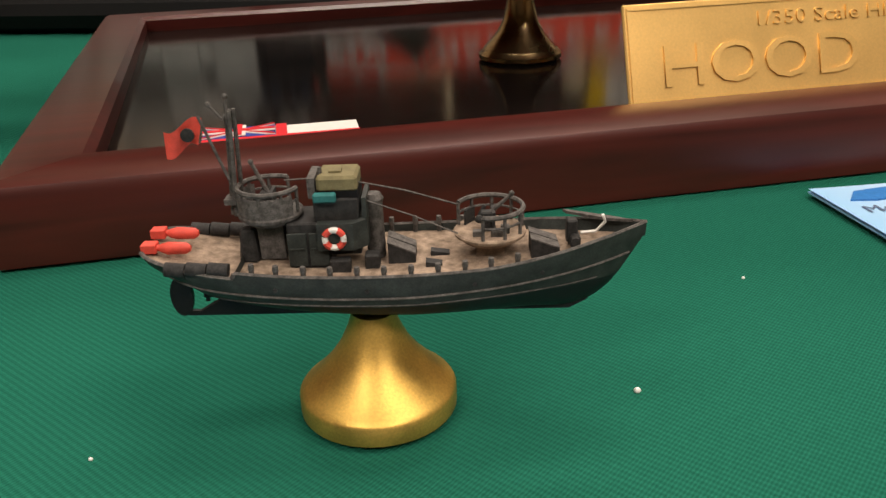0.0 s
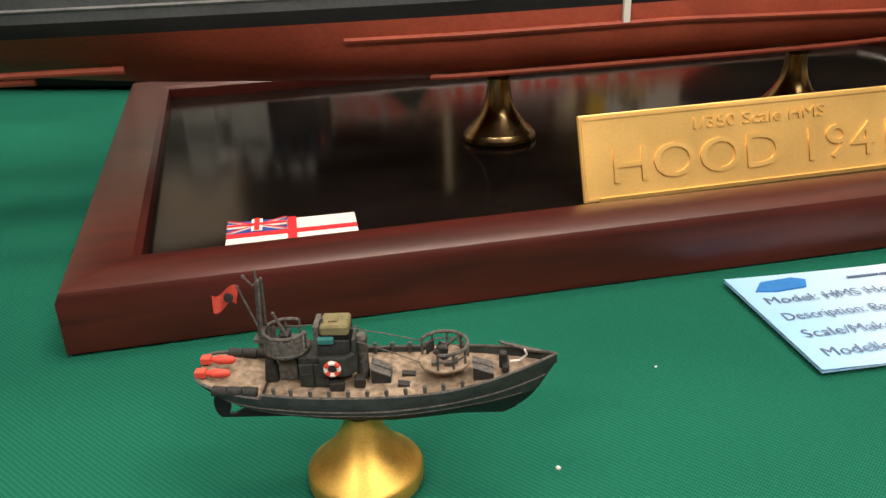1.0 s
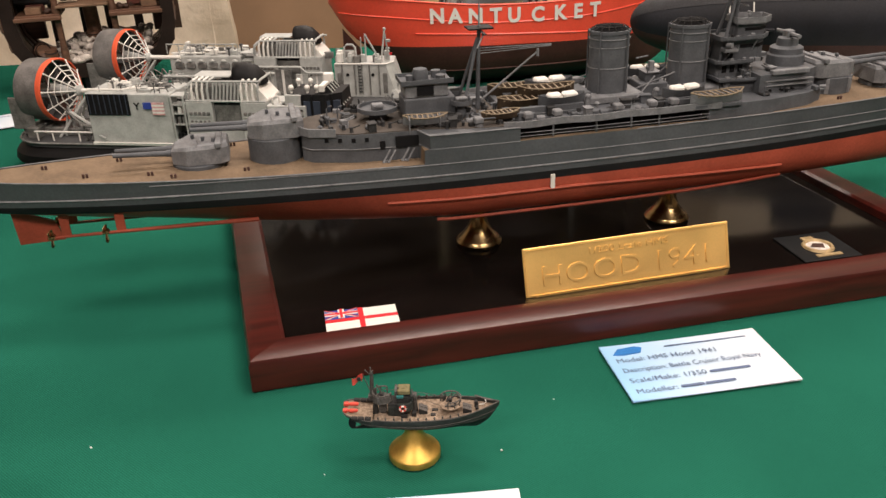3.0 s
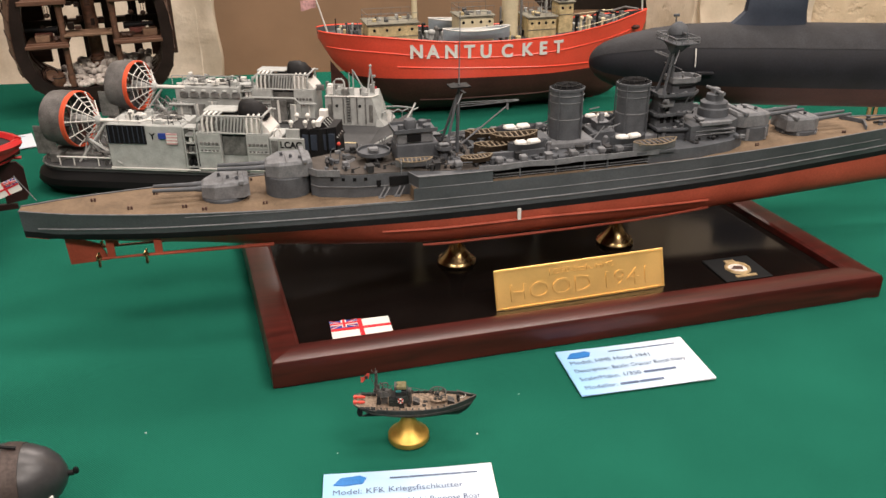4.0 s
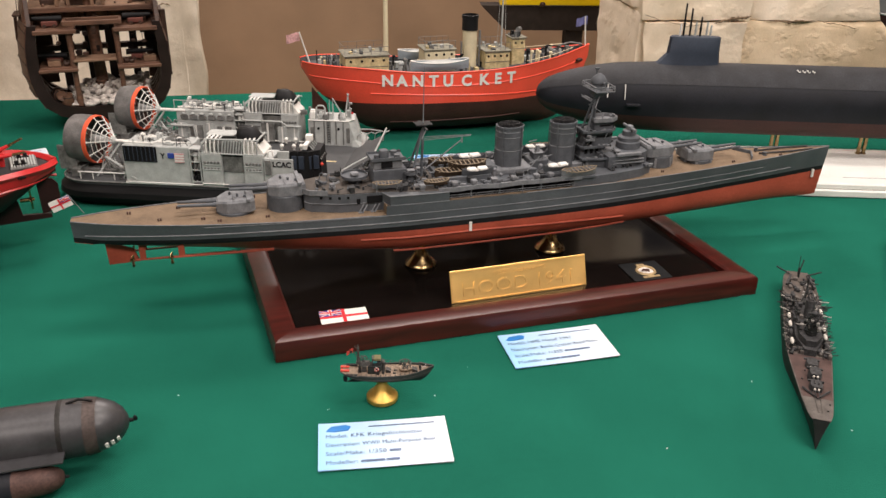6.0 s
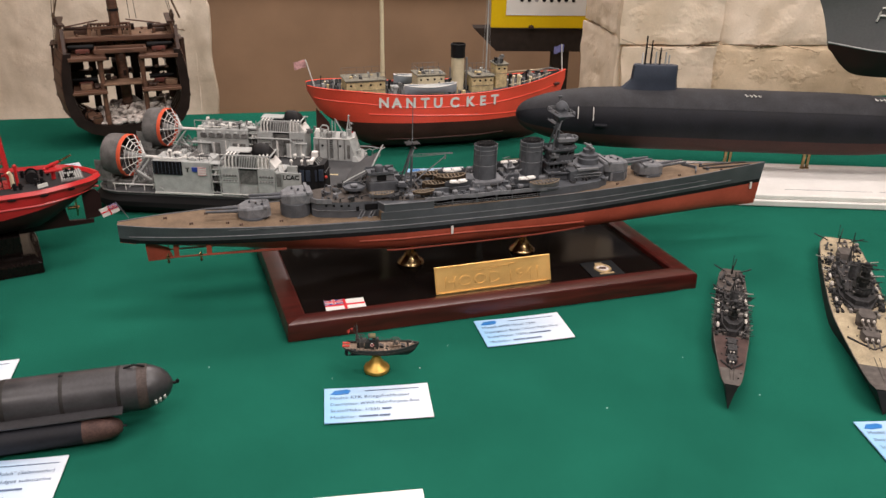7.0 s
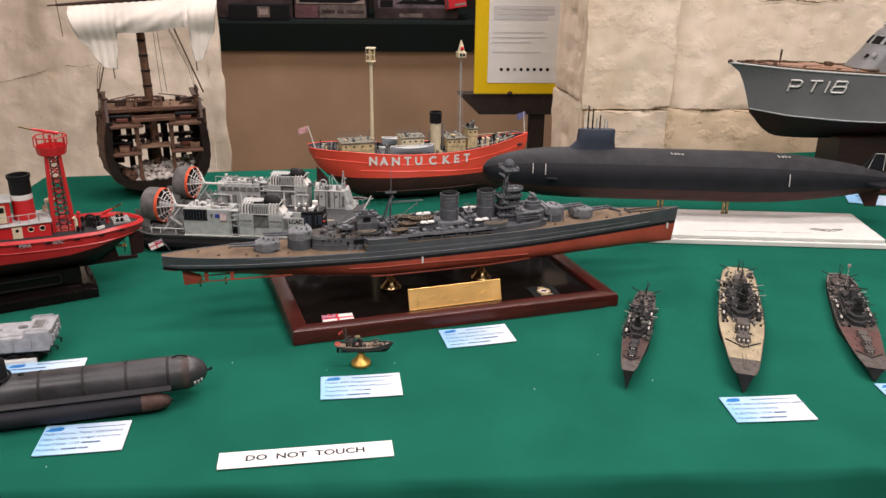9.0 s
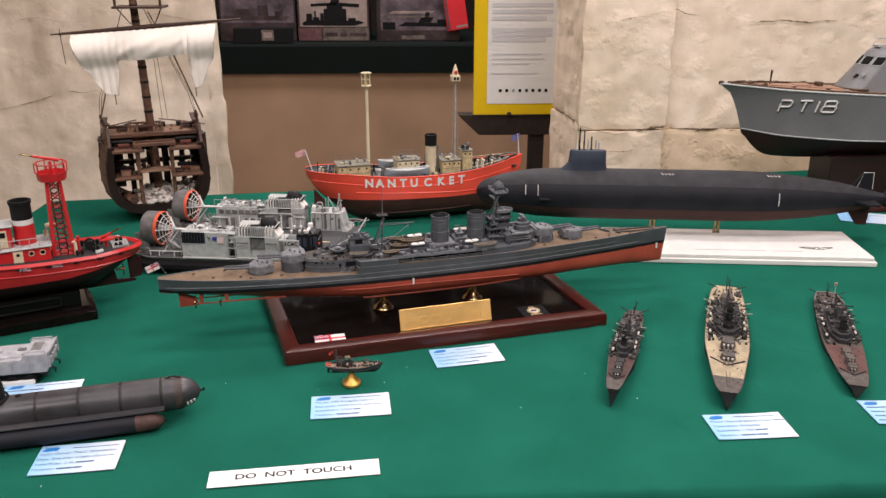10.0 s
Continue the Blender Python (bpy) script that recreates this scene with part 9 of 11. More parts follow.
part("foot", MB().box(0.30, 0.52, -0.085, 0.085, 0.0, 0.010, 0.002), M_MAHOGANY, pt_stand)

# ---- wooden section of an old warship ----
WS = thing("warship_section_model", pose(-0.4083, 0.7873, 0.0, 0, 0, 17.0) @ Matrix.Diagonal((1.04, 1, 1, 1)), "dark wooden cross-section model of an old warship with a furled sail", "ship model")
RIG = WS.matrix_basis.inverted() @ pose(-0.412, 0.785, 0.0, 0, 0, 4.0)
ws_out = [(0.0, 0.0175), (0.040, 0.0180), (0.060, 0.0235), (0.076, 0.0360), (0.0855, 0.0530), (0.0900, 0.0750), (0.0905, 0.0980), (0.0890, 0.1200), (0.0850, 0.1400), (0.0825, 0.1500)]
ws_in = [(0.0, 0.0340), (0.036, 0.0345), (0.053, 0.0385), (0.065, 0.0470), (0.0725, 0.0600), (0.0760, 0.0780), (0.0768, 0.0980), (0.0760, 0.1200), (0.0735, 0.1400), (0.0720, 0.1500)]


def both_sides(prof):
    return [(-x, z) for x, z in prof[:0:-1]] + prof


def ws_x(x, y):
    """The hull widens aft on its port side."""
    return x * (ws_grow(y) if x < 0 else 1.0 - 0.02 * (ws_grow(y) - 1))


def ws_grow(y):
    return 1.0 + 0.15 * min(1.0, max(0.0, y / 0.055)) ** 0.8


def ws_shell(pa, pb, ys, grow):
    """A bent band of hull between two outlines, swept aft over ys."""
    loop = both_sides(pa) + both_sides(pb)[::-1]
    return MB().rings([[(x * grow(y) if x < 0 else x, y, 0.0175 + (z - 0.0175) * (1 + 0.3 * (grow(y) - 1))) for x, z in loop] for y in ys])


def toward(pa, pb, k):
    return [(u[0] + (v[0] - u[0]) * k, u[1] + (v[1] - u[1]) * k) for u, v in zip(pa, pb)]


part("hull_planking", ws_shell(ws_out, toward(ws_out, ws_in, 0.35), (0.004, 0.02, 0.04, 0.055, 0.08, 0.11), ws_grow), M_MIDWOOD, WS, "brown outer hull planking", smooth=50)
part("end_frame", ws_shell(ws_out, ws_in, (0.0, 0.011), lambda y: 1.0), M_ENDWOOD, WS, "thick dark curved end frame", smooth=50)
for k in range(5):
    yy = 0.020 + 0.0195 * k
    part("hull_frame", ws_shell(toward(ws_out, ws_in, 0.3), toward(ws_out, ws_in, 0.95), (yy, yy + 0.0095), lambda y, g=ws_grow(yy): g * 0.985), M_DKWOOD, WS, "dark curved hull frame")
for i in range(2, len(ws_out)):
    x, z = ws_out[i]
    for sx in (-1, 1):
        part("wale", MB().tube([(ws_x(sx * x, y) * 1.004, y, 0.0175 + (z - 0.0175) * (1 + 0.3 * (ws_grow(y) - 1))) for y in (0.003, 0.02, 0.04, 0.055, 0.11)], 0.0009, 5), M_DKWOOD, WS)


def ws_plank(name, x0, x1, y0, y1, z0, z1, mt=M_MIDWOOD, label="", ch=0.0006):
    return part(name, MB().box(x0, x1, y0, y1, z0, z1, ch), mt, WS, label)


# gun deck: two side pieces and a raised middle hatch cover
ws_plank("side_deck", -0.0770, -0.0300, 0.001, 0.050, 0.0890, 0.0925, label="side gun deck of brown planks")
ws_plank("side_deck", 0.0210, 0.0770, 0.001, 0.050, 0.0890, 0.0925, label="side gun deck of brown planks")
ws_plank("hatch_cover", -0.0330, 0.0215, -0.002, 0.034, 0.0985, 0.1015, M_LIGHTWOOD, "raised pale hatch cover")
ws_plank("deck_clamp", -0.0780, -0.0290, -0.003, 0.003, 0.0860, 0.0905, M_MIDWOOD)
ws_plank("deck_clamp", 0.0210, 0.0780, -0.003, 0.003, 0.0860, 0.0905, M_MIDWOOD)
# upper gun deck and weather deck
ws_plank("upper_deck", -0.0745, -0.0260, 0.0, 0.060, 0.1420, 0.1450)
ws_plank("upper_deck", 0.0240, 0.0745, 0.0, 0.060, 0.1420, 0.1450)
ws_plank("front_beam", -0.0770, -0.0240, -0.004, 0.003, 0.1385, 0.1440, M_MIDWOOD)
ws_plank("front_beam", 0.0220, 0.0780, -0.004, 0.003, 0.1385, 0.1440, M_MIDWOOD)
ws_plank("hatch_coaming", -0.0400, 0.0340, -0.003, 0.001, 0.1490, 0.1555, M_MIDWOOD)
ws_plank("hatch_coaming", -0.0400, 0.0340, 0.024, 0.028, 0.1490, 0.1555, M_MIDWOOD)
ws_plank("hatch_coaming", -0.0400, -0.0360, 0.001, 0.024, 0.1490, 0.1550, M_MIDWOOD)
ws_plank("hatch_coaming", 0.0300, 0.0340, 0.001, 0.024, 0.1490, 0.1550, M_MIDWOOD)
ws_plank("weather_deck", -0.0840, 0.0780, 0.030, 0.108, 0.1665, 0.1690, M_LIGHTWOOD, "pale weather deck")
ws_plank("deck_edge", -0.0840, 0.0790, 0.026, 0.032, 0.1625, 0.1695, M_MIDWOOD)
ws_plank("lining", -0.0800, 0.0740, 0.055, 0.058, 0.1455, 0.1640, M_LIGHTWOOD, "pale panelled bulkhead")
for k in range(9):
    ws_plank("lining_post", -0.076 + 0.0185 * k, -0.0735 + 0.0185 * k, 0.052, 0.0555, 0.1455, 0.1640, M_MIDWOOD)
# pillars, back posts and back beams
for px in (-0.0340, 0.0250):
    part("pillar", MB().lathe([(0.0042, 0.036), (0.0042, 0.050), (0.0034, 0.055), (0.0036, 0.086), (0.0046, 0.0925), (0.0046, 0.097), (0.0034, 0.102), (0.0040, 0.130), (0.0046, 0.1415)], 12, m=pose(px, 0.006, 0)), M_MIDWOOD, WS, "turned brown pillar")
for px, w in ((-0.0480, 0.0050), (-0.0130, 0.0062), (0.0150, 0.0062), (0.0460, 0.0050)):
    ws_plank("back_post", px - w, px + w, 0.084, 0.094, 0.030, 0.178, M_ENDWOOD)
for z0, z1 in ((0.0980, 0.1060), (0.1250, 0.1330), (0.1540, 0.1620)):
    ws_plank("back_beam", -0.0860, 0.0860, 0.088, 0.098, z0, z1, M_DKWOOD)
for sx in (-1, 1):
    ws_plank("back_side", min(sx * 0.062, sx * 0.095), max(sx * 0.062, sx * 0.095), 0.098, 0.106, 0.050, 0.150, M_DKWOOD)
# guns, casks, boxes and gear
for px, y, z in ((-0.056, 0.020, 0.1450), (0.052, 0.020, 0.1450), (-0.058, 0.030, 0.0925), (0.050, 0.030, 0.0925)):
    d = 1 if px > 0 else -1
    c = part("cannon", MB().box(px - 0.010, px + 0.010, y - 0.006, y + 0.006, z + 0.0015, z + 0.0085, 0.0012), M_GUNRED, WS, "small cannon on its red-brown carriage")
    part("barrel", MB().cyl((px - d * 0.016, y, z + 0.0110), (px + d * 0.020, y, z + 0.0120), 0.0042, 0.0026, 12), M_BLACK, c)
    for wx in (-0.006, 0.006):
        part("wheel", MB().cyl((px + wx, y - 0.0085, z + 0.0024), (px + wx, y - 0.0060, z + 0.0024), 0.0024, n=10), M_DKWOOD, c)
for px, y, w, h in ((-0.066, 0.008, 0.016, 0.0075), (0.056, 0.010, 0.017, 0.0080)):
    ws_plank("shot_locker", px, px + w, y, y + 0.016, 0.0925, 0.0925 + h, M_LIGHTWOOD, "small pale wooden locker")
rnd = random.Random(8)
for k in range(12):
    px = rnd.choice((rnd.uniform(-0.046, -0.034), rnd.uniform(0.030, 0.044)))
    part("gun_gear", MB().ball((px, rnd.uniform(0.004, 0.03), 0.0925 + 0.0025), 0.0034, 0.0026, 0.0028, 7), M_DKWOOD, WS)
    px = rnd.uniform(-0.070, 0.066)
    part("deck_gear", MB().box(px, px + rnd.uniform(0.003, 0.008), 0.034, 0.040, 0.145, 0.148 + rnd.uniform(0, 0.010), 0.0006), M_DKWOOD, WS)
for k in range(40):
    px, yy = rnd.uniform(-0.074, 0.072), rnd.uniform(0.034, 0.10)
    if -0.046 < px < 0.016 and yy < 0.078:
        continue
    q = rnd.uniform(0.0012, 0.0030)
    part("deck_fitting", MB().box(px - q, px + q, yy - q, yy + q, 0.1690, 0.1700 + rnd.uniform(0.001, 0.007), 0.0005) if k % 2 else MB().ball((px, yy, 0.1708), q, q, q, 7), (M_DKWOOD, M_MIDWOOD, M_ENDWOOD)[k % 3], WS)
for k in range(30):
    px, yy, z = rnd.uniform(-0.070, 0.070), rnd.uniform(0.020, 0.085), rnd.choice((0.1060, 0.1330))
    q = rnd.uniform(0.0015, 0.0040)
    part("store", MB().box(px - q, px + q, yy - q, yy + q, z - 0.002, z + rnd.uniform(0.002, 0.009), 0.0006), (M_DKWOOD, M_ENDWOOD)[k % 2], WS)
for k in range(2):
    yy = 0.036 + 0.026 * k
    part("lower_shroud", MB().tube([(-0.094, yy, 0.160), (-0.088 + 0.004 * k, 0.048, 0.235), (-0.030, 0.050, 0.400)], 0.0005, 4), M_ROPE, WS)
    part("lower_shroud", MB().tube([(0.084, yy, 0.160), (0.072 - 0.004 * k, 0.048, 0.235), (0.004, 0.050, 0.400)], 0.0005, 4), M_ROPE, WS)
for px, z in ((-0.050, 0.134), (0.044, 0.133), (0.058, 0.131)):
    part("hanging_gear", MB().cyl((px, 0.012, 0.142), (px, 0.012, z - 0.006), 0.0004, n=5).cyl((px + 0.003, 0.012, 0.142), (px + 0.003, 0.012, z - 0.010), 0.0004, n=5).ball((px + 0.0015, 0.012, z - 0.010), 0.0036, 0.003, 0.003, 7), M_DKWOOD, WS)
for px, y, z, tilt in ((-0.058, 0.012, 0.0460, 78), (-0.050, 0.010, 0.0400, 12), (-0.062, 0.036, 0.044, 80), (-0.004, 0.040, 0.052, 8)):
    b = part("barrel_cask", MB().lathe([(0.0068, -0.0095), (0.0090, 0.0), (0.0068, 0.0095), (0.0058, 0.0090)], 16), M_MIDWOOD, WS, "small wooden cask", m=pose(px, y, z + 0.004, 0, 0, 20) @ pose(0, 0, 0, tilt, 0, 0))
    part("hoops", MB().ring((0, 0, -0.006), 0.0080, 0.0080, 0.0006, 16, 4).ring((0, 0, 0.006), 0.0080, 0.0080, 0.0006, 16, 4), M_BLACK, b)
stones = MB()
rnd = random.Random(11)
for k in range(330):
    px, y = rnd.uniform(-0.047, 0.058), rnd.uniform(0.003, 0.080)
    z = 0.0360 + 0.026 * (0.35 + 0.65 * rnd.random()) * min(1.0, y / 0.035) * (1 - 0.5 * max(0.0, -px / 0.047))
    r = rnd.uniform(0.0026, 0.0055)
    stones.ball((px, y, z), r * rnd.uniform(0.8, 1.4), r, r * rnd.uniform(0.6, 1.0), 6)
tagged(part("ballast", stones, M_PEBBLE, WS, "pale ballast stones"), kind="stuff")
# bulwarks, pin rails and timber heads
for sx in (-1, 1):
    part("bulwark", MB().rings([[(ws_x(sx * 0.0825, y) + sx * o, y, z) for o, z in ((0.0, 0.150), (-0.006, 0.187), (-0.010, 0.187), (-0.005, 0.150))] for y in (0.026, 0.055, 0.108)]), M_MIDWOOD, WS)
    part("bulwark_rail", MB().rings([[(ws_x(sx * 0.0825, y) - sx * 0.014, y, 0.187), (ws_x(sx * 0.0825, y) - sx * 0.002, y, 0.187), (ws_x(sx * 0.0825, y) - sx * 0.002, y, 0.1902), (ws_x(sx * 0.0825, y) - sx * 0.014, y, 0.1902)] for y in (0.024, 0.055, 0.110)]), M_DKWOOD, WS)
    part("bulwark_brace", MB().rings([[(sx * 0.0825, 0.003, 0.150), (sx * 0.0775, 0.003, 0.150), (sx * 0.0775, 0.007, 0.150), (sx * 0.0825, 0.007, 0.150)], [(sx * 0.083, 0.024, 0.184), (sx * 0.078, 0.024, 0.184), (sx * 0.078, 0.028, 0.184), (sx * 0.083, 0.028, 0.184)]]), M_DKWOOD, WS)
    for k in range(4):
        part("timber_head", MB().box(-0.0016, 0.0016, -0.0016, 0.0016, 0, 0.013, 0.0004, m=pose(ws_x(sx * 0.0825, 0.03 + 0.016 * k) - sx * 0.006, 0.030 + 0.016 * k, 0.1880, 0, sx * 14, 0)), M_DKWOOD, WS)
    part("deadeye_channel", MB().box(-0.005, 0.005, 0.030, 0.070, -0.001, 0.001, m=pose(ws_x(sx * 0.0835, 0.05) , 0, 0.1600)), M_DKWOOD, WS)
    for k in range(3):
        part("chain_plate", MB().tube([(ws_x(sx * 0.0860, 0.05), 0.034 + 0.014 * k, 0.160), (ws_x(sx * 0.0880, 0.05), 0.034 + 0.014 * k, 0.128)], 0.0009, 5), M_DKWOOD, WS)
    part("gun_port_gun", MB().cyl((sx * 0.048, 0.062, 0.1775), (sx * 0.080, 0.062, 0.1780), 0.0034, 0.0026, 10).box(min(sx * 0.048, sx * 0.066), max(sx * 0.048, sx * 0.066), 0.056, 0.068, 0.1690, 0.1755, 0.0008), M_DKWOOD, WS)
part("pin_rail", MB().box(-0.0460, 0.0160, 0.036, 0.041, 0.1800, 0.1835, 0.0005).box(-0.0460, 0.0160, 0.070, 0.075, 0.1800, 0.1835, 0.0005).box(-0.0460, -0.0420, 0.041, 0.070, 0.1800, 0.1830, 0.0005).box(0.0120, 0.0160, 0.041, 0.070, 0.1800, 0.1830, 0.0005), M_MIDWOOD, WS, "rail of belaying pins round the mast")
for px in (-0.044, -0.030, 0.000, 0.014):
    ws_plank("rail_post", px - 0.0024, px + 0.0024, 0.037, 0.0405, 0.1690, 0.1802, M_LIGHTWOOD)
    ws_plank("rail_post", px - 0.0024, px + 0.0024, 0.0705, 0.0745, 0.1690, 0.1802, M_LIGHTWOOD)
for k in range(14):
    part("belaying_pin", MB().cyl((-0.044 + 0.0045 * k, 0.0385, 0.177), (-0.044 + 0.0045 * k, 0.0385, 0.1875), 0.0009, n=5), M_DKWOOD, WS)
ws_plank("capstan_bed", -0.034, 0.004, 0.046, 0.066, 0.1690, 0.1775, M_DKWOOD)
part("spare_spar", MB().cyl((-0.078, 0.052, 0.1820), (-0.030, 0.058, 0.1900), 0.0012, n=6), M_MIDWOOD, WS)
part("spare_spar", MB().cyl((0.010, 0.058, 0.1900), (0.060, 0.052, 0.1830), 0.0012, n=6), M_MIDWOOD, WS)
mm_ = part("lower_mast", MB().cyl((-0.010, 0.05, 0.03), (-0.022, 0.05, 0.52), 0.0085, 0.0065, 14), M_MIDWOOD, WS, "dark lower mast with top and yard", m=RIG)
for k in range(9):
    part("mast_band", MB().cyl((-0.0143 - 0.0007 * k, 0.05, 0.205 + 0.028 * k), (-0.0143 - 0.0007 * k, 0.05, 0.209 + 0.028 * k), 0.0088 - 0.00022 * k, n=14), M_BLACK, mm_)
yd = part("yard", MB().cyl((-0.152, 0.030, 0.3545), (0.0, 0.030, 0.3655), 0.0022, 0.0046, 10).cyl((0.0, 0.030, 0.3655), (0.160, 0.030, 0.3775), 0.0046, 0.0022, 10).cyl((0.16, 0.030, 0.3775), (0.176, 0.030, 0.3790), 0.0016, n=8).cyl((-0.166, 0.030, 0.3535), (-0.152, 0.030, 0.3545), 0.0013, n=8), M_DKWOOD, mm_)
part("mast_top", MB().box(-0.052, 0.038, 0.02, 0.08, 0.3985, 0.4025, 0.001).box(-0.048, -0.044, 0.024, 0.028, 0.4020, 0.4320).box(0.032, 0.036, 0.024, 0.028, 0.4020, 0.4320).tube([(-0.044, 0.03, 0.3985), (-0.025, 0.04, 0.370), (-0.012, 0.045, 0.3920)], 0.0012, 5).tube([(0.034, 0.03, 0.3985), (0.018, 0.04, 0.370), (0.006, 0.045, 0.3920)], 0.0012, 5), M_DKWOOD, mm_)
sheet = []
rnd = random.Random(6)
wr = [(rnd.uniform(20, 70), rnd.uniform(0, 6.28), rnd.uniform(3, 16), rnd.uniform(0.0002, 0.0006)) for _ in range(7)]
for i in range(81):
    u = i / 80
    x = -0.130 + 0.260 * u
    zt = 0.3525 + 0.0185 * u
    e = abs(2 * u - 1)
    body = 0.0485 + 0.0045 * math.cos(e * 3.2)
    ec = 0.47 if u < 0.5 else 0.68
    clew = 0.115 * max(0.0, 1 - (ec - e) / 0.11) ** 0.7 if e < ec else 0.115 * (1 - 0.90 * ((e - ec) / (1 - ec)) ** 2.6)
    drop = max(body, clew) if e < ec else clew
    r = []
    for j in range(19):
        v = j / 18
        fold = sum(h * math.sin(f * u + ph + q * v) for f, ph, q, h in wr) * (0.25 + v)
        gather = 0.0025 * math.sin(u * 95) * max(0.0, v - 0.35) * (1 if 0.5 < e < 0.98 else 0.25)
        gather += 0.004 * math.sin((e - ec) * 60) * v * math.exp(-abs(e - ec) * 6)
        bulge = -0.016 * math.sin(min(1.0, v * drop / 0.060) * 3.0)
        r.append((x * (1 - 0.06 * v * (drop > 0.07)), 0.024 + bulge + fold + gather, zt - drop * v + 0.0008 * math.sin(u * 120) * (j == 0)))
    sheet.append(r)
part("sail", MB().sheet(sheet), M_CANVAS, WS, "cream cotton sail, clewed up", smooth=60, m=RIG)
part("bolt_rope", MB().tube([r[-1] for r in sheet], 0.0008, 5), M_PEBBLE, WS, m=RIG)
rope = MB()
rope.tube([(-0.096, 0.02, 0.198), (-0.082, 0.028, 0.25), (-0.066, 0.03, 0.30)], 0.0013, 5).tube([(0.092, 0.02, 0.198), (0.06, 0.03, 0.28), (0.04, 0.03, 0.335)], 0.0016, 5)
rope.tube([(-0.150, 0.030, 0.364), (-0.147, 0.030, 0.30)], 0.0008, 5).tube([(-0.064, 0.02, 0.245), (-0.0635, 0.02, 0.225)], 0.001, 5).tube([(0.084, 0.02, 0.255), (0.0845, 0.02, 0.238)], 0.001, 5)
rope.tube([(-0.018, 0.04, 0.195), (-0.016, 0.04, 0.33)], 0.0005, 4).tube([(0.022, 0.04, 0.195), (0.014, 0.04, 0.33)], 0.0005, 4).tube([(0.012, 0.04, 0.195), (0.008, 0.04, 0.33)], 0.0005, 4)
part("rigging", rope, M_ROPE, WS, m=RIG)
part("keel_block", MB().box(-0.02, 0.02, 0.004, 0.100, 0.0, 0.0180, 0.001), M_BLACK, WS)

# ---- red fireboat on a black stand ----
FB = thing("fireboat_model", pose(-0.397, 0.363, 0.0, 0, 0, 25.0), "red harbour fireboat model with a lattice water-cannon tower", "boat model")
FX = span(-0.30, 0.02, 20) + span(0.03, 0.071, 14)
f_half = smooth_knots([-0.30, -0.27, -0.2, -0.1, 0.0, 0.035, 0.056, 0.066, 0.071], [0.001, 0.02, 0.042, 0.050, 0.0455, 0.0365, 0.024, 0.013, 0.003])
f_rail = smooth_knots([-0.30, -0.2, -0.1, 0.0, 0.04, 0.075], [0.130, 0.107, 0.0972, 0.0932, 0.0935, 0.0905])
f_keel = smooth_knots([-0.30, -0.27, -0.22, 0.0, 0.03, 0.055, 0.075], [0.09, 0.05, 0.042, 0.038, 0.055, 0.072, 0.0800])


def fb_half(x, z):
    t = min(1.0, max(0.0, (z - f_keel(x)) / max(0.002, f_rail(x) - f_keel(x))))
    return f_half(x) * (1 - (1 - t) ** 2.6) ** 0.6 + 0.0003


f_wl = lambda x: max(f_keel(x) + 0.0004, 0.0660 + 0.16 * max(0, x + 0.03))
part("lower_hull", hull_band(FX, f_keel, f_wl, fb_half, nosh, 4), M_TUGDK, FB, "dark underwater hull")
part("upper_hull", hull_band(FX, f_wl, f_rail, fb_half, nosh, 4), M_TUGRED, FB, "glossy red upper hull")
part("rail", strake(FX, lambda x: f_rail(x) - 0.0022, fb_half, nosh, 0.0040, -0.0008), M_TUGRED, FB)
part("rail", strake(FX, lambda x: f_rail(x) - 0.016, fb_half, nosh, 0.0013), M_TUGRED, FB)
part("deck", deck_sheet(FX, lambda x: f_rail(x) - 0.003, lambda x, z: fb_half(x, z) - 0.003, nosh), M_TUGDECK, FB, "dark grey deck")
for x in (-0.13, -0.09, -0.055, -0.02, 0.012, 0.04):
    part("freeing_port", MB().ball((x, -fb_half(x, f_rail(x) - 0.004) - 0.0030, f_rail(x) - 0.0045), 0.0045, 0.0012, 0.0014, 8), M_VOID, FB)
for word, x, w in (("FIRE", -0.083, 0.0140), ("NYC", -0.043, 0.0130)):
    a = math.degrees(math.atan2(-(fb_half(x + 0.01, 0.09) - fb_half(x - 0.01, 0.09)), 0.02))
    letters(word, 0.0064, FB, M_TANK, pose(x, -fb_half(x, 0.0880) - 0.0042, f_rail(x) - 0.0050, 78, 0, a), "lettering", depth=0.0003, width=w)
part("print_bar", MB().box(0.045, 0.056, -0.0006, 0.0006, -0.002, 0.002, m=pose(0.0, -fb_half(0.05, 0.1) - 0.0012, 0.1, 0, 0, 24) @ pose(-0.046, -0.02, 0)), M_WHITE, FB)
part("propeller", MB().cyl((0.034, 0, 0.053), (0.047, 0, 0.053), 0.0022, n=8).box(0.043, 0.045, -0.002, 0.002, 0.043, 0.063).box(0.043, 0.045, -0.011, 0.011, 0.0515, 0.0545), M_BRASS, FB)
part("rudder", MB().prism([(0.0510, 0.074), (0.0660, 0.072), (0.0705, 0.066), (0.0708, 0.044), (0.0680, 0.0385), (0.0520, 0.0370)], -0.002, 0.002, m=pose(0, 0, 0, 90)), M_TUGDK, FB)
part("skeg", MB().prism([(-0.2, 0.032), (0.0600, 0.0315), (0.0600, 0.0355), (0.034, 0.038), (0.030, 0.066), (-0.2, 0.06)], -0.002, 0.002, m=pose(0, 0, 0, 90)), M_TUGDK, FB)
hs = part("deckhouse", MB().box(-0.20, -0.048, -0.026, 0.026, 0.086, 0.1105, 0.0015), M_TUGRED, FB, "red deckhouse with round ports")
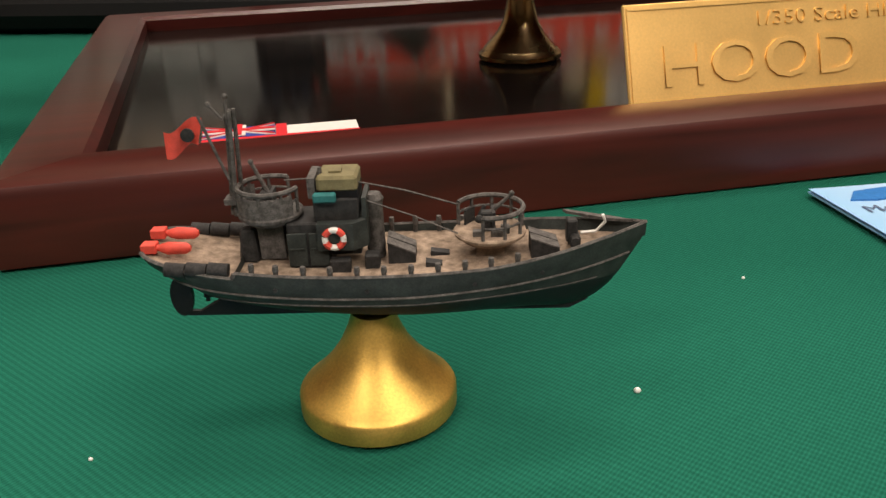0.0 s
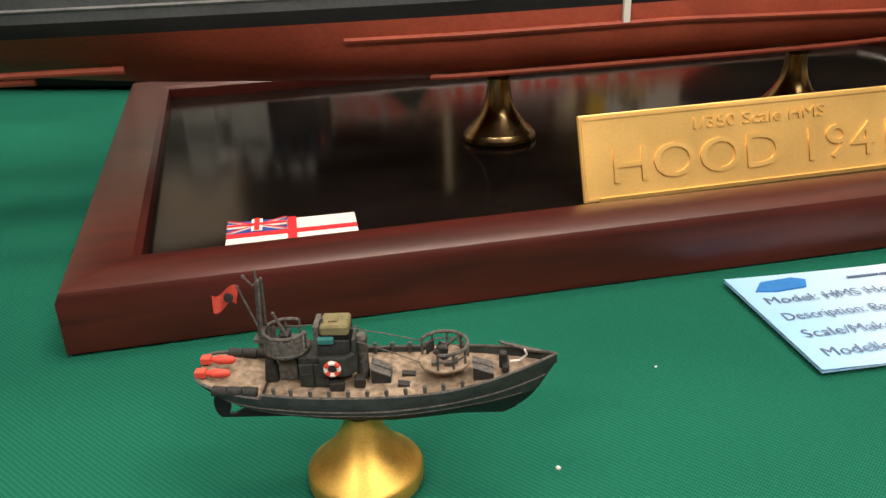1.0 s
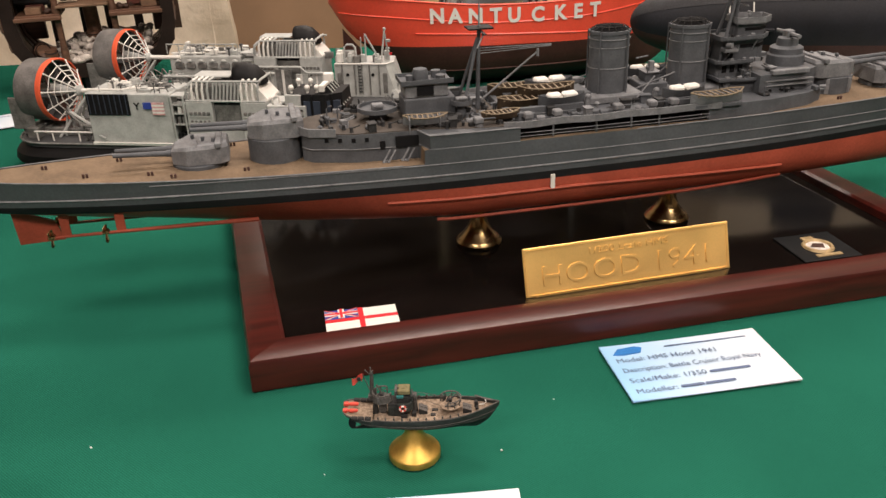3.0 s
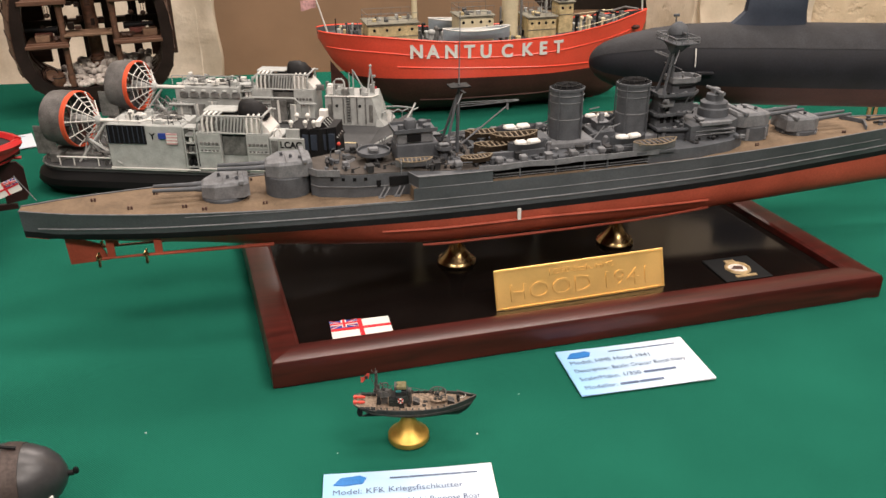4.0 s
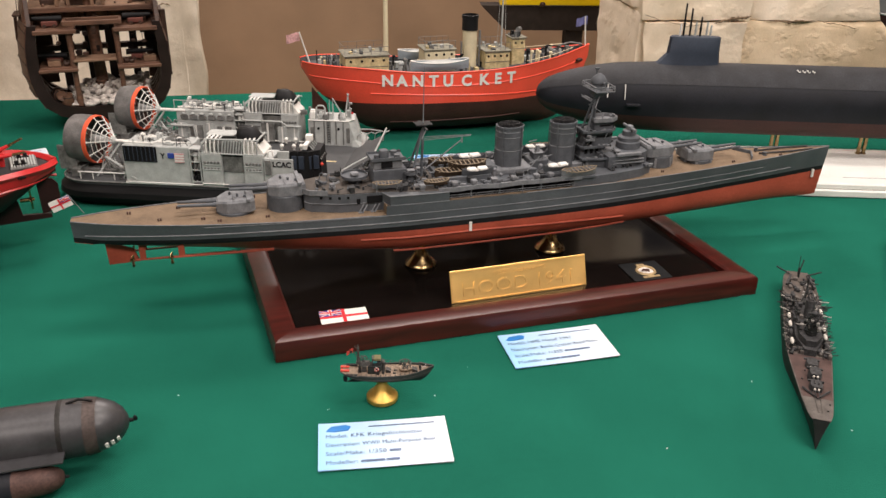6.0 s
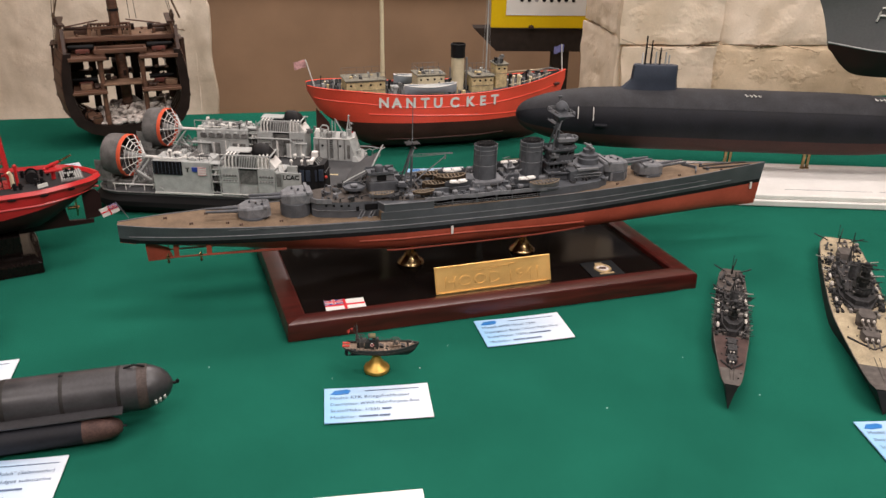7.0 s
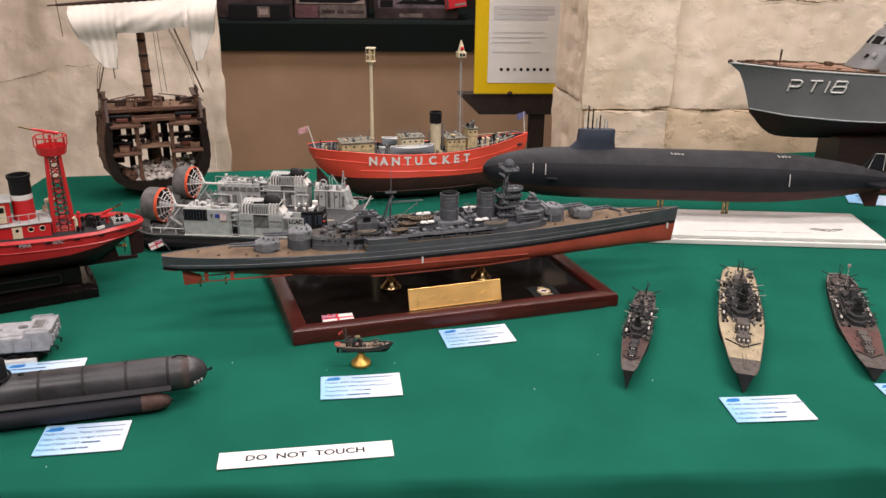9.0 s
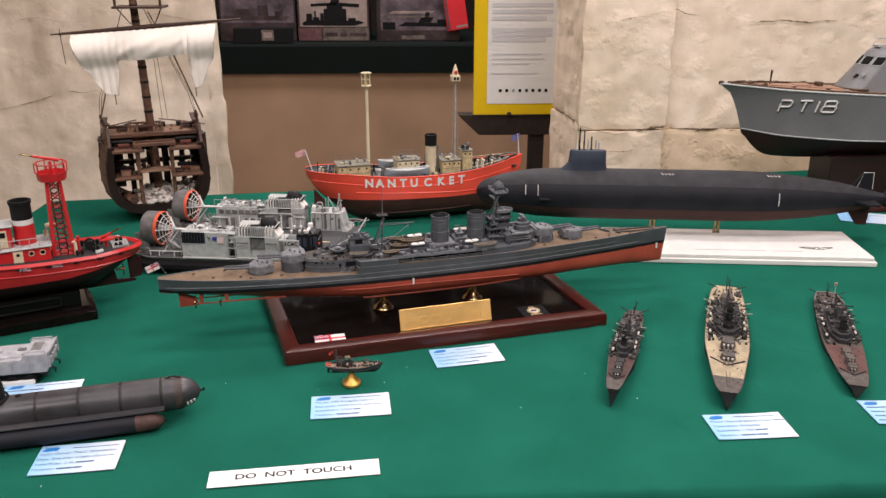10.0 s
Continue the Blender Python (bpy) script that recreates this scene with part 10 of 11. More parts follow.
part("roof", MB().box(-0.203, -0.0455, -0.029, 0.029, 0.1105, 0.1132, 0.001), M_LCGREY, hs)
for x in (-0.0585, -0.0725):
    part("porthole", MB().cyl((x, -0.0268, 0.1040), (x, -0.0255, 0.1040), 0.0030, n=14), M_VOID, hs)
    part("port_rim", MB().tube([(x + 0.0034 * math.cos(a), -0.0268, 0.1040 + 0.0034 * math.sin(a)) for a in span(0, 6.28318, 17)], 0.0006, 5), M_CREAM, hs)
dr = part("door", MB().box(-0.0950, -0.0830, -0.0272, -0.0258, 0.0880, 0.1095), M_CREAM, hs, "cream door with a round window")
part("door_window", MB().cyl((-0.0890, -0.0280, 0.1045), (-0.0890, -0.0270, 0.1045), 0.0022, n=12), M_VOID, dr)
rl = MB().tube([(-0.12, -0.026, 0.1250), (-0.049, -0.026, 0.1250), (-0.049, 0.026, 0.1250)], 0.0006, 5)
for k in range(7):
    rl.cyl((-0.12 + 0.0118 * k, -0.026, 0.1130), (-0.12 + 0.0118 * k, -0.026, 0.1250), 0.0005, n=5)
part("roof_rail", rl, M_LCGREY, hs)
up = part("upper_house", MB().box(-0.150, -0.0925, -0.018, 0.018, 0.1130, 0.1420, 0.001), M_TUGRED, FB, "red upper house")
part("roof", MB().box(-0.153, -0.0900, -0.020, 0.020, 0.1420, 0.1442, 0.0008), M_LCGREY, up)
part("door", MB().box(-0.109, -0.0985, -0.0188, -0.0175, 0.1145, 0.1385), M_CREAM, up)
part("window", MB().box(-0.1070, -0.1005, -0.0195, -0.0182, 0.1290, 0.1360), M_VOID, up)
ff = part("funnel", MB().lathe([(0.0140, 0.1130), (0.0133, 0.1410)], 22, m=pose(-0.0765, 0, 0)), M_TUGRED, FB, "red funnel with a white band and black top")
part("white_band", MB().lathe([(0.0136, 0.1408), (0.0136, 0.1480)], 22, m=pose(-0.0765, 0, 0)), M_WHITE, ff)
part("black_top", MB().lathe([(0.0134, 0.1478), (0.0134, 0.1690), (0.0148, 0.1695), (0.0148, 0.1740), (0.0125, 0.1740), (0.0120, 0.160)], 22, m=pose(-0.0765, 0, 0)), M_BLACK, ff)
tw = part("tower", MB().box(-0.045, -0.017, -0.0145, 0.0145, 0.0880, 0.0915), M_TUGRED, FB, "red lattice tower with a water cannon nest")
for sx in (-1, 1):
    for sy in (-1, 1):
        part("tower_leg", MB().rings([[(-0.031 + sx * a - 0.0022, sy * a - 0.0022, z), (-0.031 + sx * a + 0.0022, sy * a - 0.0022, z), (-0.031 + sx * a + 0.0022, sy * a + 0.0022, z), (-0.031 + sx * a - 0.0022, sy * a + 0.0022, z)] for a, z in ((0.0130, 0.090), (0.0080, 0.1975))]), M_TUGRED, tw)
for f in range(4):
    R = pose(-0.031, 0, 0, 0, 0, 90 * f)
    for k in range(7):
        z0, z1 = 0.094 + 0.0146 * k, 0.094 + 0.0146 * (k + 1)
        a0, a1 = 0.0130 - 0.005 * (z0 - 0.09) / 0.1075, 0.0130 - 0.005 * (z1 - 0.09) / 0.1075
        for sx in (-1, 1):
            part("brace", MB().tube([R @ Vector((-sx * a0, -a0, z0)), R @ Vector((sx * a1, -a1, z1))], 0.0010, 4), M_TUGRED, tw)
ld = MB()
for k in range(14):
    z = 0.094 + 0.0072 * k
    a = 0.0130 - 0.005 * (z - 0.09) / 0.1075
    ld.cyl((-0.036, -a - 0.002, z), (-0.026, -a - 0.002, z), 0.0006, n=4)
ld.cyl((-0.036, -0.0150, 0.092), (-0.036, -0.0100, 0.197), 0.0008, n=4).cyl((-0.026, -0.0150, 0.092), (-0.026, -0.0100, 0.197), 0.0008, n=4)
part("ladder", ld, M_BLACK, tw)
nest = part("nest", MB().lathe([(0.0145, 0.1965), (0.0180, 0.1975), (0.0200, 0.2090), (0.0190, 0.2090), (0.0175, 0.1990), (0.0005, 0.1985)], 10, m=pose(-0.031, 0, 0)), M_TUGRED, tw)
part("nest_rail", MB().ring((-0.031, 0, 0.2215), 0.0205, 0.0205, 0.0009, 10, 5), M_TUGRED, tw)
for k in range(10):
    a = 6.28318 * k / 10
    part("rail_post", MB().cyl((-0.031 + 0.0203 * math.cos(a), 0.0200 * math.sin(a), 0.208), (-0.031 + 0.0205 * math.cos(a), 0.0205 * math.sin(a), 0.2215), 0.0008, n=5), M_TUGRED, tw)
wc = part("water_cannon", MB().cyl((-0.031, 0, 0.198), (-0.031, 0, 0.2230), 0.0022, n=8).cyl((-0.020, 0.002, 0.2235), (-0.052, -0.004, 0.2335), 0.0024, 0.0016, 8), M_TUGRED, tw, "red water cannon with a brass nozzle")
part("nozzle", MB().cyl((-0.052, -0.004, 0.2335), (-0.067, -0.006, 0.2385), 0.0014, 0.0010, 8), M_BRASS, wc)
mon = part("stern_monitor", MB().cyl((0.026, 0, 0.089), (0.026, 0, 0.1060), 0.0024, n=10).box(0.0225, 0.0295, -0.005, 0.005, 0.1010, 0.1050, 0.0008).cyl((0.018, -0.002, 0.1050), (0.034, -0.004, 0.1110), 0.0022, 0.0017, 8).cyl((0.018, -0.004, 0.1010), (0.036, -0.008, 0.1030), 0.0022, 0.0017, 8).ball((0.018, -0.003, 0.104), 0.0022, 0.0022, 0.0022, 7), M_TUGRED, FB, "red deck monitor with two brass nozzles")
for z0, z1, y0 in ((0.1110, 0.1175, -0.004), (0.1030, 0.1050, -0.008)):
    part("nozzle", MB().cyl((0.034, y0, z0), (0.047, y0 - 0.002, z1), 0.0012, 0.0010, 8), M_BRASS, mon)
part("stern_grating", MB().box(0.032, 0.056, -0.018, 0.018, 0.0905, 0.0925, 0.0005), M_LCDARK, FB, "grey stern grating")
for x, y in ((-0.012, -0.022), (-0.002, 0.020), (0.010, -0.014), (0.018, 0.016), (0.041, -0.012), (0.044, 0.010)):
    part("bollard", MB().cyl((x - 0.003, y, 0.0895), (x - 0.003, y, 0.0980), 0.0019, n=8).cyl((x + 0.003, y, 0.0895), (x + 0.003, y, 0.0980), 0.0019, n=8).box(x - 0.006, x + 0.006, y - 0.001, y + 0.001, 0.0935, 0.0950), M_BLACK, FB)
for k in range(9):
    part("grating_slat", MB().box(0.0330 + 0.0025 * k, 0.0344 + 0.0025 * k, -0.016, 0.016, 0.0925, 0.0940), M_LCGREY, FB)
part("hose_reel", MB().cyl((0.004, -0.006, 0.097), (0.004, 0.008, 0.097), 0.0052, n=14).cyl((0.004, -0.0075, 0.097), (0.004, -0.006, 0.097), 0.0068, n=14).cyl((0.004, 0.008, 0.097), (0.004, 0.0095, 0.097), 0.0068, n=14).box(0.001, 0.007, -0.007, 0.009, 0.0895, 0.0925), M_BLACK, FB, "black hose reel")
part("standpipe", MB().cyl((-0.011, -0.008, 0.089), (-0.011, -0.008, 0.112), 0.0016, n=8).ball((-0.011, -0.008, 0.113), 0.0024, 0.0024, 0.0024, 8), M_TUGRED, FB)
part("vent", MB().tube([(-0.050, 0.020, 0.090), (-0.050, 0.020, 0.120), (-0.047, 0.018, 0.128), (-0.041, 0.015, 0.130)], 0.0038, 10).ball((-0.040, 0.0145, 0.130), 0.0042, 0.0055, 0.0055, 10), M_CREAM, FB, "cream cowl vent")
part("vent", MB().tube([(-0.016, -0.016, 0.090), (-0.016, -0.016, 0.106), (-0.018, -0.017, 0.110)], 0.0022, 8), M_CREAM, FB)
fb_stand = thing("black_stand", pose(-0.397, 0.363, 0.0, 0, 0, 25.0), "gloss black stepped stand under a fireboat", "stand")
part("plinth", MB().rings([[(x, y, z) for x, y in rounded(-0.30 - o, -0.002 + o, -0.048 - o, 0.048 + o, 0.003, 2)] for z, o in ((0.0, 0.0), (0.012, 0.0), (0.016, -0.004), (0.018, -0.010))]), M_GLOSS_BLACK, fb_stand)
part("upright", MB().box(-0.26, -0.020, -0.030, 0.030, 0.018, 0.0405, 0.001), M_GLOSS_BLACK, fb_stand)
part("panel_frame", MB().box(-0.25, -0.045, -0.0325, -0.030, 0.022, 0.024).box(-0.25, -0.045, -0.0325, -0.030, 0.035, 0.037).box(-0.047, -0.045, -0.0325, -0.030, 0.022, 0.037), M_BLACK, fb_stand)

# ---- midget submarine with its torpedo ----
MS = thing("midget_submarine_model", pose(-0.173, 0.053, 0.0, 0, 0, 12.0), "weathered gunmetal midget submarine model with a slung torpedo", "submarine model")
zc, R = 0.0280, 0.0192
prof = [(0.0, 0.05), (-0.0012, 0.26), (-0.004, 0.50), (-0.009, 0.72), (-0.016, 0.88), (-0.024, 0.97), (-0.033, 1.0), (-0.22, 1.0), (-0.26, 0.96), (-0.31, 0.75), (-0.35, 0.45), (-0.37, 0.1)]
part("pressure_hull", MB().rings([[(x, R * r * math.cos(a), zc + R * r * math.sin(a)) for a in span(0, 6.28318 * 35 / 36, 36)] for x, r in prof]), M_MOLCH, MS, "dull grey tubular hull")
for x in (-0.0405, -0.0825, -0.125, -0.1675, -0.210):
    part("weld_seam", MB().lathe([(R * 0.990, x - 0.0019), (R * 1.010, x - 0.0011), (R * 1.004, x), (R * 1.010, x + 0.0011), (R * 0.990, x + 0.0019)], 40, m=pose(0, 0, zc, 0, 90, 0)), M_SEAM, MS, "dark grimy weld seam")
part("rust_band", MB().lathe([(R * 0.930, 0.0185), (R * 0.985, 0.0235), (R * 0.998, 0.0262)], 36, m=pose(0, 0, zc, 0, -90, 0)), M_BAND, MS, "dull brown band")
for k in range(3):
    for j in range(2):
        x, t = -0.0068 - 0.0034 * k, 58 + 11 * j
        r = R * (0.635, 0.755, 0.845)[k] * 1.002
        part("flood_hole", MB().box(-0.0010, 0.0010, -0.0011, 0.0011, -0.0006, 0.0005, m=pose(x, -r * math.sin(radians(t)), zc - r * math.cos(radians(t)), 180 - t, 0, 0)), M_WHITE, MS)
part("towing_eye", MB().cyl((-0.001, 0, zc), (0.0025, 0, zc), 0.0014, n=8).ball((0.0036, 0, zc + 0.001), 0.0015, 0.001, 0.0022, 8), M_BLACK, MS)
part("deck_handle", MB().tube([(-0.020, 0.0, zc + R), (-0.028, 0.0, zc + R + 0.0022), (-0.036, 0.0, zc + R)], 0.0009, 5), M_BLACK, MS)
for x, r in ((-0.185, 0.0035), (-0.083, 0.0019)):
    part("deck_plug", MB().ball((x, 0, zc + R), r, r * 0.85, r * 0.55, 8), M_BLACK, MS)
part("conning_tower", MB().lathe([(0.0175, zc + R - 0.006), (0.0165, zc + R + 0.016), (0.0120, zc + R + 0.023), (0.0030, zc + R + 0.026)], 22, m=pose(-0.215, 0, 0)), M_BLACK, MS, "small dark conning tower")
part("tower_rim", MB().ring((-0.215, 0, zc + R + 0.0005), 0.0195, 0.0175, 0.0014, 26), M_BLACK, MS)
tor = part("torpedo", MB().rings([[(x, -0.0275 + 0.0098 * r * math.cos(a), 0.0115 + 0.0098 * r * math.sin(a)) for a in span(0, 6.28318 * 23 / 24, 24)] for x, r in ((-0.068, 1.0), (-0.34, 1.0), (-0.38, 0.5), (-0.40, 0.1))]), M_SUB, MS, "dark slung torpedo")
part("warhead", MB().rings([[(x, -0.0275 + 0.0098 * r * math.cos(a), 0.0115 + 0.0098 * r * math.sin(a)) for a in span(0, 6.28318 * 23 / 24, 24)] for x, r in ((-0.0390, 0.15), (-0.0400, 0.42), (-0.0425, 0.66), (-0.0475, 0.87), (-0.054, 0.97), (-0.0682, 1.01))]), M_RUST, tor, "brown torpedo warhead")
part("exploder", MB().cyl((-0.0395, -0.0275, 0.0115), (-0.0365, -0.0275, 0.0115), 0.0010, n=8), M_BLACK, tor)
part("torpedo_rail", MB().rings([[(x, -0.0185, 0.0215), (x, -0.0300, 0.0235), (x, -0.0300, 0.0245), (x, -0.0170, 0.0245)] for x in (-0.038, -0.3)]), M_MOLCH, MS)
part("saddle", MB().box(-0.10, -0.085, -0.012, 0.012, 0.0, 0.0115, 0.001).box(-0.25, -0.235, -0.012, 0.012, 0.0, 0.0115, 0.001), M_BLACK, MS)

# ---- grey tracked vehicle ----
AV = thing("amphibious_vehicle_model", pose(-0.3745, 0.1550, 0.0, 0, 0, 9.0) @ Matrix.Diagonal((1, 0.9, 0.90, 1)), "pale grey tracked amphibious vehicle model with stowage", "vehicle model")
part("hull", MB().rings([[(-0.004, y, 0.0160), (-0.001, y, 0.0250), (-0.001, y, 0.0420), (-0.028, y, 0.0420), (-0.031, y, 0.0360), (-0.14, y, 0.0345), (-0.14, y, 0.0160)] for y in (-0.0255, 0.0275)]), M_TANK, AV, "pale grey welded hull")
for s in (-1, 1):
    part("side_plate", MB().rings([[(x, s * 0.0262 - 0.0010, z0), (x, s * 0.0262 + 0.0010, z0), (x, s * 0.0255 + 0.0010, z1), (x, s * 0.0255 - 0.0010, z1)] for x, z0, z1 in ((-0.14, 0.0175, 0.0330), (-0.030, 0.0180, 0.0345), (-0.022, 0.0200, 0.0345))]), M_TANK, AV, "pale side armour plate")
    for k in range(5):
        part("plate_rib", MB().box(-0.130 + 0.022 * k, -0.1285 + 0.022 * k, min(s * 0.0268, s * 0.0282), max(s * 0.0268, s * 0.0282), 0.0190, 0.0325), M_TANK, AV)
    # Tracks and wheels are coloured near-black for the shade beneath the hull.
    part("track", MB().tube([(-0.13, s * 0.020, 0.014), (-0.016, s * 0.020, 0.0165), (-0.008, s * 0.020, 0.0115), (-0.018, s * 0.020, 0.005), (-0.13, s * 0.020, 0.0045)], 0.0045, 8), M_BLACK, AV, "running gear blackened as shade under the hull")
    for k in range(6):
        part("road_wheel", MB().cyl((-0.120 + 0.019 * k, s * 0.0235, 0.0075), (-0.120 + 0.019 * k, s * 0.0255, 0.0075), 0.0062, n=14), M_VOID, AV)
    part("rack", MB().tube([(-0.004, s * 0.023, 0.042), (-0.004, s * 0.023, 0.0455), (-0.026, s * 0.023, 0.0455), (-0.030, s * 0.023, 0.042)], 0.0008, 5), M_TANK, AV)
part("rear_frame", MB().box(-0.0010, 0.0008, -0.0255, -0.0215, 0.022, 0.0440, 0.0004).box(-0.0010, 0.0008, 0.0235, 0.0275, 0.022, 0.0440, 0.0004).box(-0.0010, 0.0008, -0.0255, 0.0275, 0.0400, 0.0440, 0.0004), M_TANK, AV)
# Dark patch drawn as the shade of a rear recess; the face is flat.
part("rear_recess_shade", MB().box(-0.0011, -0.0004, -0.0190, 0.0210, 0.0200, 0.0390), M_LCDARK, AV)
for y, z, h in ((-0.014, 0.024, 0.010), (-0.004, 0.028, 0.006), (0.006, 0.022, 0.012), (0.014, 0.030, 0.006)):
    part("rear_locker", MB().box(-0.0010, 0.0014, y - 0.0035, y + 0.0035, z, z + h, 0.0005), M_TANK, AV)
part("roof_hatch", MB().box(-0.024, -0.008, -0.016, 0.014, 0.0420, 0.0438, 0.0006), M_TANK, AV)
# Dark patch drawn as the shade of a roof well; nothing is hollowed.
part("roof_well_shade", MB().box(-0.022, -0.010, -0.013, 0.011, 0.0438, 0.0442), M_LCDARK, AV)
rnd = random.Random(12)
# Alternate stowage boxes are darker, standing in for shaded gaps.
for k in range(22):
    x, y = rnd.uniform(-0.13, -0.034), rnd.uniform(-0.020, 0.022)
    if k % 2:
        part("stowage", MB().ball((x, y, 0.0360), rnd.uniform(0.006, 0.011), rnd.uniform(0.004, 0.006), rnd.uniform(0.0025, 0.0042), 9), M_TANK, AV, "bundled stowage")
    else:
        part("stowage", MB().box(x - 0.005, x + 0.005, y - 0.003, y + 0.003, 0.0345, 0.0375 + rnd.uniform(0, 0.003), 0.0009), M_LCDARK if k % 4 == 0 else M_TANK, AV, "stowage box")
for y in (-0.012, 0.012):
    part("hook", MB().tube([(-0.004, y, 0.017), (0.003, y, 0.014), (0.002, y, 0.009)], 0.0012, 5), M_BLACK, AV)
np_ = thing("vehicle_nameplate", pose(-0.412, 0.128, 0.0, 0, 0, 12), "small white nameplate beside a tracked vehicle", "nameplate")
part("plate", MB().box(-0.03, 0.022, -0.006, 0.006, 0, 0.006, 0.0008), M_WHITE, np_)
bars(np_, -0.01, 0.0, (0.008, 0.012), 0.004, M_INK, 0.0064)


# ---- three small warships in a row ----
def warship(x, y, heading, length, beam, free, deck_front, deck_back, split, label, seed, turrets, sup, tower, height, stack, bag, gun, fine=1.0):
    """A small waterline warship; bow at local +x."""
    w = thing("warship_model", pose(x, y, 0.0, 0, 0, heading), label, "ship model", "small warships in a row")
    L = length
    hd = smooth_knots([-L, -0.97 * L, -0.85 * L, -0.6 * L, -0.4 * L, -0.22 * L, -0.1 * L, -0.03 * L, 0.0], [beam * 0.26, beam * 0.36, beam * 0.44, beam * 0.5, beam * 0.5, beam * (0.42 - 0.03 * fine), beam * (0.335 - 0.03 * fine), beam * (0.255 - 0.02 * fine), beam * (0.17 if fine > 0.5 else 0.21)])
    zd = lambda a: free * (0.72 + 0.28 * max(0.0, 1 + a / (0.45 * L)) ** 1.6)
    hf = lambda a, z: (hd(a) * (1 - (0.90 * max(0.0, 1 + a / (0.4 * L))) * (1 - z / zd(a))) - 0.0004) if z < zd(a) else hd(a)
    sh = lambda a, z: 0.004 * max(0.0, 1 + a / (0.12 * L)) * (1 - min(1, z / zd(a)))
    xs = span(-L, -0.12 * L, 18) + span(-0.10 * L, 0, 8)
    part("hull", hull_band(xs, lambda a: 0.0, lambda a: zd(a), lambda a, z: max(0.0003, hf(a, z)), sh, 3), M_SHIPHULL, w, "black-grey hull")
    part("deck", deck_sheet([a for a in xs if a > -split * L], zd, lambda a, z: hd(a) - 0.0003, nosh, 0, -0.0002), deck_front, w, "forward deck")
    part("deck", deck_sheet([a for a in xs if a < -split * L + 0.05 * L], zd, lambda a, z: hd(a) - 0.0003, nosh, 0, -0.0001), deck_back, w, "after deck")
    part("stem_deck", deck_sheet([a for a in xs if a > -0.155 * L], zd, lambda a, z: hd(a) - 0.0002, nosh, 0, -0.0006), M_SHIPBOW, w, "grey bow plating")
    part("deck_edge", strake(xs, zd, lambda a, z: hd(a), nosh, 0.0005), M_SHIPBOW, w)
    rnd = random.Random(seed)
    s0, s1 = -sup[1] * L, -sup[0] * L
    zb = free * 0.72
    up = part("superstructure", MB().prism([(s0, -beam * 0.20), (s0 + 0.02 * L, -beam * 0.30), (s1 - 0.08 * L, -beam * 0.33), (s1, -beam * 0.13), (s1, beam * 0.13), (s1 - 0.08 * L, beam * 0.33), (s0 + 0.02 * L, beam * 0.30), (s0, beam * 0.20)], zb, zb + 0.0058), M_SHIPG, w, "cluttered dark grey superstructure")
    part("boat_deck", MB().prism([(s0 + 0.02 * L, -beam * 0.17), (s0 + 0.05 * L, -beam * 0.27), (s1 - 0.06 * L, -beam * 0.26), (s1 - 0.02 * L, -beam * 0.11), (s1 - 0.02 * L, beam * 0.11), (s1 - 0.06 * L, beam * 0.26), (s0 + 0.05 * L, beam * 0.27), (s0 + 0.02 * L, beam * 0.17)], zb + 0.0058, zb + 0.0110), M_SHIPG, up)
    tx_ = -tower * L
    for k in range(6):
        q = 1 - 0.10 * k
        ox, oy = rnd.uniform(-0.05, 0.05) * beam, rnd.uniform(0.85, 1.2)
        z0, z1 = zb + 0.009 + height * k / 6, zb + 0.009 + height * (k + 1) / 6
        zm = z0 + (z1 - z0) * rnd.uniform(0.55, 0.8)
        part("bridge_tier", MB().prism([(tx_ + ox - beam * 0.15 * q, -beam * 0.12 * q * oy), (tx_ + ox + beam * 0.10 * q, -beam * 0.13 * q * oy), (tx_ + ox + beam * 0.17 * q, 0), (tx_ + ox + beam * 0.10 * q, beam * 0.13 * q * oy), (tx_ + ox - beam * 0.15 * q, beam * 0.12 * q * oy)], z0, zm if k % 2 else z1), M_SHIPG if k % 2 else M_SHIPHULL, up)
        if k % 2:
            part("bridge_wing", MB().prism([(tx_ - beam * 0.17 * q, -beam * 0.17 * q), (tx_ + beam * 0.08 * q, -beam * 0.19 * q), (tx_ + beam * 0.20 * q, 0), (tx_ + beam * 0.08 * q, beam * 0.19 * q), (tx_ - beam * 0.17 * q, beam * 0.17 * q)], zm, z1), M_SHIPHULL, up)
        for j in range(5):
            gx, gy, d = tx_ + rnd.uniform(-0.22, 0.16) * beam, rnd.choice((-1, 1)) * rnd.uniform(0.10, 0.20) * beam * q, rnd.uniform(0.0005, 0.0012)
            part("bridge_gear", MB().box(gx - d, gx + d, gy - d, gy + d, z0, z0 + rnd.uniform(0.0014, 0.0034), 0.0002), (M_SHIPG, M_SHIPHULL, M_SHIPBOW, M_SHIPHULL, M_SHIPWORN)[j], up)
    # shielded gun mounts in clusters abreast of the bridge
    for k in range(8):
        sy, a = (-1) ** k, tx_ + (0.03 - 0.028 * (k // 2)) * L
        b = sy * beam * 0.385
        gm = part("gun_mount", MB().lathe([(beam * 0.065, 0), (beam * 0.062, 0.0030), (beam * 0.045, 0.0046), (beam * 0.012, 0.0050)], 9, m=pose(a, b, zd(a) - 0.0002)), M_SHIPHULL, w, "dark shielded gun mount")
        part("barrel", MB().cyl((a, b, zd(a) + 0.0030), (a + 0.003, b + sy * beam * 0.13, zd(a) + 0.0052), 0.0004, n=5).cyl((a + 0.001, b, zd(a) + 0.0030), (a + 0.004, b + sy * beam * 0.13, zd(a) + 0.0052), 0.0004, n=5), M_SHIPG, gm)
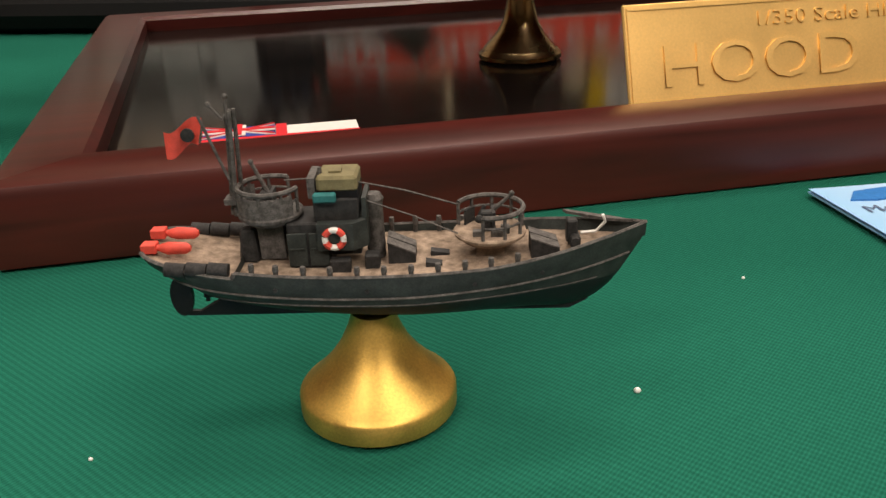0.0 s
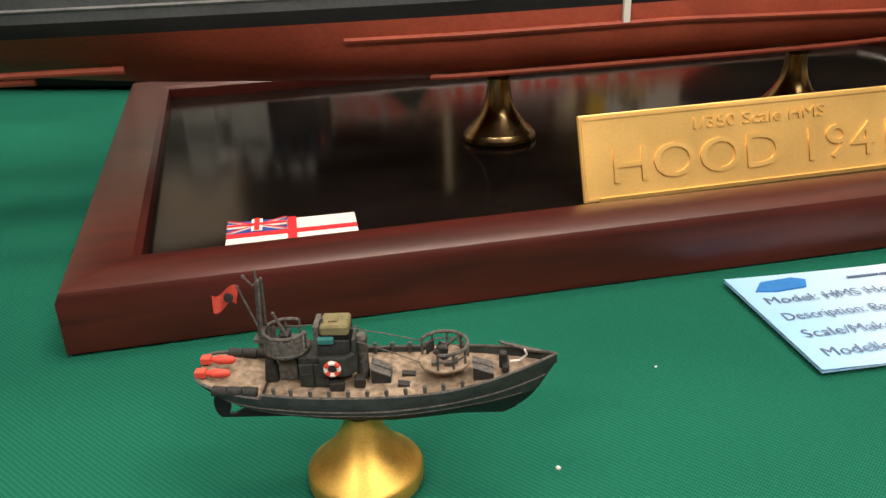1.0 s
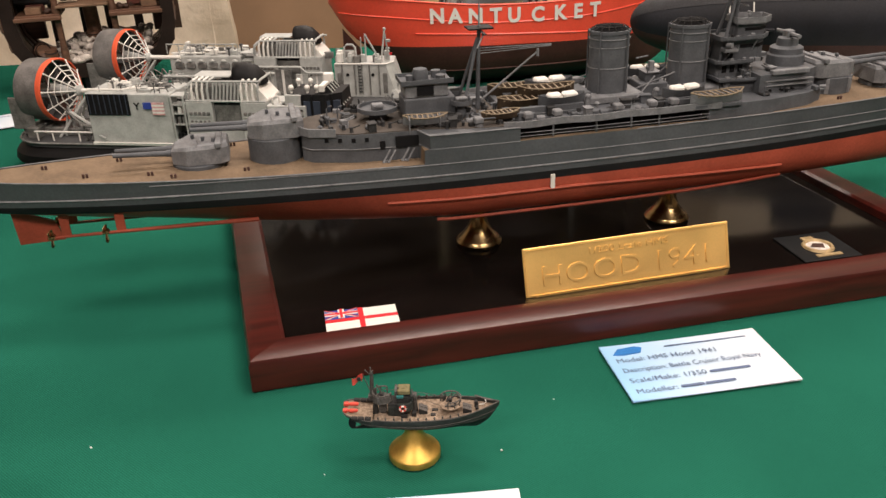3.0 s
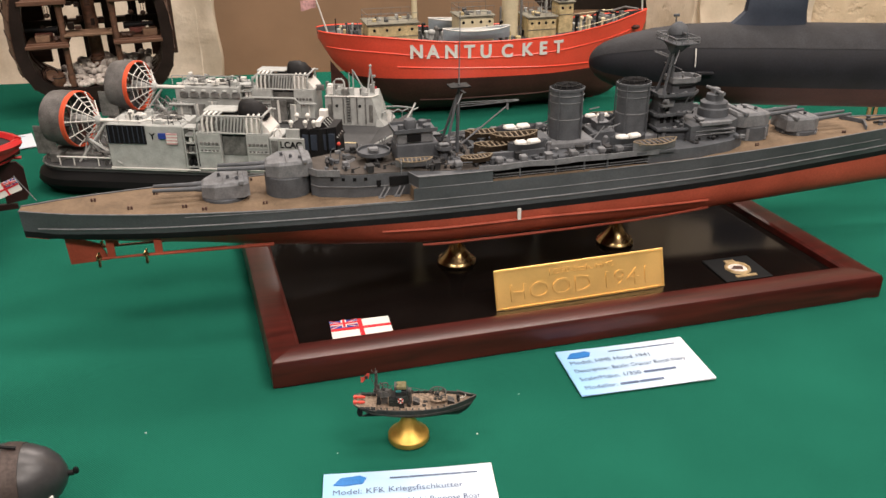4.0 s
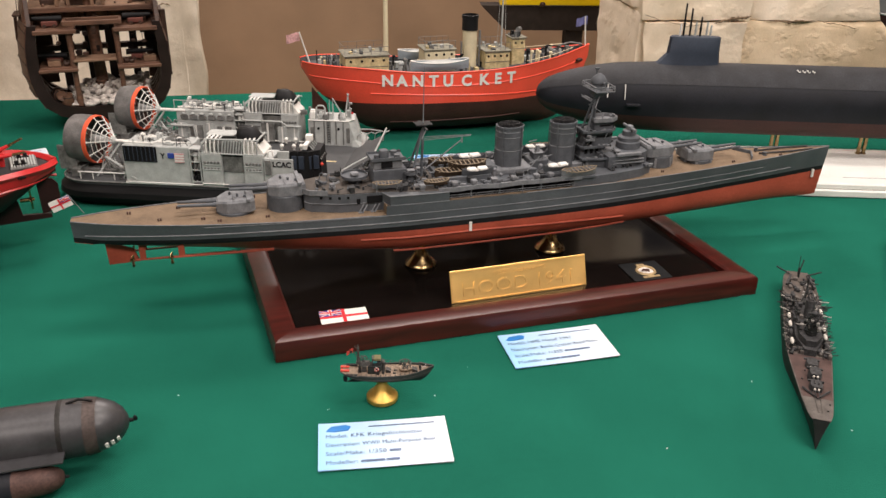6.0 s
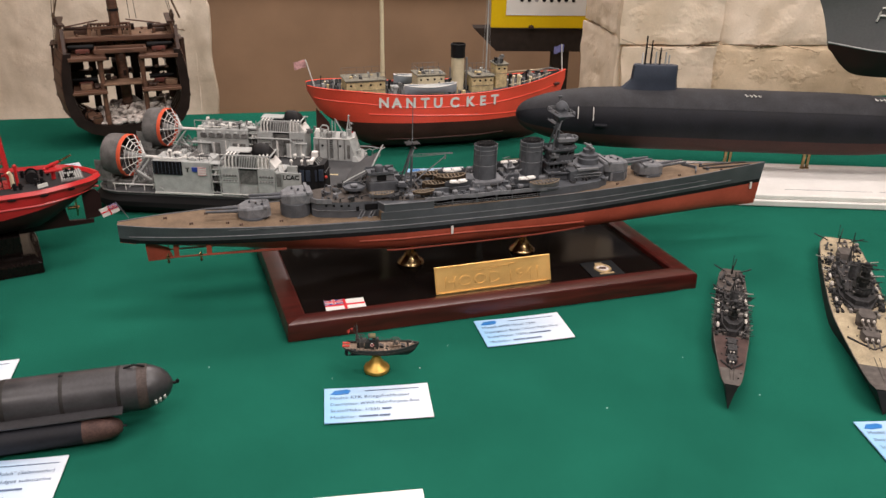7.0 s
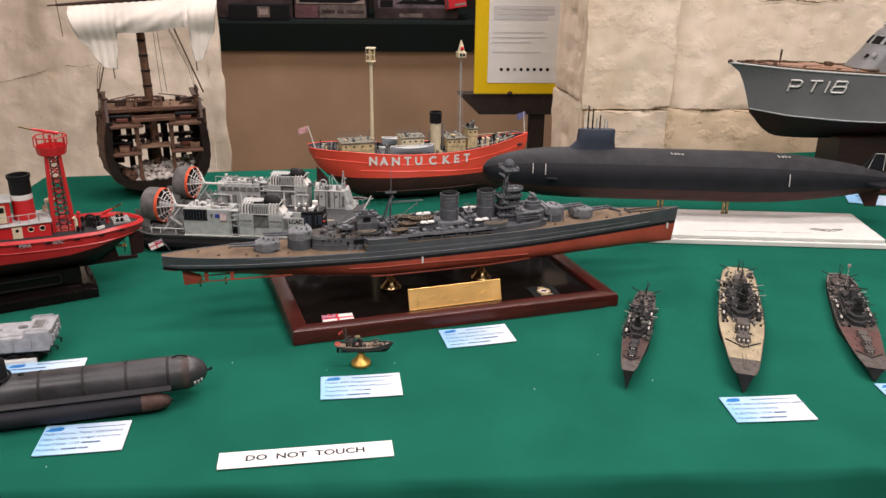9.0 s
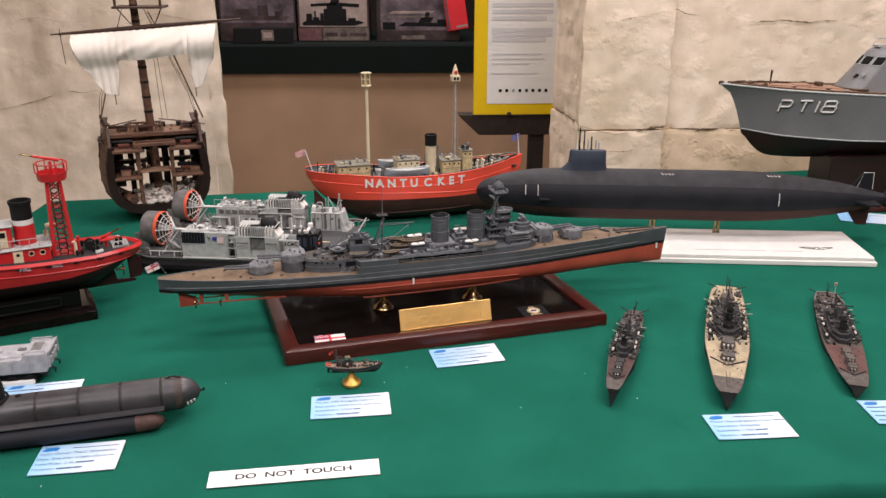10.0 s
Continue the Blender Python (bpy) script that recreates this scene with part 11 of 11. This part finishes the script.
    ztop = zb + 0.009 + height
    part("rangefinder", MB().cyl((tx_, -beam * 0.16, ztop + 0.0018), (tx_, beam * 0.16, ztop + 0.0018), 0.0011, n=8).lathe([(0.0024, ztop), (0.0026, ztop + 0.003), (0.0012, ztop + 0.0042)], 10, m=pose(tx_, 0, 0)), M_SHIPG, up)
    fx = -stack * L
    fu = part("funnel", MB().lathe([(beam * 0.13, 0), (beam * 0.115, 0.016), (beam * 0.095, 0.0162), (beam * 0.09, 0.012)], 14, m=pose(fx, 0, zb + 0.009, 0, -16, 0), sx=1.35), M_SHIPG, w)
    part("funnel_cap", MB().lathe([(beam * 0.095, 0.0157), (beam * 0.02, 0.0164)], 14, m=pose(fx, 0, zb + 0.009, 0, -16, 0), sx=1.35), M_VOID, fu)
    # deck lockers and ventilators on the superstructure
    for k in range(34):
        a, b = rnd.uniform(s0 + 0.03 * L, s1 - 0.05 * L), rnd.uniform(-0.24, 0.24) * beam
        if abs(a - tx_) < beam * 0.2 or abs(a - fx) < beam * 0.2:
            continue
        q = rnd.uniform(0.0010, 0.0026)
        part("locker", MB().box(a - q, a + q, b - q * 0.7, b + q * 0.7, zb + 0.0108, zb + 0.0118 + rnd.uniform(0.0, 0.0032), 0.0002), (M_SHIPG, M_SHIPBOW, M_SHIPWORN, M_SHIPHULL)[k % 4], w)
    # secondary and light guns crowd the sides
    for k in range(int(60 + 900 * beam)):
        a, sy = rnd.uniform(s0 - 0.05 * L, s1 + 0.01 * L), rnd.choice((-1, 1))
        b = sy * rnd.uniform(0.16, 0.46) * beam
        inner = abs(b) < 0.30 * beam and s0 + 0.02 * L < a < s1 - 0.08 * L
        z = (zb + (0.0108 if abs(b) < 0.25 * beam else 0.0056)) if inner else zd(a)
        tw = MB()
        tw.box(a - 0.0016, a + rnd.uniform(0.0012, 0.0042), b - 0.0014, b + 0.0014, z - 0.0002, z + rnd.uniform(0.0016, 0.0048), 0.0003)
        if k % 3:
            for d in (-0.0005, 0.0006):
                tw.cyl((a, b + d, z + 0.0022), (a + rnd.uniform(-0.005, 0.006), b + d + sy * 0.0052, z + rnd.uniform(0.0035, 0.0070)), 0.00032, n=4)
        part("deck_gun", tw, (M_SHIPG, M_SHIPHULL, M_SHIPG, M_SHIPBOW, M_SHIPG, M_SHIPWORN)[k % 6], w)
    for k in range(9):
        a, sy = s1 - 0.05 * L - (s1 - s0 - 0.10 * L) * (k // 2) / 4.2, (-1) ** k
        part("boat", MB().ball((a, sy * beam * 0.40, zd(a) + 0.0048), 0.0052, 0.0016, 0.0015, 8), M_SHIPPALE if k % 3 else M_SHIPG, w, "small ship's boat")
        part("boat_chock", MB().box(a - 0.002, a + 0.002, sy * beam * 0.40 - 0.001, sy * beam * 0.40 + 0.001, zd(a) - 0.0002, zd(a) + 0.0042), M_SHIPG, w)
    for tx, tz, wd, nb in turrets:
        z = zd(-tx * L) + tz
        d = 1 if tx < 0.5 else -1
        g = part("gun_turret", MB().cyl((-tx * L, 0, zd(-tx * L) - 0.001), (-tx * L, 0, z), wd * 0.52, n=16).prism([(-tx * L - d * wd * 0.80, -wd * 0.40), (-tx * L + d * wd * 0.1, -wd * 0.56), (-tx * L + d * wd * 0.55, -wd * 0.40), (-tx * L + d * wd * 0.55, wd * 0.40), (-tx * L + d * wd * 0.1, wd * 0.56), (-tx * L - d * wd * 0.80, wd * 0.40)], z, z + wd * 0.40, top=0.84), gun, w, "gun turret with pale blast bags")
        part("rangefinder_arm", MB().box(-tx * L - d * wd * 0.6 - 0.0008, -tx * L - d * wd * 0.6 + 0.0008, -wd * 0.62, wd * 0.62, z + wd * 0.2, z + wd * 0.34), gun, g)
        for k in range(nb):
            b = (k - (nb - 1) / 2) * wd * 0.3
            part("barrel", MB().cyl((-tx * L + d * wd * 0.5, b, z + wd * 0.20), (-tx * L + d * wd * 1.65, b, z + wd * 0.26), wd * 0.052, n=6), gun, g)
            part("blast_bag", MB().ball((-tx * L + d * wd * 0.58, b, z + wd * 0.23), wd * 0.12, wd * 0.10 if nb < 3 else wd * 0.085, wd * 0.11, 8), bag, g)
    # masts, yards and booms
    am = -(sup[1] - 0.03) * L
    part("mainmast", MB().cyl((am, 0, zb), (am - 0.006, 0, zb + height * 0.9 + 0.014), 0.0009, 0.0005, 6), M_SHIPHULL, w)
    for sy in (-1, 1):
        part("mast_leg", MB().cyl((am + 0.010, sy * 0.005, zb + 0.005), (am - 0.002, 0, zb + height * 0.6 + 0.010), 0.0006, n=5), M_SHIPHULL, w)
    part("mast_yard", MB().cyl((am - 0.004, -beam * 0.26, zb + height * 0.7 + 0.012), (am - 0.004, beam * 0.26, zb + height * 0.7 + 0.012), 0.0004, n=4), M_SHIPHULL, w)
    part("bridge_yard", MB().cyl((tx_ - 0.002, -beam * 0.30, ztop - 0.003), (tx_ - 0.002, beam * 0.30, ztop - 0.003), 0.0004, n=4), M_SHIPHULL, w)
    part("stern_staff", MB().cyl((-0.985 * L, 0, zb), (-0.995 * L, 0, zb + 0.018), 0.0004, n=4), M_SHIPHULL, w)
    for sy in (-1, 1):
        part("catapult", MB().box(-0.011, 0.011, -0.0010, 0.0010, 0, 0.0016, m=pose(-0.89 * L, sy * beam * 0.30, zb + 0.0032, 0, 0, sy * 12)).cyl((-0.89 * L, sy * beam * 0.30, zb), (-0.89 * L, sy * beam * 0.30, zb + 0.0034), 0.0013, n=8), M_SHIPG, w, "aircraft catapult")
        part("boom", MB().cyl((-0.965 * L, sy * beam * 0.22, zb + 0.001), (-0.975 * L, sy * (beam * 0.36 + 0.008), zb + 0.006), 0.0007, n=5), M_SHIPHULL, w)
        for k in range(4):
            a = s0 - 0.03 * L + k * 0.05 * L
            part("outrigger", MB().cyl((a, sy * beam * 0.38, zb + 0.003), (a + 0.004, sy * (beam * 0.5 + rnd.uniform(0.001, 0.006)), zb + rnd.uniform(0.004, 0.008)), 0.0005, n=4), (M_SHIPPALE, M_SHIPG)[k % 2], w)
    for k in range(44):
        a = -rnd.uniform(sup[1] + 0.03, 0.97) * L
        b = rnd.uniform(-0.34, 0.34) * beam
        part("deck_fitting", MB().box(a, a + rnd.uniform(0.002, 0.006), b, b + rnd.uniform(0.0015, 0.004), zb - 0.0002, zb + rnd.uniform(0.001, 0.0035), 0.0003), (M_SHIPG, M_SHIPBOW, M_SHIPHULL, M_SHIPG, M_SHIPWORN)[k % 5], w)
    part("stern_crane", MB().cyl((-0.955 * L, 0, zb), (-0.955 * L, 0, zb + 0.010), 0.0012, 0.0008, 6).cyl((-0.955 * L, 0, zb + 0.004), (-0.985 * L, 0.003, zb + 0.015), 0.0006, n=5), M_SHIPHULL, w)
    for k in range(8):
        a = -rnd.uniform(0.05, 0.42) * L
        b = rnd.choice((-1, 1)) * rnd.uniform(0.3, 0.8) * hd(a)
        part("bollard", MB().cyl((a, b, zd(a)), (a, b, zd(a) + 0.0014), 0.0006, n=6), M_SHIPG, w)
    for sy in (-1, 1):
        part("anchor_chain", MB().tube([(-0.17 * L, sy * 0.0022, zd(-0.17 * L) + 0.0008), (-0.035 * L, sy * 0.0013, zd(-0.035 * L) + 0.0012)], 0.00025, 4), M_SHIPBOW, w)
    q = turrets[0][0] - 0.06
    part("breakwater", MB().tube([(-(q + 0.05) * L, -hd(-q * L) + 0.001, zd(-q * L) + 0.0008), (-q * L, 0, zd(-q * L) + 0.0008), (-(q + 0.05) * L, hd(-q * L) - 0.001, zd(-q * L) + 0.0008)], 0.0009, 5), M_SHIPG, w)
    return w


warship(0.2947, 0.0435, 248.8, 0.250, 0.0325, 0.0215, M_SHIPRED, M_SHIPDECK, 0.42, "small dark warship model with a red-brown deck and white-hooded guns", 4, ((0.175, 0.001, 0.0092, 2), (0.235, 0.0036, 0.0092, 2), (0.31, 0.001, 0.0092, 2)), (0.38, 0.72), 0.45, 0.018, 0.56, M_SHIPPALE, M_SHIPG)
warship(0.4256, 0.0307, 249.5, 0.352, 0.0550, 0.0210, M_SHIPTAN, M_SHIPTAN, 0.62, "broad battleship model with a pale tan deck and triple gun turrets", 9, ((0.275, 0.001, 0.0170, 3), (0.365, 0.0052, 0.0170, 3), (0.83, 0.003, 0.0170, 3)), (0.43, 0.76), 0.50, 0.034, 0.61, M_SHIPPALE, M_SHIPBOW)
w3 = warship(0.5880, 0.0490, 249.8, 0.310, 0.0470, 0.0150, M_SHIPMAUVE, M_SHIPDECK, 0.40, "grey warship model with a red-brown foredeck and stern seaplane deck", 15, ((0.15, 0.001, 0.0115, 2), (0.215, 0.0040, 0.0115, 2), (0.30, 0.001, 0.0115, 2)), (0.40, 0.74), 0.47, 0.020, 0.60, M_SHIPWORN, M_SHIPBOW, 0.15)
part("crane_boom", MB().cyl((-0.242, -0.026, 0.0185), (-0.242, 0.028, 0.0190), 0.0008, n=6).cyl((-0.242, 0, 0.010), (-0.242, 0, 0.0190), 0.0018, n=8), M_SHIPHULL, w3)
part("stern_rim", MB().tube([(-0.304, -0.014, 0.0125), (-0.268, -0.0200, 0.0125), (-0.262, 0.0, 0.0125), (-0.268, 0.0200, 0.0125), (-0.304, 0.014, 0.0125), (-0.308, 0.0, 0.0125), (-0.304, -0.014, 0.0125)], 0.0010, 5), M_SHIPWORN, w3)
part("jackstaff_flag", MB().box(-0.2710, -0.2700, 0.0030, 0.0068, 0.0385, 0.0425).cyl((-0.2705, 0.005, 0.010), (-0.2705, 0.005, 0.0425), 0.0004, n=5), M_SHIPPALE, w3)
part("flag_disc", MB().cyl((-0.2698, 0.0049, 0.0405), (-0.2692, 0.0049, 0.0405), 0.0010, n=10), M_FLAG_RED, w3)
